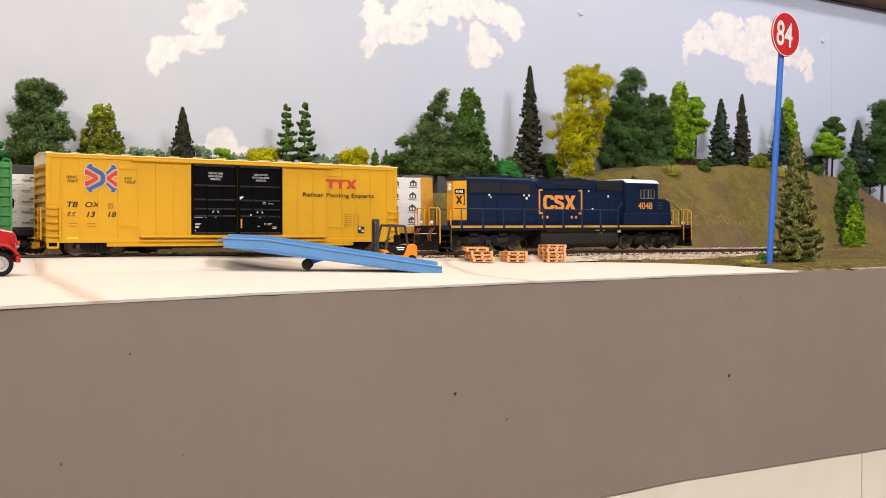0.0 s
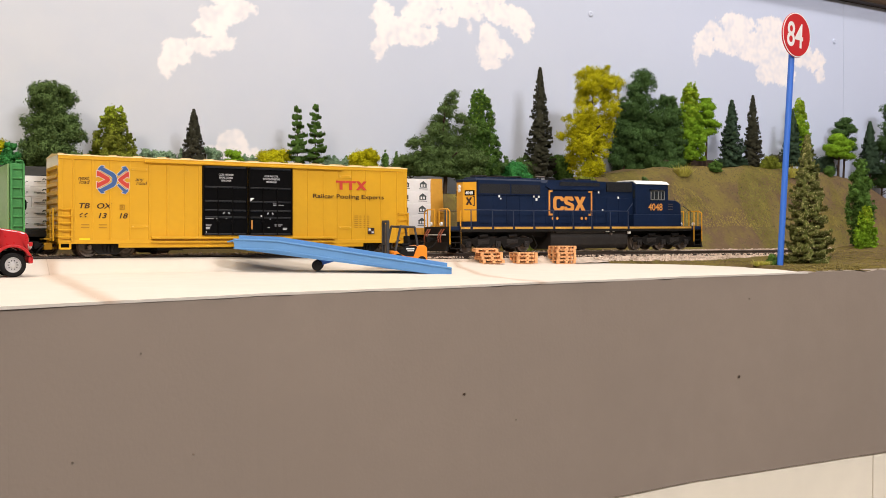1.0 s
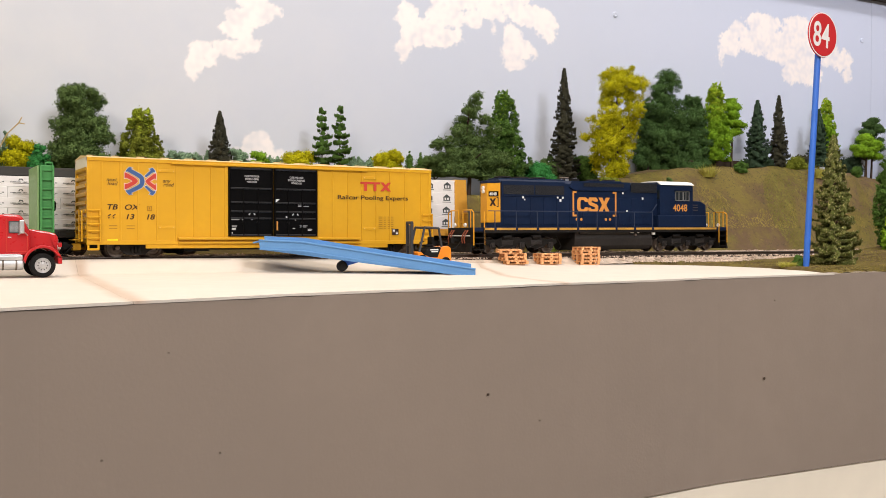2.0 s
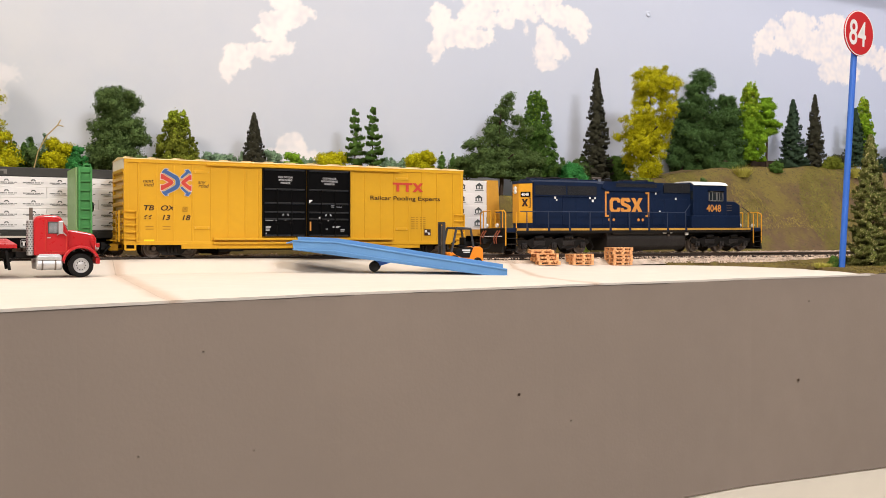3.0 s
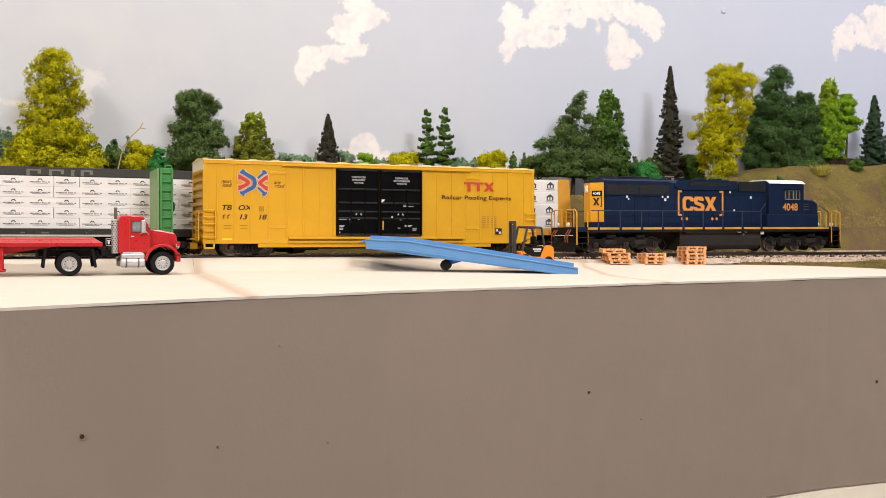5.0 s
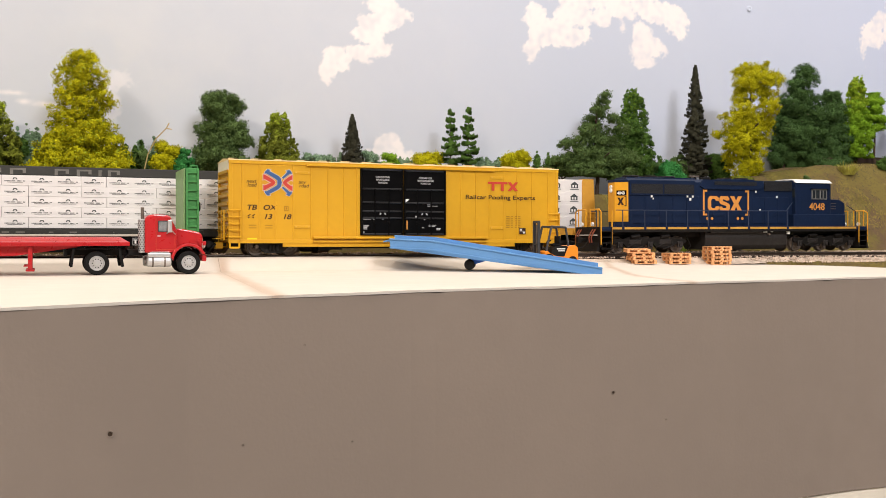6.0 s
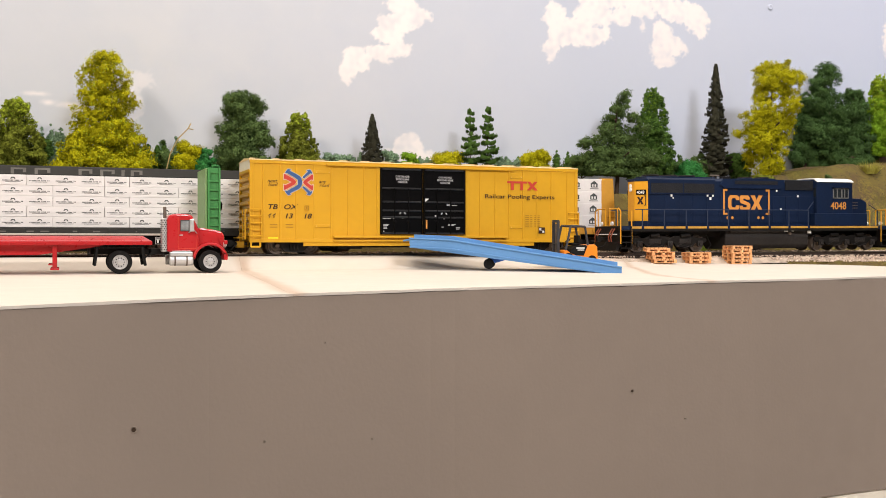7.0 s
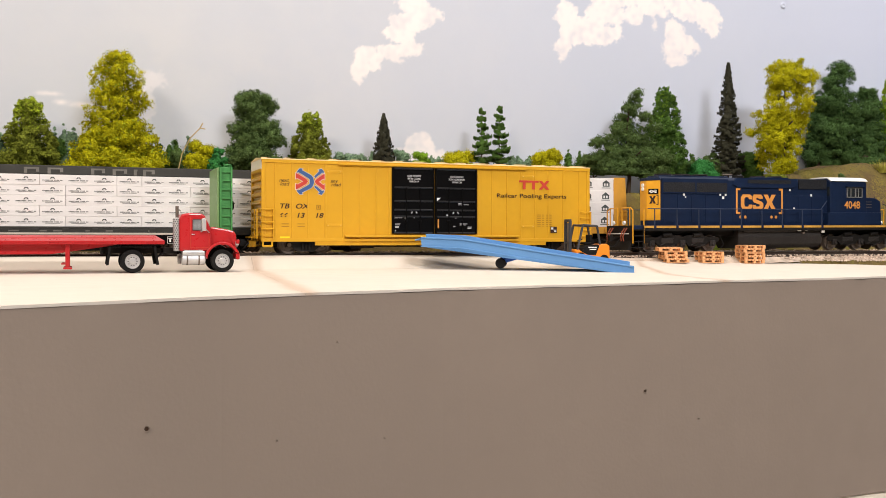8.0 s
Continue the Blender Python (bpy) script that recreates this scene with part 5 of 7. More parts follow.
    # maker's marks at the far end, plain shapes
    shapes = [[(x0, 0.0553), (x0 + w, 0.0553), (x0 + w, 0.0540), (x0, 0.0540)] for x0, w in ((0.1655, 0.0066), (0.1722, 0.0072))]
    shapes += [[(x0, 0.0541), (x0 + 0.0020, 0.0541), (x0 + 0.0020, 0.0496), (x0, 0.0496)] for x0 in (0.1681, 0.1748)]
    shapes += [[(0.1795, 0.0553), (0.1818, 0.0553), (0.1873, 0.0496), (0.1848, 0.0496)], [(0.1873, 0.0553), (0.1850, 0.0553), (0.1795, 0.0496), (0.1818, 0.0496)]]
    for k, pts in enumerate(shapes):
        bm = bmesh.new()
        poly(bm, pts, y - 0.00004 * (k in (2, 3, 5)))
        part("emblem_bar", bm, M["inkred"], car)
    marks("small_print", [(0.0118 + 0.0095 * i, 0.0162 + 0.0095 * i, z, z + 0.0004) for i in range(2) for z in (0.0262, 0.0246)] + [(0.1786 + 0.0065 * j, 0.1812 + 0.0065 * j, 0.0257 + 0.0012 * i, 0.0261 + 0.0012 * i) for i in range(7) for j in range(2)] +
          [(0.1822 + 0.0055 * j, 0.1836 + 0.0055 * j, 0.0257 + 0.0012 * i, 0.0261 + 0.0012 * i) for i in range(7) for j in range(2)] + [(0.1675, 0.1715, 0.0171, 0.0176), (0.0305, 0.039, 0.0161, 0.0166)], M["inkfaint"], car, 0.0002)
    part("outlined_square", blocks((0.0326, 0.0352, y - 0.00008, y, 0.0350, 0.0353), (0.0326, 0.0352, y - 0.00008, y, 0.0374, 0.0377), (0.0326, 0.0329, y - 0.00008, y, 0.0350, 0.0377), (0.0349, 0.0352, y - 0.00008, y, 0.0350, 0.0377), (0.0336, 0.0342, y - 0.00008, y, 0.0358, 0.037)), M["inkfaint"], car)
    plate = part("consolidated_plate", blocks((0.1881, 0.1927, y - 0.0001, y, 0.0216, 0.0256)), M["ink"], car)
    marks("small_print", [(0.1885, 0.1900, 0.0238, 0.0251), (0.1907, 0.1922, 0.0221, 0.0232), (0.1885, 0.1922, 0.02345, 0.0236)], M["inkdoor"], plate, y - 0.0001)
    part("reflector", blocks((0.0108, 0.0165, y - 0.0001, y, 0.0180, 0.0189)), mat("yellow_reflector", (0.85, 0.65, 0.02), 0.35), car)
    return car


boxcar()


def lumber_car(name, x0, x1, label, paint, beam, sill_z, load_top, bulkhead, rise=0.0062):
    """A centre-beam flat: side sill with stake pockets, floor, central beam, bulkheads, trucks."""
    y0, y1 = 0.051, 0.086
    car = thing(name, label, "lumber car")
    part("deck", blocks((x0, x1, y0, y1, sill_z - 0.0012, sill_z), bevel=0.0002), beam, car)
    for y in (y0, y1 - 0.0012):
        part("side_sill", blocks((x0, x1, y, y + 0.0012, sill_z - 0.0048, sill_z - 0.0012), (x0 + 0.03, x1 - 0.03, y, y + 0.0012, sill_z - 0.008, sill_z - 0.0048), bevel=0.0001), beam, car)
    n = int((x1 - x0) / 0.0165)
    for k in range(n):
        x = x0 + 0.008 + k * 0.0165
        part("stake_pocket", blocks((x - 0.0016, x + 0.0016, y0 - 0.0008, y0 + 0.0003, sill_z - 0.0036, sill_z - 0.0008), bevel=0.0002), beam, car)
    part("centre_beam", blocks((x0 + 0.004, x1 - 0.004, 0.0672, 0.0698, sill_z, load_top + rise - 0.0052), (x0 + 0.002, x1 - 0.002, 0.0672 if rise < 0 else 0.0645, 0.0698 if rise < 0 else 0.0725, load_top + rise - 0.0052, load_top + rise), bevel=0.0003), beam, car)
    for x, s in bulkhead:
        out = [(x, sill_z - 0.004), (x, load_top - 0.0012), (x + s * 0.0008, load_top + 0.0004), (x + s * 0.0092, load_top + 0.0004), (x + s * 0.0112, sill_z + 0.002), (x + s * 0.0125, sill_z - 0.004)]
        b = part("bulkhead", prism(out, y0 - 0.0002, y1 + 0.0002), paint, car)
        for k in range(4):
            z = sill_z + 0.001 + k * 0.0034
            part("rung", blocks((min(x + s * 0.0045, x + s * 0.0105), max(x + s * 0.0045, x + s * 0.0105), y0 - 0.0012, y0 - 0.0004, z, z + 0.0007)), paint, b)
    for k, x in enumerate((x0, x1)):
        s = -1 if k == 0 else 1
        part("end_sill", blocks((min(x, x + s * 0.0012), max(x, x + s * 0.0012), y0 + 0.001, y1 - 0.001, sill_z - 0.006, sill_z), bevel=0.0002), paint, car)
        coupler(car, x, 0.0685, 0.0155, s)
    part("centre_sill", blocks((x0 + 0.004, x1 - 0.004, 0.0655, 0.0715, 0.012, sill_z - 0.001)), M["blackgear"], car)
    for cx in (x0 + 0.026, x1 - 0.026):
        freight_truck(car, cx, 0.0685, RAIL)
    return car


car_a = lumber_car("lumber_car", -0.33, 0.0205, "charcoal centre-beam flat car loaded with white-wrapped lumber", M["beam"], M["beam"], 0.0245, 0.0556, ((-0.3175, -1), (0.0085, 1)))
bm = bmesh.new()
for x0, w in ((-0.131, 0.0085), (-0.1178, 0.0088), (-0.093, 0.008), (-0.0805, 0.0085), (-0.068, 0.0022), (-0.0625, 0.007)):
    box(bm, x0, x0 + w, 0.0643, 0.0646, 0.0594, 0.0604)
    box(bm, x0, x0 + 0.0018, 0.0643, 0.0646, 0.0566, 0.0595)
    if w > 0.003:
        box(bm, x0 + w - 0.0018, x0 + w, 0.0643, 0.0646, 0.0577, 0.0595)
part("road_name", bm, M["roadname"], car_a, "grey block shapes of a road name")
marks("small_print", [(-0.139, -0.133, 0.0217, 0.0225), (-0.122, -0.118, 0.0217, 0.0225), (-0.1145, -0.1095, 0.0217, 0.0225), (-0.0965, -0.094, 0.0217, 0.0225), (-0.085, -0.081, 0.0217, 0.0225), (-0.0605, -0.059, 0.0217, 0.0225)], M["roadname"], car_a, 0.0509)
lumber_car("lumber_car", 0.0365, 0.2775, "mustard-yellow centre-beam flat car loaded with white-wrapped lumber", M["mustard"], M["mustard"], 0.0262, 0.0618, ((0.049, -1), (0.2652, 1)), -0.002)


def bundle(length, high, deep, prints, label):
    """One wrapped lumber bundle, its near foot corner at the origin, with printed marks."""
    ob = part("lumber_pack", blocks((0.00008, length - 0.00008, 0, deep, 0.0, high - 0.00005), bevel=0.00018), M["wrap"])
    tagged(ob, label, "lumber bundle", "wrapped lumber on the flat cars")
    bm = bmesh.new()
    for k in range(prints[1]):
        c = length * (k + 0.5) / prints[1]
        if prints[0] == "roof":
            for i in range(17):
                if i not in (9, 14):
                    box(bm, c - 0.0056 + 0.00066 * i, c - 0.00515 + 0.00066 * i, -0.00012, 0, high * 0.40, high * 0.40 + 0.00055)
            box(bm, c - 0.0042, c + 0.0042, -0.00012, 0, high * 0.40 - 0.0006, high * 0.40 - 0.0004)
            poly(bm, [(c - 0.0014, high * 0.58), (c - 0.0009, high * 0.58), (c - 0.0003, high * 0.68), (c + 0.0003, high * 0.68), (c + 0.0009, high * 0.58), (c + 0.0014, high * 0.58), (c + 0.0008, high * 0.76), (c - 0.0008, high * 0.76)], 0, 0.00012)
        else:
            poly(bm, [(c - 0.0028, high * 0.3), (c + 0.0028, high * 0.3), (c + 0.0028, high * 0.58), (c + 0.0033, high * 0.58), (c, high * 0.84), (c - 0.0033, high * 0.58), (c - 0.0028, high * 0.58)], 0, 0.00012)
            box(bm, c - 0.0036, c + 0.0036, -0.00012, 0, high * 0.17, high * 0.22)
    tagged(part("printed_mark", bm, M["print"], ob), kind="stuff")
    if prints[0] != "roof":
        bm = bmesh.new()
        for k in range(prints[1]):
            c = length * (k + 0.5) / prints[1]
            for d in (-0.0013, 0.0009):
                box(bm, c + d - 0.0006, c + d + 0.0007, -0.0002, -0.0001, high * 0.36, high * 0.56)
        tagged(part("printed_gap", bm, M["wrap"], ob), kind="stuff")
    return ob


PITCH = 0.0145
kinds = {n: bundle(PITCH * n, 0.00618, 0.0155, ("roof", n), "white-wrapped lumber bundle with small printed roof marks on a flat car") for n in (3, 2, 1)}
used = set()
for row in range(5):
    x, k = -0.3105, 0
    while x < 0.0083 - PITCH * 0.5:
        left = round((0.0083 - x) / PITCH)
        n = min(left, ((3, 3, 3, 2), (2, 3, 3, 3), (1, 3, 3, 3), (3, 2, 3, 3), (3, 3, 1, 3))[row][k % 4])
        m = pose(x + random.uniform(-0.00006, 0.00006), 0.0512 + random.uniform(0, 0.0003), 0.0246 + row * 0.00618)
        if n in used:
            copy_thing(kinds[n], m)
        else:
            kinds[n].matrix_world = m
            used.add(n)
        x, k = x + PITCH * n, k + 1
big = bundle(0.059, 0.00885, 0.0155, ("house", 4), "white-wrapped lumber bundle with dark printed house marks on a flat car")
big.matrix_world = pose(0.206, 0.0512, 0.0263)
for row in range(4):
    for k in range(3):
        if row or k:
            copy_thing(big, pose(0.206 - 0.0592 * k + (0.0005 * row if k == 0 else 0), 0.0512 + 0.0002 * row, 0.0263 + row * 0.00885))


def bulkhead_flat():
    """An empty bulkhead flat car coupled to the boxcar."""
    W, D = 0.037, 0.0208
    x0, x1 = -0.27, -0.0166
    car = thing("bulkhead_flat_car", "black flat car with a green end bulkhead and ladder", "flat car")
    part("deck", blocks((x0, x1, 0.0005, W - 0.0005, D - 0.0011, D), bevel=0.0002), M["deckedge"], car, "pale worn deck planks")
    for y in (0.001, W - 0.0022):
        part("side_sill", prism([(x0, D - 0.0012), (x1, D - 0.0012), (x1, 0.0165), (x1 - 0.03, 0.0160), (x1 - 0.055, 0.0108), (x0 + 0.055, 0.0108), (x0 + 0.03, 0.0160), (x0, 0.0165)], y, y + 0.0012), M["black"], car)
    marks("reporting_mark", [(-0.0532, -0.0452, 0.0186, 0.0188), (-0.0532, -0.0452, 0.0148, 0.0150), (-0.0532, -0.053, 0.0148, 0.0188), (-0.0454, -0.0452, 0.0148, 0.0188), (-0.0522, -0.0512, 0.0156, 0.0180), (-0.0527, -0.0507, 0.0174, 0.0180), (-0.0500, -0.0490, 0.0156, 0.0180), (-0.0503, -0.0482, 0.0174, 0.0180), (-0.0474, -0.0460, 0.0158, 0.0180)], M["inkwhite"], car, 0.001)
    b = part("bulkhead", blocks((-0.0242, -0.0168, 0.0, W, 0.0165, 0.0588), bevel=0.0003), M["green"], car, "green steel bulkhead")
    # thin added plate: the lit look of the inward face, in paler green
    part("lit_face", blocks((-0.0254, -0.0243, 0.0008, W - 0.001, 0.0209, 0.0586), bevel=0.0003), M["greenlit"], b, "inward face of the green bulkhead, coloured paler as if lit")
    part("stile", blocks((-0.0241, -0.0231, -0.0012, 0.0, 0.0175, 0.0588), (-0.0180, -0.0170, -0.0012, 0.0, 0.0175, 0.0588)), M["green"], b)
    for k in range(8):
        z = 0.0205 + k * 0.0051
        part("ladder_rung", blocks((-0.0232, -0.0178, -0.0012, -0.0003, z - 0.0004, z + 0.0005)), M["green"], b)
    part("brake_wheel", lathe([(0.0026, 0), (0.0028, 0.0005), (0.0024, 0.0008), (0.0006, 0.0006)], 16, "x", at=(-0.0165, 0.004, 0.037)), M["black"], b)
    part("grab_iron", bars(((-0.0212, 0.0004, 0.0588), (-0.0212, 0.0004, 0.0602)), ((-0.0176, 0.0004, 0.0588), (-0.0176, 0.0004, 0.0602)), ((-0.0212, 0.0004, 0.0602), (-0.0176, 0.0004, 0.0602)), r=0.0003), M["green"], b)
    part("end_sill", blocks((x1, x1 + 0.0012, 0.002, W - 0.002, 0.0135, 0.0205), bevel=0.0002), M["black"], car)
    part("centre_sill", blocks((x0, x1 - 0.002, W / 2 - 0.003, W / 2 + 0.003, 0.012, D - 0.001)), M["blackgear"], car)
    coupler(car, x1 + 0.0005, W / 2, 0.0152, 1)
    for cx in (x0 + 0.03, x1 - 0.024):
        freight_truck(car, cx, W / 2, RAIL)


bulkhead_flat()


def locomotive():
    """A six-axle road switcher; local x runs from the rear step to the nose, z from the railhead."""
    loco = thing("locomotive", "dark blue and yellow six-axle model diesel locomotive, weathered", "locomotive", pose(0.2604, 0.002, RAIL + 0.0002, 0, -0.42, 0))
    X0, X1, W, F = -0.0094, 0.2295, 0.035, 0.0182
    part("frame", blocks((X0 + 0.001, X1 - 0.001, 0.0006, W - 0.0006, 0.0155, F), bevel=0.0002), M["navy"], loco)
    part("sill_stripe", blocks((0.0, 0.217, 0.0, 0.0008, 0.0164, F - 0.0003), (0.0, 0.217, W - 0.0008, W, 0.0164, F - 0.0003)), M["sillgold"], loco, "dull gold sill edge")
    part("sill_foot", blocks((0.0, 0.217, 0.0001, 0.0009, 0.0145, 0.0164), (0.0, 0.217, W - 0.0009, W - 0.0001, 0.0145, 0.0164)), M["blackgear"], loco)

    def hood_bm(x0, x1, y0, y1, z0, z1, cut):
        bm = bmesh.new()
        prof = [(y0, z0), (y0, z1 - cut), (y0 + cut * 1.3, z1), (y1 - cut * 1.3, z1), (y1, z1 - cut), (y1, z0)]
        a = [bm.verts.new((x0, y, z)) for y, z in prof]
        b = [bm.verts.new((x1, y, z)) for y, z in prof]
        bm.faces.new(a)
        bm.faces.new(b[::-1])
        for i in range(6):
            bm.faces.new((a[i], b[i], b[(i + 1) % 6], a[(i + 1) % 6]))
        bmesh.ops.recalc_face_normals(bm, faces=bm.faces)
        bmesh.ops.bevel(bm, geom=list(bm.edges), offset=0.0003, segments=2, affect="EDGES", profile=0.5)
        return bm

    H0, H1 = 0.0068, 0.0282
    plan = [(0.0172, H0), (0.0165, H0), (0.0100, H0 + 0.0065), (0.0100, H1 - 0.0065), (0.0165, H1), (0.0172, H1)]

    def upright(outline, z0, z1, bevel):
        """A plan outline drawn up from z0 to z1."""
        bm = bmesh.new()
        low, top = [bm.verts.new((x, y, z0)) for x, y in outline], [bm.verts.new((x, y, z1)) for x, y in outline]
        bm.faces.new(low)
        bm.faces.new(top[::-1])
        for i in range(len(outline)):
            bm.faces.new((low[i], top[i], top[(i + 1) % len(outline)], low[(i + 1) % len(outline)]))
        bmesh.ops.recalc_face_normals(bm, faces=bm.faces)
        bmesh.ops.bevel(bm, geom=list(bm.edges), offset=bevel, segments=2, affect="EDGES", profile=0.5)
        return bm

    part("hood_end", upright(plan, F + 0.0035, 0.0495, 0.0003), M["locoyellow"], loco, "yellow-orange rear hood end with cut corners")
    part("hood_end_foot", upright([(x + 0.0004 * (x < 0.012), y) for x, y in plan], F, F + 0.0036, 0.0002), M["navy"], loco)
    part("hood_end_roof", upright([(x - 0.0004 * (x < 0.017), y) for x, y in plan], 0.0494, 0.0512, 0.0003), M["navy"], loco)
    hood = part("hood", hood_bm(0.0172, 0.1614, H0, H1, F, 0.0523, 0.0022), M["navy"], loco, "dark blue long hood")
    # radiator flares with black grilles
    fl = bmesh.new()
    for s, y in ((-1, H0), (1, H1)):
        prism([(0.0176, 0.0405), (0.0725, 0.0405), (0.0725, 0.0508), (0.0176, 0.0508)], min(y, y + s * 0.0009), max(y, y + s * 0.0009), fl)
    flare = part("radiator_housing", fl, M["navy"], hood)
    for x0, x1 in ((0.0190, 0.0448), (0.0462, 0.0716)):
        for y in (H0 - 0.0011, H1 + 0.0006):
            part("grille", blocks((x0, x1, y, y + 0.0005, 0.0415, 0.0482)), M["screen"], hood)
    for y in (H0 - 0.0014, H1 + 0.0001):
        part("brake_blister", prism([(0.0765, 0.0475), (0.0790, 0.0520), (0.1330, 0.0520), (0.1330, 0.0475), (0.1290, 0.0452), (0.0810, 0.0452)], y, y + 0.0013), M["navy"], hood)
        part("intake_grille", blocks((0.1346, 0.1601, y + 0.0006, y + 0.0012, 0.0446, 0.0518)), M["screen"], hood)
    part("blister_slot", blocks((0.089, 0.127, H0 - 0.0016, H0 - 0.0012, 0.0482, 0.0508)), M["screen"], hood)
    # hood doors along both sides
    for k in range(12):
        x = 0.0192 + k * 0.0116
        for y in (H0 - 0.0003, H1 - 0.0003):
            d = part("hood_door", blocks((x, x + 0.0108, y, y + 0.0006, 0.0205, 0.0398), bevel=0.00012), M["navy"], hood)
            part("latch", blocks((x + 0.0100, x + 0.0104, y - 0.0003, y + 0.0009, 0.027, 0.0278)), M["navy"], d)
    # roof: fans, stack, silencer
    part("roof_walk", blocks((0.018, 0.076, 0.0105, 0.0245, 0.0522, 0.0532), (0.1, 0.13, 0.0115, 0.0235, 0.0522, 0.0531), bevel=0.0003), M["navy"], hood)
    for x in (0.026, 0.041, 0.056):
        part("fan", lathe([(0.006, 0.0531), (0.0064, 0.0538), (0.006, 0.0545), (0.0015, 0.0543)], 20, "z", at=(x, 0.0175, 0)), M["blackgear"], hood)
    for x in (0.107, 0.122):
        part("fan", lathe([(0.005, 0.053), (0.0053, 0.0535), (0.005, 0.0542), (0.0015, 0.054)], 20, "z", at=(x, 0.0175, 0)), M["blackgear"], hood)
    part("exhaust_stack", blocks((0.086, 0.093, 0.0155, 0.0195, 0.0522, 0.0545), bevel=0.0003), M["blackgear"], hood)
    bm = bmesh.new()
    for k in range(3):
        rod(bm, (0.0755 + 0.002 * k, 0.0165, 0.0548), (0.079 + 0.002 * k, 0.0165 - 0.0005 * k, 0.0548), 0.0006)
    rod(bm, (0.0785, 0.0165, 0.0525), (0.0785, 0.0165, 0.0548), 0.0005)
    part("horn", bm, M["steel"], hood)
    # cab and nose
    C0, C1 = 0.1614, 0.1955
    cab = part("cab", hood_bm(C0, C1, 0.0036, 0.0314, F + 0.007, 0.0530, 0.003), M["navy"], loco, "dark blue cab")
    rf = bmesh.new()
    prof = [(0.0030, 0.0507), (0.0062, 0.0529), (0.0120, 0.0538), (0.0230, 0.0538), (0.0288, 0.0529), (0.0320, 0.0507), (0.0314, 0.0505), (0.0282, 0.0524), (0.0175, 0.0531), (0.0068, 0.0524), (0.0036, 0.0505)]
    a, b = [rf.verts.new((C0 + 0.0004, y, z + 0.0002)) for y, z in prof], [rf.verts.new((C1 + 0.0008, y, z + 0.0002)) for y, z in prof]
    for i in range(len(prof)):
        rf.faces.new((a[i], b[i], b[(i + 1) % len(prof)], a[(i + 1) % len(prof)]))
    rf.faces.new(a[::-1])
    rf.faces.new(b)
    bmesh.ops.recalc_face_normals(rf, faces=rf.faces)
    part("cab_roof", rf, M["inkwhite"], cab, "white cab roof")
    part("side_window", blocks((0.1772, 0.1842, 0.0033, 0.004, 0.0385, 0.0455)), M["glass"], cab)
    part("side_window", blocks((0.1848, 0.1906, 0.0033, 0.004, 0.0392, 0.0455)), M["glass"], cab)
    part("window_frame", blocks((0.1766, 0.1772, 0.003, 0.004, 0.0386, 0.0461), (0.1800, 0.1806, 0.003, 0.004, 0.0386, 0.0455), (0.1842, 0.1852, 0.003, 0.004, 0.0386, 0.0461), (0.1872, 0.1878, 0.003, 0.004, 0.0386, 0.0455), (0.1906, 0.1912, 0.003, 0.004, 0.0386, 0.0461), (0.1766, 0.1912, 0.003, 0.004, 0.0455, 0.0461), (0.1766, 0.1912, 0.003, 0.004, 0.0386, 0.0392)), M["chrome"], cab)
    part("window_awning", prism([(0.1755, 0.0466), (0.1925, 0.0466), (0.1925, 0.0472), (0.1755, 0.0472)], 0.0012, 0.0036), M["navy"], cab)
    part("cab_rear_window", blocks((C0 - 0.0003, C0 + 0.0004, 0.0043, 0.0066, 0.040, 0.0465)), M["glass"], cab)
    for y0 in (0.006, 0.0185):
        part("windscreen", blocks((C1 - 0.0003, C1 + 0.0003, y0, y0 + 0.0095, 0.0415, 0.0475)), M["glass"], cab)
    part("cab_base", blocks((0.1575, 0.2075, 0.0012, 0.0338, F, F + 0.0092), bevel=0.0004), M["navy"], loco)
    nose = bmesh.new()
    prof = [(C1, F), (C1, 0.0392), (0.2085, 0.0388), (0.2140, 0.0362), (0.2146, F)]
    prism(prof, 0.0085, 0.0265, nose)
    bmesh.ops.bevel(nose, geom=list(nose.edges), offset=0.0005, segments=2, affect="EDGES", profile=0.5)
    nz = part("nose", nose, M["navy"], loco, "dark blue low nose")
    part("nose_louvre", blocks((0.199, 0.205, 0.0082, 0.0086, 0.0335, 0.0339), (0.199, 0.205, 0.0082, 0.0086, 0.0355, 0.0359), (0.199, 0.205, 0.0082, 0.0086, 0.0315, 0.0319)), M["steel"], nz)
    part("headlight", bars(((0.214, 0.0160, 0.034), (0.2155, 0.0160, 0.034)), ((0.214, 0.0190, 0.034), (0.2155, 0.0190, 0.034)), r=0.0009, seg=12), M["inkwhite"], nz)
    # end plates, steps, pilots
    for x, s in ((X0, 1), (X1, -1)):
        e = part("end_plate", blocks((min(x, x + s * 0.0014), max(x, x + s * 0.0014), 0.0008, W - 0.0008, 0.0042, F), bevel=0.0002), M["blackgear"], loco)
        pl = bmesh.new()
        prism([(x, 0.0012), (x - s * 0.0022, 0.0015), (x, 0.0075), (x + s * 0.001, 0.0075)], 0.002, W - 0.002, pl)
        part("pilot_plow", pl, M["blackgear"], e)
        for yy, t in ((0.0, 1), (W, -1)):
            for z in (0.0028, 0.0068, 0.0108, 0.0148):
                part("step", blocks((min(x + s * 0.0008, x + s * 0.0085), max(x + s * 0.0008, x + s * 0.0085), min(yy, yy + t * 0.006), max(yy, yy + t * 0.006), z, z + 0.0006)), M["blackgear"], e)
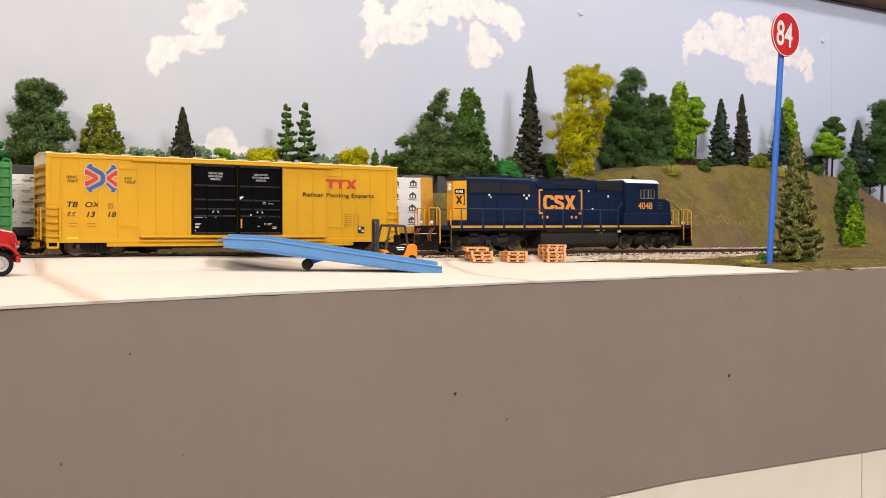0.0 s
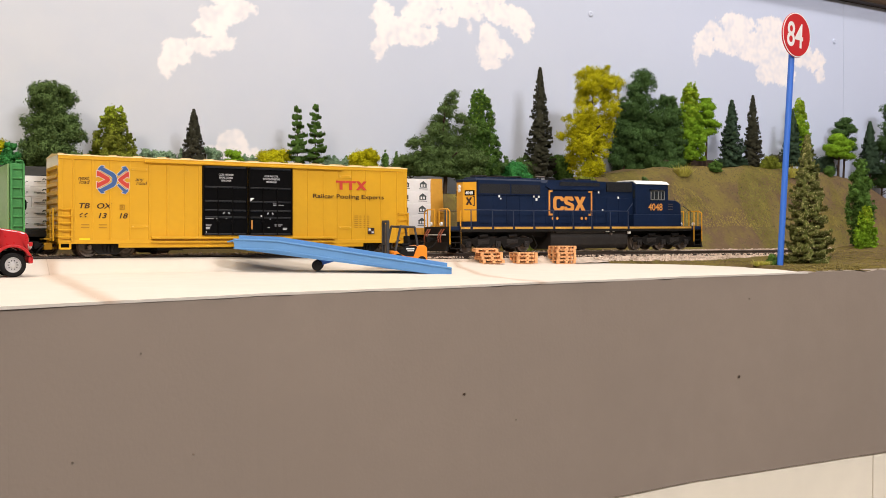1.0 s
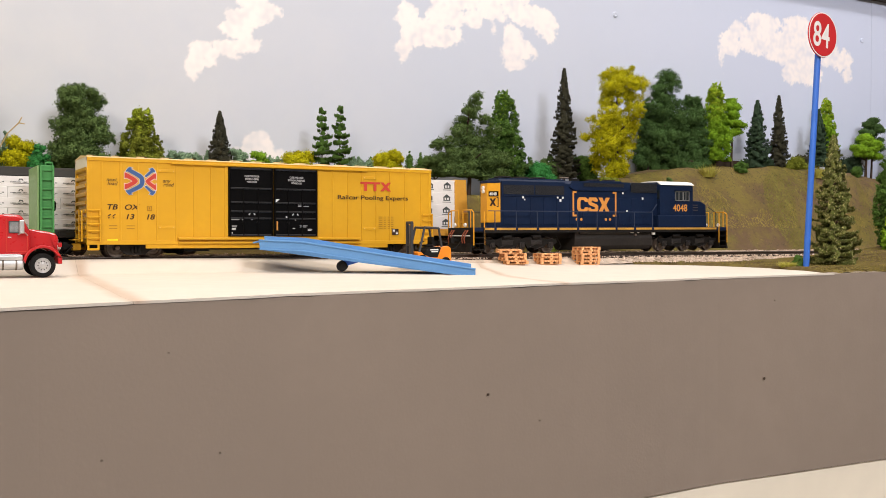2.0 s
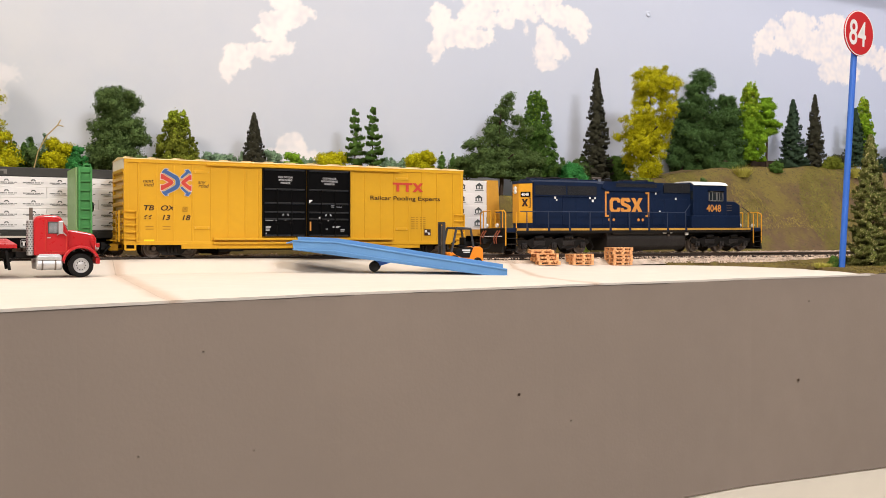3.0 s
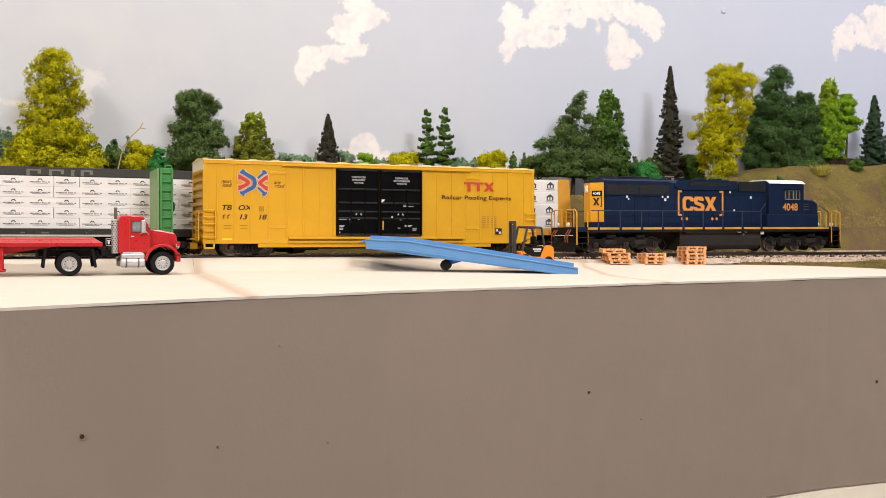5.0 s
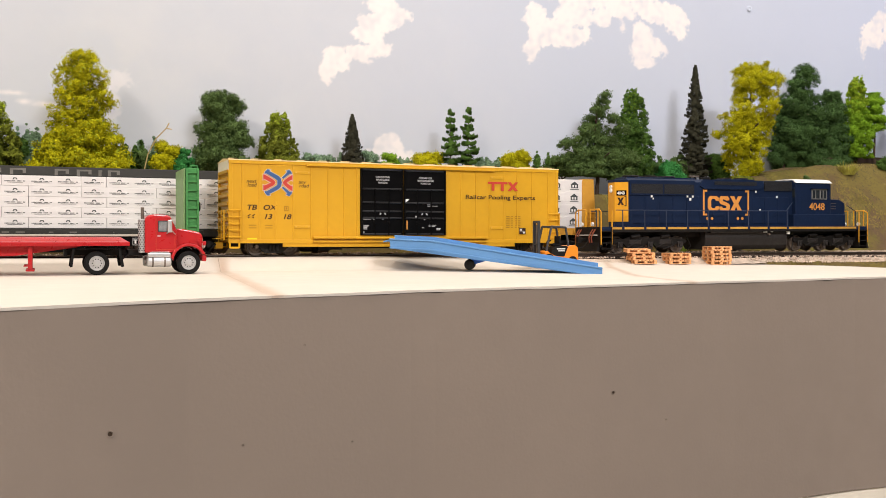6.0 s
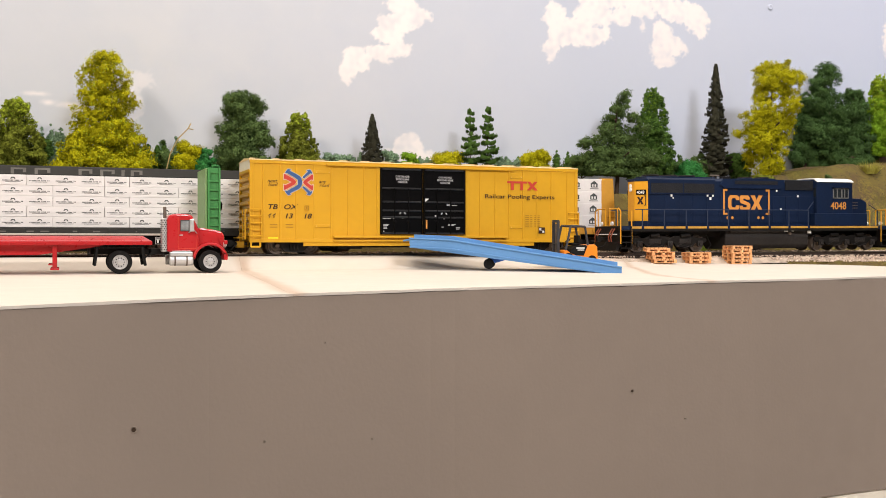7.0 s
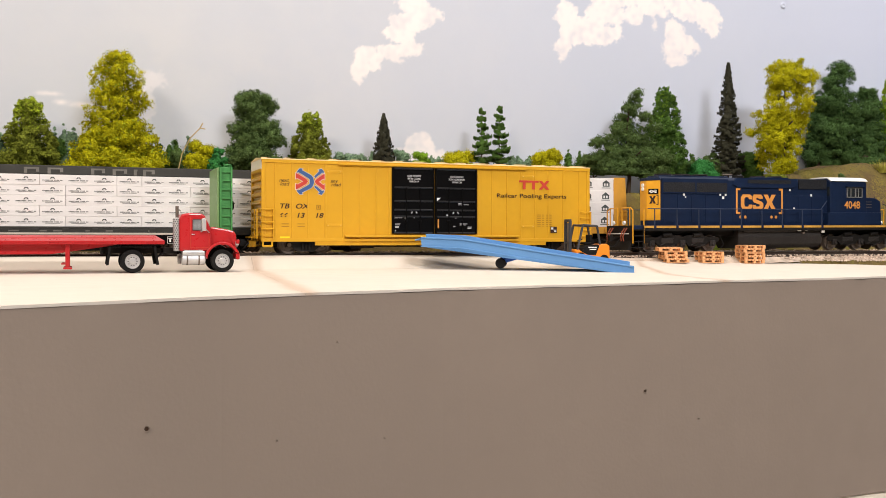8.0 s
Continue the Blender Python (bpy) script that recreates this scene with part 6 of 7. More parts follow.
            part("step_side", blocks((min(x + s * 0.0085, x + s * 0.0093), max(x + s * 0.0085, x + s * 0.0093), min(yy, yy + t * 0.006), max(yy, yy + t * 0.006), 0.0025, F)), M["blackgear"], e)
            part("corner_rail", bars(((x + s * 0.0006, yy + t * 0.0004, 0.006), (x + s * 0.0006, yy + t * 0.0004, 0.0285)), ((x + s * 0.0006, yy + t * 0.0004, 0.0285), (x + s * 0.001, yy + t * 0.004, 0.0305)), ((x + s * 0.0092, yy + t * 0.0004, 0.006), (x + s * 0.0092, yy + t * 0.0004, 0.0292)), r=0.00042), M["locoyellow"], loco, "yellow corner handrail")
        for y0, y1 in ((0.0045, 0.0145), (0.0205, 0.0305)):
            part("end_rail", bars(((x + s * 0.0006, y0, F), (x + s * 0.0006, y0, 0.0302)), ((x + s * 0.0006, y1, F), (x + s * 0.0006, y1, 0.0302)), ((x + s * 0.0006, y0, 0.0302), (x + s * 0.0006, y1, 0.0302)), r=0.00042), M["locoyellow"], loco, "yellow end handrail")
        for y in (0.0105, 0.0245):
            part("ditch_light", lathe([(0.0004, -0.0006), (0.0013, -0.0006), (0.0014, 0.0006), (0.0004, 0.0009)], 12, "x", at=(x - s * 0.0002, y, 0.0200)), M["inkwhite"], loco, "pale ditch light")
        coupler(loco, x, W / 2, 0.0095, -s)
        bm = bmesh.new()
        for k, y in enumerate((0.006, 0.009, 0.0245, 0.0275)):
            pts = [Vector((x - s * 0.0006, y, 0.0165)), Vector((x - s * 0.0022, y + 0.001, 0.0135)), Vector((x - s * 0.003, y + 0.0015, 0.0105)), Vector((x - s * 0.002, y + 0.0022, 0.0075))]
            for p, q in zip(pts, pts[1:]):
                rod(bm, p, q, 0.00045)
        part("brake_hose", bm, M["hose"], loco, "reddish brake hoses")
        part("cut_lever", bars(((x - s * 0.001, 0.003, 0.0125), (x - s * 0.001, 0.032, 0.0125)), r=0.0003), M["inkwhite"], loco)
    # side handrails
    for y in (0.0006, W - 0.0006):
        bm = bmesh.new()
        rod(bm, (0.003, y, 0.0296), (0.150, y, 0.0296), 0.0003)
        rod(bm, (0.150, y, 0.0296), (0.1575, y + (0.002 if y < 0.01 else -0.002), 0.036), 0.0003)
        part("handrail", bm, M["railblue"], loco)
        for k in range(9):
            x = 0.0085 + k * 0.0178
            part("stanchion", bars(((x, y, 0.0165), (x, y, 0.0298)), r=0.00038), M["railblue"], loco)
            part("stanchion_base", blocks((x - 0.0009, x + 0.0009, y - 0.0010, y + 0.0010, 0.0160, F - 0.0001), bevel=0.00015), M["navy"], loco)
        part("handrail", bars(((0.2085, y, 0.034), (0.217, y, 0.0295)), ((0.217, y, 0.0295), (0.217, y, F)), r=0.0003), M["navy"], loco)
    # underframe: tank, reservoirs, sides
    tk = bmesh.new()
    prof = [(0.004, 0.0148), (0.0035, 0.0100), (0.0045, 0.0045), (0.0075, 0.0016), (0.0275, 0.0016), (0.0305, 0.0045), (0.0315, 0.0100), (0.031, 0.0148)]
    a, b = [tk.verts.new((0.0795, y, z)) for y, z in prof], [tk.verts.new((0.1535, y, z)) for y, z in prof]
    for i in range(8):
        tk.faces.new((a[i], b[i], b[(i + 1) % 8], a[(i + 1) % 8]))
    tk.faces.new(a[::-1])
    tk.faces.new(b)
    bmesh.ops.recalc_face_normals(tk, faces=tk.faces)
    bmesh.ops.bevel(tk, geom=list(tk.edges), offset=0.0006, segments=2, affect="EDGES", profile=0.5)
    tank = part("fuel_tank", tk, M["tank"], loco, "dusty black fuel tank")
    for y in (0.0028, 0.0322):
        part("air_reservoir", bars(((0.083, y, 0.0146), (0.129, y, 0.0146)), r=0.0013, seg=14), M["tank"], loco)
    part("filler_cap", bars(((0.136, 0.0022, 0.0125), (0.136, 0.0045, 0.0125)), r=0.0009, seg=12), M["steel"], tank)
    part("small_fitting", blocks((0.1305, 0.1335, 0.0018, 0.003, 0.0138, 0.0150), (0.1375, 0.139, 0.0018, 0.003, 0.014, 0.0150), (0.152, 0.1545, 0.0015, 0.003, 0.0125, 0.0145), bevel=0.0002), M["inkwhite"], loco)
    part("underframe", blocks((0.002, 0.218, 0.01, 0.025, 0.0105, 0.0156)), M["blackgear"], loco)
    for axles in ((0.0082, 0.0329, 0.0576), (0.1654, 0.1901, 0.2148)):
        a0, a2 = axles[0], axles[2]
        tr = part("truck", blocks((a0 - 0.002, a2 + 0.002, 0.009, 0.026, 0.0068, 0.0108), bevel=0.0003), M["blackgear"], loco, "dirty black six-wheel truck")
        for s, y in ((-1, 0.0048), (1, 0.0302)):
            out = [(a0 - 0.006, 0.0078), (a0 - 0.005, 0.0098), (a0 + 0.004, 0.0098), (a0 + 0.008, 0.0112), (axles[1] - 0.004, 0.0112), (axles[1], 0.0100), (axles[1] + 0.004, 0.0112), (a2 - 0.008, 0.0112), (a2 - 0.004, 0.0098), (a2 + 0.005, 0.0098), (a2 + 0.006, 0.0078),
                   (a2 + 0.004, 0.0062), (a2 - 0.0035, 0.0062), (a2 - 0.006, 0.0036), (axles[1] + 0.005, 0.0036), (axles[1] + 0.0035, 0.0062), (axles[1] - 0.0035, 0.0062), (axles[1] - 0.005, 0.0036), (a0 + 0.006, 0.0036), (a0 + 0.0035, 0.0062), (a0 - 0.004, 0.0062)]
            part("side_frame", prism(out, y - 0.0009, y + 0.0009), M["blackgear"], tr)
            for x in axles:
                part("journal_box", blocks((x - 0.0021, x + 0.0021, min(y, y + s * 0.0019), max(y, y + s * 0.0019), 0.0036, 0.0078), bevel=0.0004), M["tank"], tr)
                part("journal_cap", bars(((x, y + s * 0.0016, 0.0057), (x, y + s * 0.0026, 0.0057)), r=0.0013, seg=12), M["tank"], tr)
            for k in range(2):
                m = (axles[k] + axles[k + 1]) / 2
                part("brake_cylinder", bars(((m - 0.004, y + s * 0.0014, 0.0112), (m + 0.003, y + s * 0.0014, 0.0118)), r=0.0013, seg=12), M["blackgear"], tr)
                part("brake_rigging", bars(((m - 0.006, y + s * 0.0013, 0.0042), (m + 0.005, y + s * 0.0013, 0.0092)), ((m - 0.002, y + s * 0.0013, 0.0025), (m + 0.006, y + s * 0.0013, 0.0046)), r=0.0004), M["tank"], tr)
                part("frame_boss", blocks((m - 0.0048, m + 0.0048, min(y, y + s * 0.0014), max(y, y + s * 0.0014), 0.0058, 0.0092), bevel=0.0005), M["tank"], tr)
            part("sand_pipe", bars(((a0 - 0.0055, y + s * 0.001, 0.0115), (a0 - 0.0075, y + s * 0.001, 0.0015)), ((a2 + 0.0055, y + s * 0.001, 0.0115), (a2 + 0.0095, y + s * 0.001, 0.0045)), ((a2 + 0.0095, y + s * 0.001, 0.0045), (a2 + 0.0065, y + s * 0.001, 0.0018)), r=0.00038), M["blackgear"], tr)
        for x in axles:
            for s in (-1, 1):
                part("wheel", wheel_bm(0.0058, at=(x, 0.0175 + s * 0.0095, 0.0058), face=s), M["steel"], tr)
            part("axle", bars(((x, 0.009, 0.0058), (x, 0.026, 0.0058)), r=0.0012, seg=10), M["blackgear"], tr)
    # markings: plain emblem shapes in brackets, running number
    y = H0 - 0.0004
    for x0, s in ((0.0796, 1), (0.1206, -1)):
        bm = bmesh.new()
        box(bm, min(x0, x0 + s * 0.0014), max(x0, x0 + s * 0.0014), y - 0.0001, y, 0.0262, 0.0447)
        for z in (0.0262, 0.0433):
            box(bm, min(x0, x0 + s * 0.0036), max(x0, x0 + s * 0.0036), y - 0.00015, y, z, z + 0.0014)
        part("emblem_bracket", bm, M["inkorange"], loco)
    bm = bmesh.new()
    ring = [(0.35, 1), (1.6, 1), (2, 0.75), (2, 0.35), (1.45, 0.35), (1.3, 0.62), (0.8, 0.62), (0.6, 0.4), (0.6, -0.4), (0.8, -0.62), (1.3, -0.62), (1.45, -0.35), (2, -0.35), (2, -0.75), (1.6, -1), (0.35, -1), (0, -0.6), (0, 0.6)]
    zig = [(0.2, 1), (1.5, 1), (1.8, 0.7), (1.8, 0.45), (1.3, 0.4), (0.7, 0.6), (0.6, 0.35), (1.6, 0.05), (1.9, -0.2), (1.9, -0.7), (1.6, -1), (0.2, -1), (0, -0.7), (0, -0.4), (0.5, -0.4), (0.6, -0.6), (1.2, -0.6), (1.3, -0.35), (0.2, -0.05), (0, 0.2), (0, 0.75)]
    cross = [(0, 1), (0.75, 1), (1.1, 0.4), (1.45, 1), (2.2, 1), (1.5, 0), (2.2, -1), (1.45, -1), (1.1, -0.4), (0.75, -1), (0, -1), (0.7, 0)]
    for x0, out in ((0.0838, ring), (0.0940, zig), (0.1035, cross)):
        poly(bm, [(x0 + a * 0.0049, 0.0349 + b * 0.0054) for a, b in out], y)
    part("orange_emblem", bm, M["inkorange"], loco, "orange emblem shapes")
    bm = bmesh.new()
    for x in (0.0835, 0.0875, 0.1105, 0.1145):
        lathe([(0.0011, 0), (0.0011, -0.0001)], 14, "y", bm, (x, y, 0.0241))
    part("round_decal", bm, M["inkorange"], loco)
    letters("running_number", "4048", 0.0076, 0.1744, 0.0034, 0.0306, M["inkorange"], loco, stretch=0.98)
    # number boards and dark emblem on the cut corners
    for corner in (pose(0.0100, H0 + 0.0065, 0, 0, 0, -45), pose(0.0165, H1, 0, 0, 0, -135)):
        nb = part("number_board", blocks((0.0014, 0.0084, -0.0005, 0.0001, 0.0400, 0.0436), bevel=0.0001), M["black"], loco)
        letters("board_number", "4048", 0.0031, 0.0019, -0.00055, 0.0407, M["inkwhite"], nb, stretch=0.86)
        bm = bmesh.new()
        poly(bm, [(0.0020 + a * 0.0021, 0.0360 + b * 0.0026) for a, b in cross], -0.0001)
        box(bm, 0.0078, 0.0084, -0.0002, 0, 0.0325, 0.0395)
        box(bm, 0.0070, 0.0084, -0.0002, 0, 0.0325, 0.0331)
        box(bm, 0.0070, 0.0084, -0.0002, 0, 0.0389, 0.0395)
        rear = part("rear_emblem", bm, M["ink"], loco)
        for ob in (nb, rear):
            ob.matrix_local = corner
    for z in (0.0437, 0.0462):
        part("headlight", lathe([(0.0004, -0.0009), (0.0013, -0.0009), (0.0015, 0.0002), (0.0006, 0.0004)], 14, "x", at=(0.0100, 0.0175, z)), M["inkwhite"], loco, "pale rear headlight")
    for x, z, w in ((0.0352, 0.0388, 0.0015), (0.0368, 0.0374, 0.001), (0.0655, 0.0391, 0.0014), (0.0700, 0.0390, 0.0015), (0.0678, 0.0368, 0.0017), (0.1262, 0.0431, 0.0013), (0.1300, 0.0295, 0.0014), (0.1455, 0.0393, 0.0015)):
        part("safety_sticker", blocks((x, x + w, y - 0.0001, y, z, z + w * 1.1)), M["inkwhite"], loco)
    return loco


locomotive()


# ---- on the deck ----
def road_wheel(parent, x, y, r, width, rim, side=-1, name="wheel"):
    """A tyre with a spoked rim that looks along side * y."""
    s = side
    t = part(name, lathe([(r * 0.6, s * width * 0.5), (r * 0.9, s * width * 0.5), (r, s * width * 0.34), (r, -s * width * 0.34), (r * 0.9, -s * width * 0.5), (r * 0.6, -s * width * 0.5)], 32, "y", at=(x, y, r), ring_only=True), M["tyre"], parent)
    part("rim", lathe([(r * 0.12, s * width * 0.5), (r * 0.22, s * width * 0.48), (r * 0.3, s * width * 0.38), (r * 0.5, s * width * 0.36), (r * 0.57, s * width * 0.54), (r * 0.62, s * width * 0.54), (r * 0.64, s * width * 0.4)], 28, "y", at=(x, y, r)), rim, t, "bright silver rim")
    bm = bmesh.new()
    for k in range(10):
        a = 2 * math.pi * k / 10
        c = Vector((x + math.cos(a) * r * 0.36, y + s * width * 0.4, r + math.sin(a) * r * 0.36))
        rod(bm, c, c + Vector((0, s * width * 0.06, 0)), r * 0.05, 8)
    part("wheel_nut", bm, M["grey"], t)
    return t


def tractor():
    y0, y1 = -0.0505, -0.0225
    tr = thing("truck_tractor", "red two-axle model truck tractor with chrome stack on the white deck", "truck")
    # cab shell with raked windscreen
    cabo = bmesh.new()
    prism([(-0.0514, 0.0112), (-0.0514, 0.0285), (-0.0500, 0.0304), (-0.0470, 0.0311), (-0.0405, 0.0309), (-0.0385, 0.0300), (-0.0352, 0.0225), (-0.0352, 0.0112)], y0 + 0.0012, y1 - 0.0012, cabo)
    bmesh.ops.bevel(cabo, geom=list(cabo.edges), offset=0.0009, segments=3, affect="EDGES", profile=0.5)
    cab = part("cab", cabo, M["red"], tr, "glossy red cab")
    win = bmesh.new()
    prism([(-0.0445, 0.0222), (-0.0445, 0.0275), (-0.0397, 0.0275), (-0.0377, 0.0222)], y0 + 0.0009, y0 + 0.0014, win)
    part("side_window", win, M["litglass"], cab)
    part("window_frame", bars(((-0.0446, y0 + 0.0009, 0.0221), (-0.0446, y0 + 0.0009, 0.0276)), ((-0.0446, y0 + 0.0009, 0.0276), (-0.0397, y0 + 0.0009, 0.0276)), ((-0.0446, y0 + 0.0009, 0.0221), (-0.0377, y0 + 0.0009, 0.0221)), r=0.00022), M["grey"], cab)
    ws = bmesh.new()
    a = [ws.verts.new(p) for p in ((-0.0389, y0 + 0.0035, 0.0292), (-0.0389, y1 - 0.0035, 0.0292), (-0.0357, y1 - 0.003, 0.0228), (-0.0357, y0 + 0.003, 0.0228))]
    b = [ws.verts.new(p.co + Vector((0.0006, 0, 0.0003))) for p in a]
    ws.faces.new(a), ws.faces.new(b[::-1])
    for i in range(4):
        ws.faces.new((a[i], a[(i + 1) % 4], b[(i + 1) % 4], b[i]))
    bmesh.ops.recalc_face_normals(ws, faces=ws.faces)
    part("windscreen", ws, M["glass"], cab)
    part("door_seam", bars(((-0.0458, y0 + 0.0011, 0.0128), (-0.0458, y0 + 0.0011, 0.0292)), ((-0.0363, y0 + 0.0011, 0.0128), (-0.0363, y0 + 0.0011, 0.0215)), ((-0.0458, y0 + 0.0011, 0.0128), (-0.0363, y0 + 0.0011, 0.0128)), r=0.00016), M["inkred"], cab)
    part("door_handle", blocks((-0.0452, -0.0436, y0 + 0.0006, y0 + 0.0014, 0.0196, 0.0201), bevel=0.0001), M["chrome"], cab)
    # bonnet with flared wheel arches
    hood = bmesh.new()
    prism([(-0.0356, 0.0135), (-0.0356, 0.0236), (-0.0340, 0.0239), (-0.0262, 0.0226), (-0.0230, 0.0217), (-0.0217, 0.0198), (-0.0216, 0.0105), (-0.0226, 0.0095), (-0.0230, 0.0120), (-0.0245, 0.0140), (-0.0270, 0.0152), (-0.0318, 0.0152), (-0.0345, 0.0138)], y0 + 0.004, y1 - 0.004, hood)
    bmesh.ops.bevel(hood, geom=list(hood.edges), offset=0.0008, segments=3, affect="EDGES", profile=0.5)
    bonnet = part("bonnet", hood, M["red"], tr, "red sloping bonnet")
    for y, s in ((y0, 1), (y1, -1)):
        arch = bmesh.new()
        pts_o = [(-0.0294 + 0.0094 * math.cos(a), 0.0064 + 0.0096 * math.sin(a)) for a in [radians(d) for d in range(20, 176, 12)]]
        pts_i = [(-0.0294 + 0.0079 * math.cos(a), 0.0064 + 0.0082 * math.sin(a)) for a in [radians(d) for d in range(175, 19, -12)]]
        prism(pts_o + pts_i, min(y, y + s * 0.0055), max(y, y + s * 0.0055), arch)
        bmesh.ops.bevel(arch, geom=[e for e in arch.edges if abs(e.verts[0].co.y - e.verts[1].co.y) < 1e-6], offset=0.0004, segments=2, affect="EDGES", profile=0.5)
        part("wheel_arch", arch, M["red"], bonnet)
        part("headlamp", lathe([(0.0003, 0), (0.0013, 0.0), (0.0014, 0.0012), (0.0005, 0.0018)], 12, "x", at=(-0.0222, y + s * 0.0045, 0.0148)), M["chrome"], bonnet)
        part("indicator", blocks((-0.0222, -0.0205, min(y + s * 0.0005, y + s * 0.0025), max(y + s * 0.0005, y + s * 0.0025), 0.0150, 0.0172), bevel=0.0003), M["red"], bonnet)
    part("grille", blocks((-0.0222, -0.0212, y0 + 0.007, y1 - 0.007, 0.0112, 0.0190), bevel=0.0003), M["chrome"], bonnet)
    part("bumper", blocks((-0.0224, -0.0202, y0 + 0.001, y1 - 0.001, 0.0066, 0.0100), bevel=0.0006), M["red"], tr, "red front bumper")
    # chassis
    for y in (-0.0410, -0.0335):
        part("chassis_rail", blocks((-0.0900, -0.0230, y, y + 0.0014, 0.0098, 0.0128), bevel=0.0001), M["blackgear"], tr)
    part("fifth_wheel", blocks((-0.0800, -0.0690, -0.0430, -0.0300, 0.0128, 0.0143), bevel=0.0004), M["blackgear"], tr)
    for x, ya, yb in ((-0.0900, -0.0460, -0.0270), (-0.0600, -0.0410, -0.0320), (-0.0520, -0.0410, -0.0320)):
        part("cross_member", blocks((x, x + 0.0012, ya, yb, 0.0095, 0.0128), bevel=0.0001), M["blackgear"], tr)
    for y in (-0.0478,):
        st = part("exhaust_shield", lathe([(0.0014, 0.0112), (0.0017, 0.0116), (0.0017, 0.0282), (0.0012, 0.0286)], 16, "z", at=(-0.0528, y, 0)), M["chrome"], tr, "chrome perforated exhaust shield")
        part("exhaust_pipe", bars(((-0.0524, y, 0.0282), (-0.0524, y, 0.0346)), r=0.00085, seg=12), M["steel"], st)
        bm = bmesh.new()
        for k in range(15):
            for j in range(8):
                a = 2 * math.pi * (j + 0.5 * (k % 2)) / 8
                c = Vector((-0.0528 + 0.0017 * math.cos(a), y + 0.0017 * math.sin(a), 0.0124 + k * 0.00108))
                rod(bm, c - Vector((math.cos(a), math.sin(a), 0)) * 0.0001, c + Vector((math.cos(a), math.sin(a), 0)) * 0.00006, 0.00032, 6)
        part("shield_hole", bm, M["grey"], st)
    for y in (y0 + 0.0032, y1 - 0.0032):
        tk = part("fuel_tank", lathe([(0.0003, -0.0503), (0.0026, -0.0501), (0.0029, -0.0496), (0.0029, -0.0387), (0.0026, -0.0382), (0.0003, -0.038)], 22, "x", at=(0, y, 0.0068)), M["chrome"], tr, "polished metal fuel tank")
        part("tank_strap", lathe([(0.00295, -0.0478), (0.00305, -0.0478), (0.00305, -0.047), (0.00295, -0.047)], 22, "x", at=(0, y, 0.0068)), M["steel"], tk)
        part("tank_strap", lathe([(0.00295, -0.0418), (0.00305, -0.0418), (0.00305, -0.041), (0.00295, -0.041)], 22, "x", at=(0, y, 0.0068)), M["steel"], tk)
        part("tank_box", blocks((-0.0500, -0.0384, y - 0.0030, y + 0.0030, 0.0088, 0.0112), bevel=0.0006), M["chrome"], tk)
        part("tank_step", blocks((-0.049, -0.0395, y - 0.0033, y + 0.0034, 0.0113, 0.0117), bevel=0.0001), M["chrome"], tk)
    for y, s in ((y0, -1), (y1, 1)):
        mr = part("mirror", blocks((-0.0402, -0.0380, min(y, y + s * 0.0020), max(y, y + s * 0.0020), 0.0217, 0.0282), bevel=0.0004), M["chrome"], tr, "chrome wing mirror")
        part("mirror_arm", bars(((-0.0384, y + s * 0.0014, 0.0228), (-0.0405, y - s * 0.0012, 0.0212)), ((-0.0384, y + s * 0.0014, 0.0228), (-0.0362, y - s * 0.0012, 0.0208)), ((-0.0384, y + s * 0.0014, 0.0275), (-0.0384, y - s * 0.0012, 0.0284)), r=0.0003), M["chrome"], mr)
    for y, s in ((y0 + 0.0022, -1), (y1 - 0.0022, 1)):
        road_wheel(tr, -0.0294, y, 0.0060, 0.0032, M["chrome"], s)
        road_wheel(tr, -0.0747, y - 0.0004 * s * -1, 0.0060, 0.0032, M["chrome"], s)
        road_wheel(tr, -0.0747, y - s * 0.0038, 0.0060, 0.0032, M["chrome"], s)
    part("axle", bars(((-0.0294, y0 + 0.003, 0.006), (-0.0294, y1 - 0.003, 0.006)), ((-0.0747, y0 + 0.003, 0.006), (-0.0747, y1 - 0.003, 0.006)), r=0.0009, seg=10), M["blackgear"], tr)
    for y in (y0 + 0.001, y1 - 0.0058):
        for x, lean in ((-0.0862, -0.0012), (-0.0643, 0.0016)):
            flap = bmesh.new()
            prism([(x, 0.0135), (x + 0.0012, 0.0137), (x + 0.0012 + lean, 0.0042), (x + lean, 0.0040)], y, y + 0.0048, flap)
            part("mud_flap", flap, M["tyre"], tr)
    part("mud_flap_bracket", blocks((-0.0870, -0.0630, y0 + 0.002, y0 + 0.003, 0.0130, 0.0136)), M["blackgear"], tr)
    part("strut", bars(((-0.0635, y0 + 0.008, 0.0070), (-0.0585, y0 + 0.009, 0.0105)), r=0.0005), M["blackgear"], tr)
    return tr


tractor()


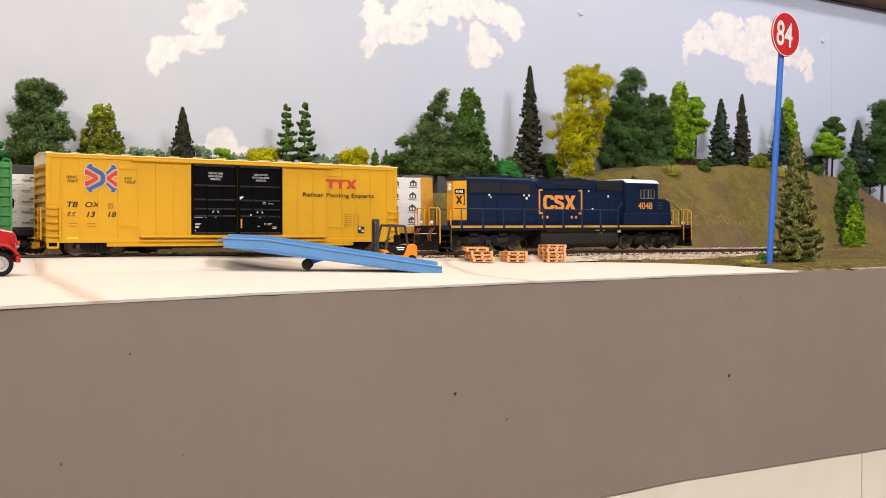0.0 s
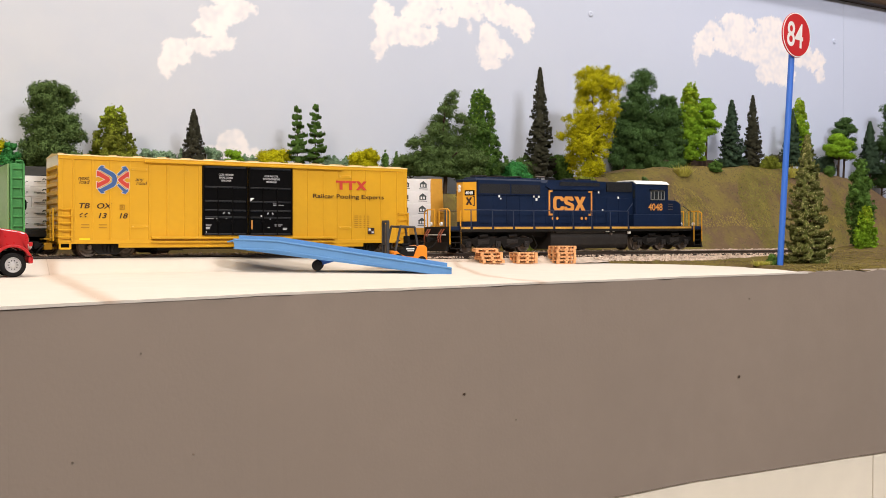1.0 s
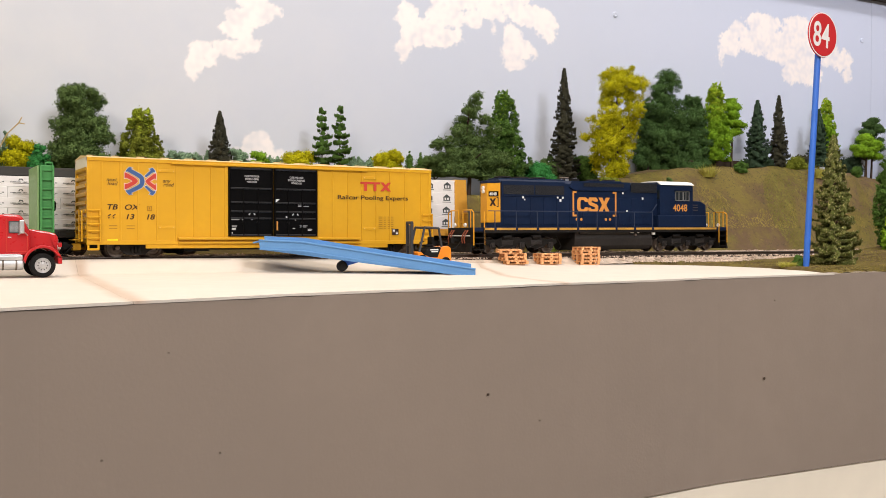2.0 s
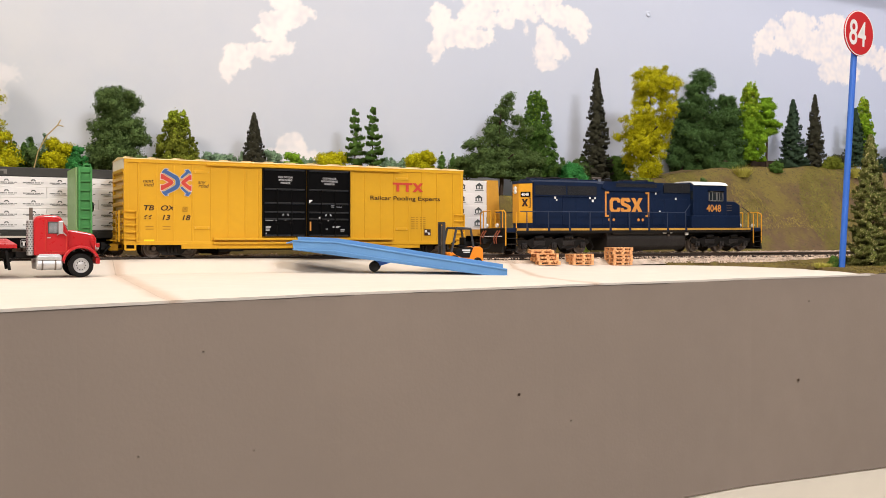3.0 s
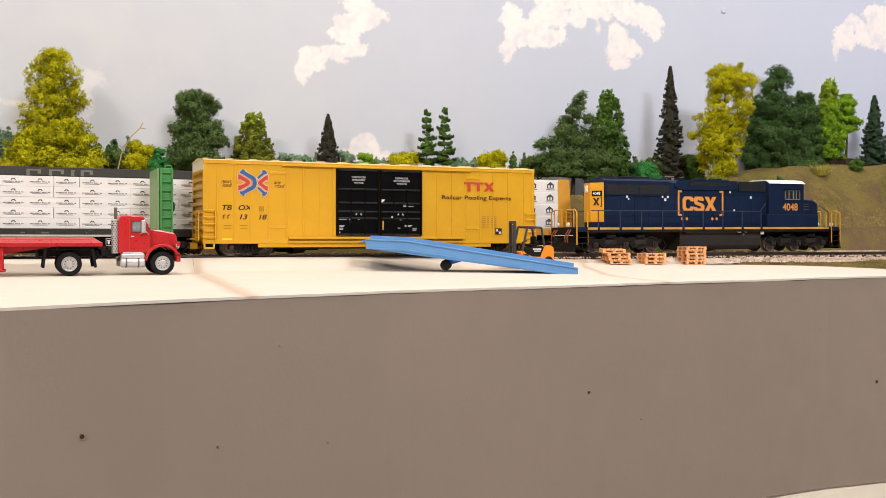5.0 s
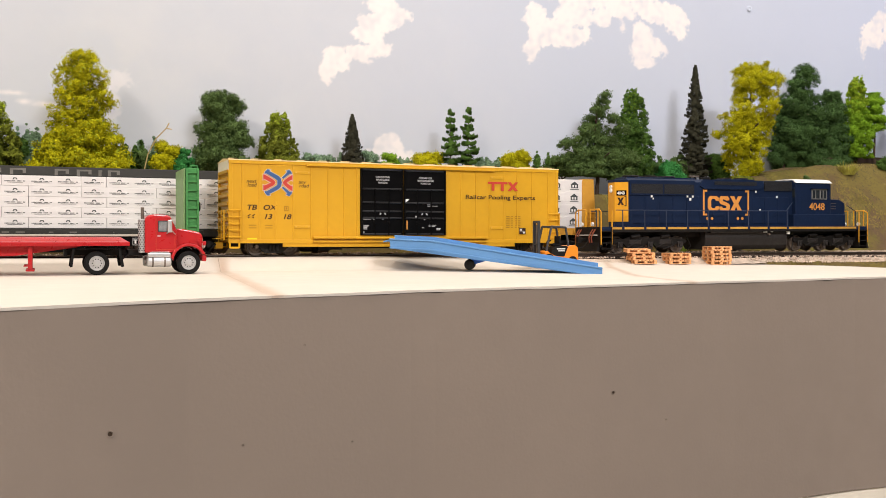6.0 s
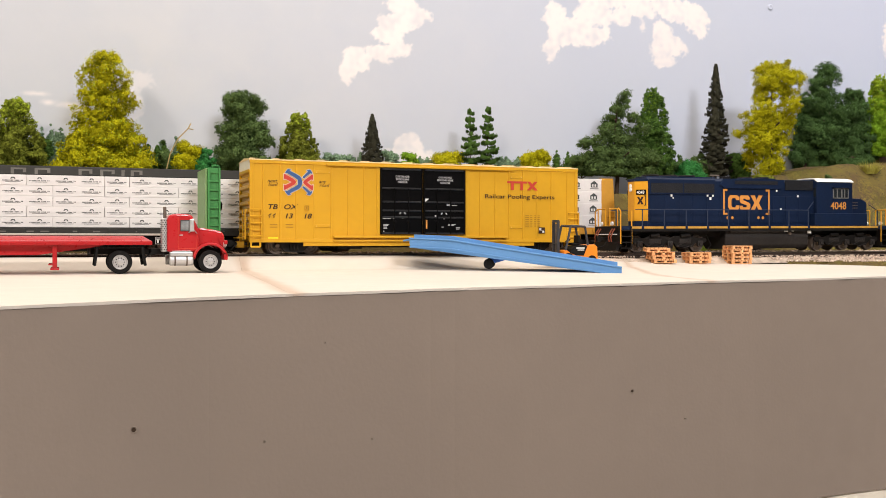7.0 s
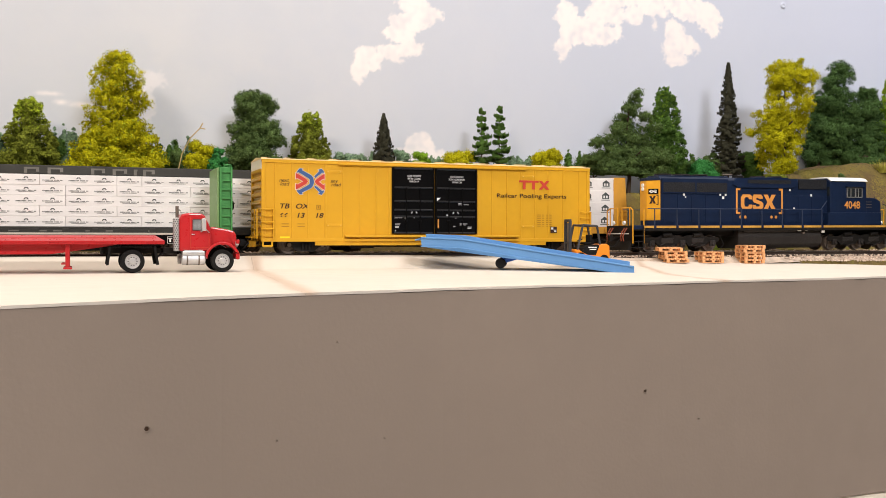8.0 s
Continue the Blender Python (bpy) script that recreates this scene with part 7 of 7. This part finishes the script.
def trailer():
    y0, y1 = -0.0515, -0.0215
    x1, x0, top = -0.0590, -0.275, 0.0194
    tl = thing("flatbed_trailer", "empty red flatbed model trailer coupled to the truck", "trailer")
    bed = bmesh.new()
    prof = [(y0, 0.0148), (y0, 0.0166), (y0 + 0.0100, top), (y1 - 0.0100, top), (y1, 0.0166), (y1, 0.0148)]
    a = [bed.verts.new((x0, y, z)) for y, z in prof]
    b = [bed.verts.new((x1 - (0.004 if z == top else 0), y, z)) for y, z in prof]
    for i in range(6):
        bed.faces.new((a[i], b[i], b[(i + 1) % 6], a[(i + 1) % 6]))
    bed.faces.new(a[::-1])
    bed.faces.new(b)
    bmesh.ops.recalc_face_normals(bed, faces=bed.faces)
    bd = part("bed", bed, M["red"], tl, "faded red deck with a bevelled edge")
    part("rub_rail", blocks((x0 + 0.001, x1 - 0.001, y0 - 0.0002, y0 + 0.0005, 0.0158, 0.0163)), M["red"], bd)
    for y, z in ((y0 + 0.0028, 0.0174), (y0 + 0.0058, 0.0183)):
        part("deck_groove", blocks((x0 + 0.001, x1 - 0.004, y, y + 0.0002, z - 0.0002, z + 0.00012)), M["inkred"], bd)
    for k in range(18):
        x = x0 + 0.006 + k * 0.0118
        part("stake_pocket", blocks((x, x + 0.0011, y0 - 0.0006, y0 + 0.0004, 0.0150, 0.0166), bevel=0.0001), M["red"], bd)
    for y in (-0.0465, -0.028):
        part("main_beam", prism([(x0, 0.0150), (x1 - 0.022, 0.0150), (x1 - 0.0255, 0.0140), (x1 - 0.0545, 0.0098), (x0, 0.0098)], y, y + 0.0013), M["red"], tl)
    for y in (-0.0490, -0.0258):
        leg = part("landing_leg", blocks((-0.1068, -0.1047, y, y + 0.002, 0.0032, 0.0145), bevel=0.0002), M["red"], tl)
        part("leg_foot", blocks((-0.1078, -0.1037, y - 0.0006, y + 0.0026, 0.0022, 0.0032), bevel=0.0002), M["red"], leg)
        part("leg_brace", blocks((-0.1088, -0.1068, y + 0.0004, y + 0.0012, 0.0046, 0.0052)), M["red"], leg)
    part("leg_axle", bars(((-0.1058, -0.048, 0.0040), (-0.1058, -0.025, 0.0040)), r=0.0005), M["red"], tl)
    part("king_pin", bars(((-0.0747, -0.0365, 0.0138), (-0.0747, -0.0365, 0.0155)), r=0.0015, seg=10), M["blackgear"], tl)
    for x in (-0.232, -0.250):
        for y, s in ((y0 + 0.0022, -1), (y1 - 0.0022, 1)):
            road_wheel(tl, x, y, 0.006, 0.0032, M["chrome"], s)
        part("axle", bars(((x, y0 + 0.003, 0.006), (x, y1 - 0.003, 0.006)), r=0.0009, seg=10), M["blackgear"], tl)
        part("suspension", blocks((x - 0.002, x + 0.002, -0.0465, -0.0265, 0.006, 0.0105)), M["blackgear"], tl)
    return tl


trailer()


def ramp():
    """A yard ramp: two side beams with lips and a bed between, on one axle; local x runs down it."""
    ya, yb = 0.0, 0.028
    path = [(0.0, 0.0188), (0.0245, 0.0178), (0.0700, 0.0106), (0.1240, 0.0022)]
    rp = thing("loading_ramp", "light blue loading ramp on small wheels at the boxcar door", "ramp", pose(0.0880, -0.0300, 0.0, 0, 0, -26))

    def beam(y0, y1, up, down, name):
        bm = bmesh.new()
        top = [(x, z + up) for x, z in path]
        low = [(x, max(-0.0018, z - down)) for x, z in path]
        low[0] = (path[0][0] + 0.0008, low[0][1])
        prism(top + low[::-1], y0, y1, bm)
        bmesh.ops.bevel(bm, geom=list(bm.edges), offset=0.0002, segments=2, affect="EDGES", profile=0.5)
        return part(name, bm, M["blue"], rp)

    beam(ya, ya + 0.0012, 0.0, 0.0060, "side_beam")
    beam(ya - 0.0009, ya + 0.0001, 0.0, 0.0009, "top_flange")
    beam(ya - 0.0009, ya + 0.0001, -0.0052, 0.0060, "bottom_flange")
    beam(yb - 0.0012, yb, 0.0019, 0.0060, "side_beam")
    beam(ya + 0.0012, yb - 0.0012, -0.0008, 0.0020, "bed")
    part("lip_plate", prism([(-0.0035, 0.0172), (0.0008, 0.0184), (0.0008, 0.0176), (-0.0035, 0.0165)], ya + 0.001, yb - 0.001), M["blue"], rp)
    for y, s in ((ya + 0.004, -1), (yb - 0.004, 1)):
        part("wheel", lathe([(0.0008, s * 0.001), (0.0018, s * 0.001), (0.0024, s * 0.0012), (0.0031, s * 0.0009), (0.0031, -s * 0.0009), (0.0008, -s * 0.001)], 22, "y", at=(0.0470, y, 0.0034)), M["tyre"], rp, "small black wheel")
        part("axle_bracket", prism([(0.0460, 0.0034), (0.0480, 0.0030), (0.0600, 0.0066), (0.0630, 0.0082), (0.0500, 0.0104)], y - s * 0.0022 - 0.0005, y - s * 0.0022 + 0.0005), M["pole"], rp)
    part("axle", bars(((0.0470, ya + 0.003, 0.0034), (0.0470, yb - 0.003, 0.0034)), r=0.0006, seg=10), M["blackgear"], rp)
    return rp


ramp()


def forklift():
    """A counterbalance truck with mast, guard and seat; it faces -x."""
    fk = thing("forklift", "orange model forklift with dark grey mast beside the ramp", "forklift", pose(0.1868, -0.0315, 0.0012, 0, 0, 4) @ Matrix.Scale(0.96, 4))
    b = bmesh.new()
    prism([(0.004, 0.0028), (0.0036, 0.0098), (0.0058, 0.0106), (0.0085, 0.0085), (0.0150, 0.0078), (0.0190, 0.0100), (0.0222, 0.0134), (0.0275, 0.0140), (0.0296, 0.0125), (0.0300, 0.0040), (0.0285, 0.0026)], 0.0, 0.0130, b)
    bmesh.ops.bevel(b, geom=list(b.edges), offset=0.0006, segments=2, affect="EDGES", profile=0.5)
    body = part("body", b, M["orange"], fk, "glossy orange body and counterweight")
    hd = bmesh.new()
    prism([(0.0082, 0.0086), (0.0096, 0.0112), (0.0120, 0.0128), (0.0198, 0.0136), (0.0214, 0.0128), (0.0186, 0.0066), (0.0128, 0.0068)], -0.0003, 0.0133, hd)
    part("engine_cover", hd, M["tyre"], body, "black engine cover")
    marks("small_print", [(0.0128, 0.0192, 0.0112, 0.0120), (0.0138, 0.0188, 0.0100, 0.0106)], M["inkwhite"], body, -0.0003)
    for y in (0.0008, 0.0122):
        bm = bmesh.new()
        for p, q in (((0.0052, y, 0.0100), (0.0092, y, 0.0262)), ((0.0092, y, 0.0262), (0.0202, y, 0.0256)), ((0.0202, y, 0.0256), (0.0224, y, 0.0135))):
            rod(bm, p, q, 0.00075, 8)
        part("guard_frame", bm, M["grey"], fk, "dark grey overhead guard frame")
    for x, z in ((0.0092, 0.0262), (0.0119, 0.0261), (0.0147, 0.0259), (0.0175, 0.0258), (0.0202, 0.0256)):
        part("guard_bar", bars(((x, 0.0008, z), (x, 0.0122, z)), r=0.0005), M["grey"], fk)
    part("seat", blocks((0.0125, 0.0178, 0.0035, 0.0095, 0.0134, 0.0150), (0.0168, 0.0184, 0.0035, 0.0095, 0.0150, 0.0200), bevel=0.0005), M["tyre"], fk)
    sw = bars(((0.0088, 0.0065, 0.0115), (0.0104, 0.0065, 0.0162)), r=0.0004)
    part("steering_column", sw, M["grey"], fk)
    wheel = lathe([(0.0017, -0.0002), (0.0021, 0.0), (0.0017, 0.0002), (0.0015, 0.0)], 16, "z")
    bmesh.ops.transform(wheel, matrix=pose(0.0106, 0.0065, 0.0165, 0, -25, 0), verts=wheel.verts)
    part("steering_wheel", wheel, M["tyre"], fk)
    for y in (0.0030, 0.0086):
        part("mast_rail", blocks((0.0004, 0.0022, y, y + 0.0014, 0.0030, 0.0292), bevel=0.0002), M["grey"], fk)
    part("mast_crossbar", blocks((0.0006, 0.0020, 0.0030, 0.0100, 0.0282, 0.0300), (0.0006, 0.0020, 0.0030, 0.0100, 0.0140, 0.0150), (0.0002, 0.0020, 0.0030, 0.0100, 0.0045, 0.0060), bevel=0.0002), M["grey"], fk)
    part("lift_cylinder", bars(((0.0016, 0.0065, 0.0040), (0.0016, 0.0065, 0.0275)), r=0.0007, seg=10), M["steel"], fk)
    part("carriage", blocks((-0.0006, 0.0004, 0.0015, 0.0115, 0.0040, 0.0085), bevel=0.0002), M["grey"], fk)
    for y in (0.0028, 0.0092):
        part("fork", blocks((-0.0016, -0.0006, y - 0.0006, y + 0.0006, 0.0016, 0.0085), (-0.0135, -0.0006, y - 0.0006, y + 0.0006, 0.0016, 0.0022)), M["grey"], fk)
    for x, r in ((0.0070, 0.0042), (0.0252, 0.0034)):
        for y, s in ((0.0002, -1), (0.0128, 1)):
            w = part("wheel", lathe([(r * 0.55, s * 0.0012), (r * 0.92, s * 0.0012), (r, s * 0.0007), (r, -s * 0.0007), (r * 0.55, -s * 0.0012)], 22, "y", at=(x, y, r), ring_only=True), M["tyre"], fk)
            part("hub", lathe([(0.0003, s * 0.0010), (r * 0.35, s * 0.0012), (r * 0.56, s * 0.0009), (r * 0.56, 0)], 16, "y", at=(x, y, r)), M["grey"], w)
    return fk


forklift()


def pallet():
    """A wooden pallet: top and bottom boards on three stringers."""
    L, D, H = 0.0158, 0.0128, 0.0025
    p = thing("pallet", "bare orange-brown wooden model pallet stacked by the track", "pallet", group="pallets by the track")
    for k in range(3):
        y = -D / 2 + (D - 0.0016) * k / 2
        # stringer: three blocks between a top rail and a runner
        part("stringer", blocks((-L / 2, L / 2, y, y + 0.0016, H - 0.0008, H - 0.0006), *[(x - 0.0010, x + 0.0010, y, y + 0.0016, 0.0005, H - 0.0008) for x in (-L / 2 + 0.0010, 0.0, L / 2 - 0.0010)]), M["pallet"], p)
        part("runner", blocks((-L / 2, L / 2, y - 0.0001, y + 0.0017, 0.0, 0.0005), bevel=0.00008), M["pallet"], p)
    for k in range(6):
        x = -L / 2 + k * (L - 0.0022) / 5
        part("top_board", blocks((x, x + 0.0021, -D / 2, D / 2, H - 0.0006, H), bevel=0.00008), M["pallet"], p)
    return p


stack = pallet()
P1, P2, P3 = deck_z(0.2777, -0.008), deck_z(0.3056, -0.0075), deck_z(0.3402, -0.0065)
stack.matrix_world = pose(0.2777, -0.008, P1, 0, 0, -12)
for k in range(1, 4):
    copy_thing(stack, pose(0.2777 - (0.0012, 0.0006, 0.0035)[k - 1], -0.008 + 0.0005 * k, P1 + 0.00255 * k, (0, 0, 2.5)[k - 1], 0, -12 + (2, -3, -9)[k - 1]))
for k in range(3):
    copy_thing(stack, pose(0.3056 + 0.0004 * (k % 2), -0.0075, P2 + 0.00255 * k, 0, 0, (-8, -11, -6)[k]))
for k in range(5):
    copy_thing(stack, pose(0.3402 + 0.0003 * ((k * 2) % 3), -0.0065, P3 + 0.00255 * k, 0, 0, (-4, -6, -3, -7, -5)[k]))


def round_sign():
    """A lollipop sign that leans a little."""
    foot, neck = Vector((0.4593, -0.1, -0.004)), Vector((0.4705, -0.1, 0.1459))
    sg = thing("sign", "tall leaning blue pole with a round red sign", "sign")
    d = (neck - foot).normalized()
    bm = bmesh.new()
    rod(bm, foot, neck + d * 0.006, 0.0021, 14)
    part("pole", bm, M["pole"], sg, "bright blue plastic pole")
    c = neck + d * 0.0155 + Vector((0, -0.0028, 0))
    turn = Matrix.Translation(c) @ pose(0, 0, 0, 0, 3.5, 3.3)
    disc = part("disc", lathe([(0.0153, 0.0006), (0.0157, 0.0), (0.0153, -0.0006)], 48, "y"), M["signred"], sg, "round red sign disc")
    disc.matrix_world = turn
    part("white_rim", lathe([(0.0155, -0.0006), (0.0155, -0.00075), (0.0148, -0.00075), (0.0148, -0.0006)], 48, "y", ring_only=True), M["inkwhite"], disc)
    part("red_face", lathe([(0.0149, -0.0006), (0.0149, -0.0007), (0.0146, -0.0009)], 48, "y"), M["signred"], disc)
    n = letters("number", "84", 0.0240, -0.0113, -0.00095, -0.0084, M["inkwhite"], disc, stretch=0.77)
    return sg


round_sign()


# ---- scenery details ----
def rock(x, y, z, a, b, c, seed, material, name, label, category):
    bm = bmesh.new()
    bmesh.ops.create_icosphere(bm, subdivisions=5, radius=1.0)
    for v in bm.verts:
        p = v.co.copy()
        q = 0.35 * noise.noise(p * 1.3 + Vector((seed, 0, 0))) + 0.2 * abs(noise.noise(p * 3.1 + Vector((0, seed, 0)))) + 0.08 * noise.noise(p * 9 + Vector((0, 0, seed)))
        step = 0.06 * math.floor(4 * noise.noise(Vector((p.x * 1.5, seed, p.z * 4))))
        v.co = Vector((p.x * a, p.y * b, p.z * c)) * (1 + q + step)
    ob = part(name, bm, material)
    ob.matrix_world = pose(x, y, z)
    return tagged(ob, label, category)


rock(0.3865, 0.106, 0.0285, 0.023, 0.011, 0.0125, 3.3, M["rock"], "rock", "grey layered plaster rock set in the bank", "rock")


def rubble():
    rng = np.random.default_rng(8)
    verts, faces = [], []
    for i in range(900):
        u = rng.uniform(-1, 1)
        v = rng.uniform(-1, 1)
        if u * u + v * v > 1:
            continue
        h = 0.010 * (1 - u * u - v * v) * (0.8 + 0.3 * math.sin(u * 4))
        x, y, z = 0.428 + u * 0.027, 0.0975 + v * 0.008, 0.004 + h * rng.uniform(0.7, 1)
        s = rng.uniform(0.0006, 0.0015)
        b = len(verts)
        for q in ((1, 0, 0), (-1, 0, 0), (0, 1, 0), (0, -1, 0), (0, 0, 1), (0, 0, -1)):
            o = rng.normal(0, 0.3, 3)
            verts.append((x + s * (q[0] + o[0]), y + s * (q[1] + o[1]), z + s * (q[2] + o[2])))
        faces += [(b + a, b + c, b + e) for a, c, e in ((0, 2, 4), (2, 1, 4), (1, 3, 4), (3, 0, 4), (2, 0, 5), (1, 2, 5), (3, 1, 5), (0, 3, 5))]
    tagged(raw("rubble_heap", verts, faces, M["coal"]), "heap of dark brown rubble beside the rear track", "rubble", kind="stuff")
    bm = bmesh.new()
    bmesh.ops.create_uvsphere(bm, u_segments=24, v_segments=12, radius=1.0)
    for v in bm.verts:
        v.co = Vector((0.428 + v.co.x * 0.026, 0.0975 + v.co.y * 0.008, 0.003 + v.co.z * 0.0085)) + Vector((0, 0, 0.001 * noise.noise(v.co * 8)))
    tagged(part("rubble_core", bm, M["coal"]), "dark earth under the rubble heap", "rubble", kind="stuff")


rubble()

# screws on the sky board, nail holes and nicks on the fascia
for x, z in ((0.5693, 0.2536), (0.9627, 0.2658)):
    s = part("screw", lathe([(0.0031, BACK), (0.0031, BACK - 0.0006), (0.002, BACK - 0.0012), (0.0005, BACK - 0.0008)], 18, "y", at=(x, 0, z)), M["sky"])
    tagged(s, "painted-over screw head in the sky board", "screw", "screws in the sky board")


def dark_strip():
    """Added boards along the top of the bank, for the dark strip below the sky board."""
    made = thing("fence", "dark brown strip along the bank top, made of added boards", "fence")
    for k in range(9):
        x = 0.60 + 0.0205 * k
        part("board", blocks((x, x + 0.0202, 0.2262, 0.2278, ground_z(x + 0.01, 0.227) - 0.003, 0.1105 - 0.0007 * k + 0.0006 * (k % 2))), M["fence"], made)
    return made


dark_strip()
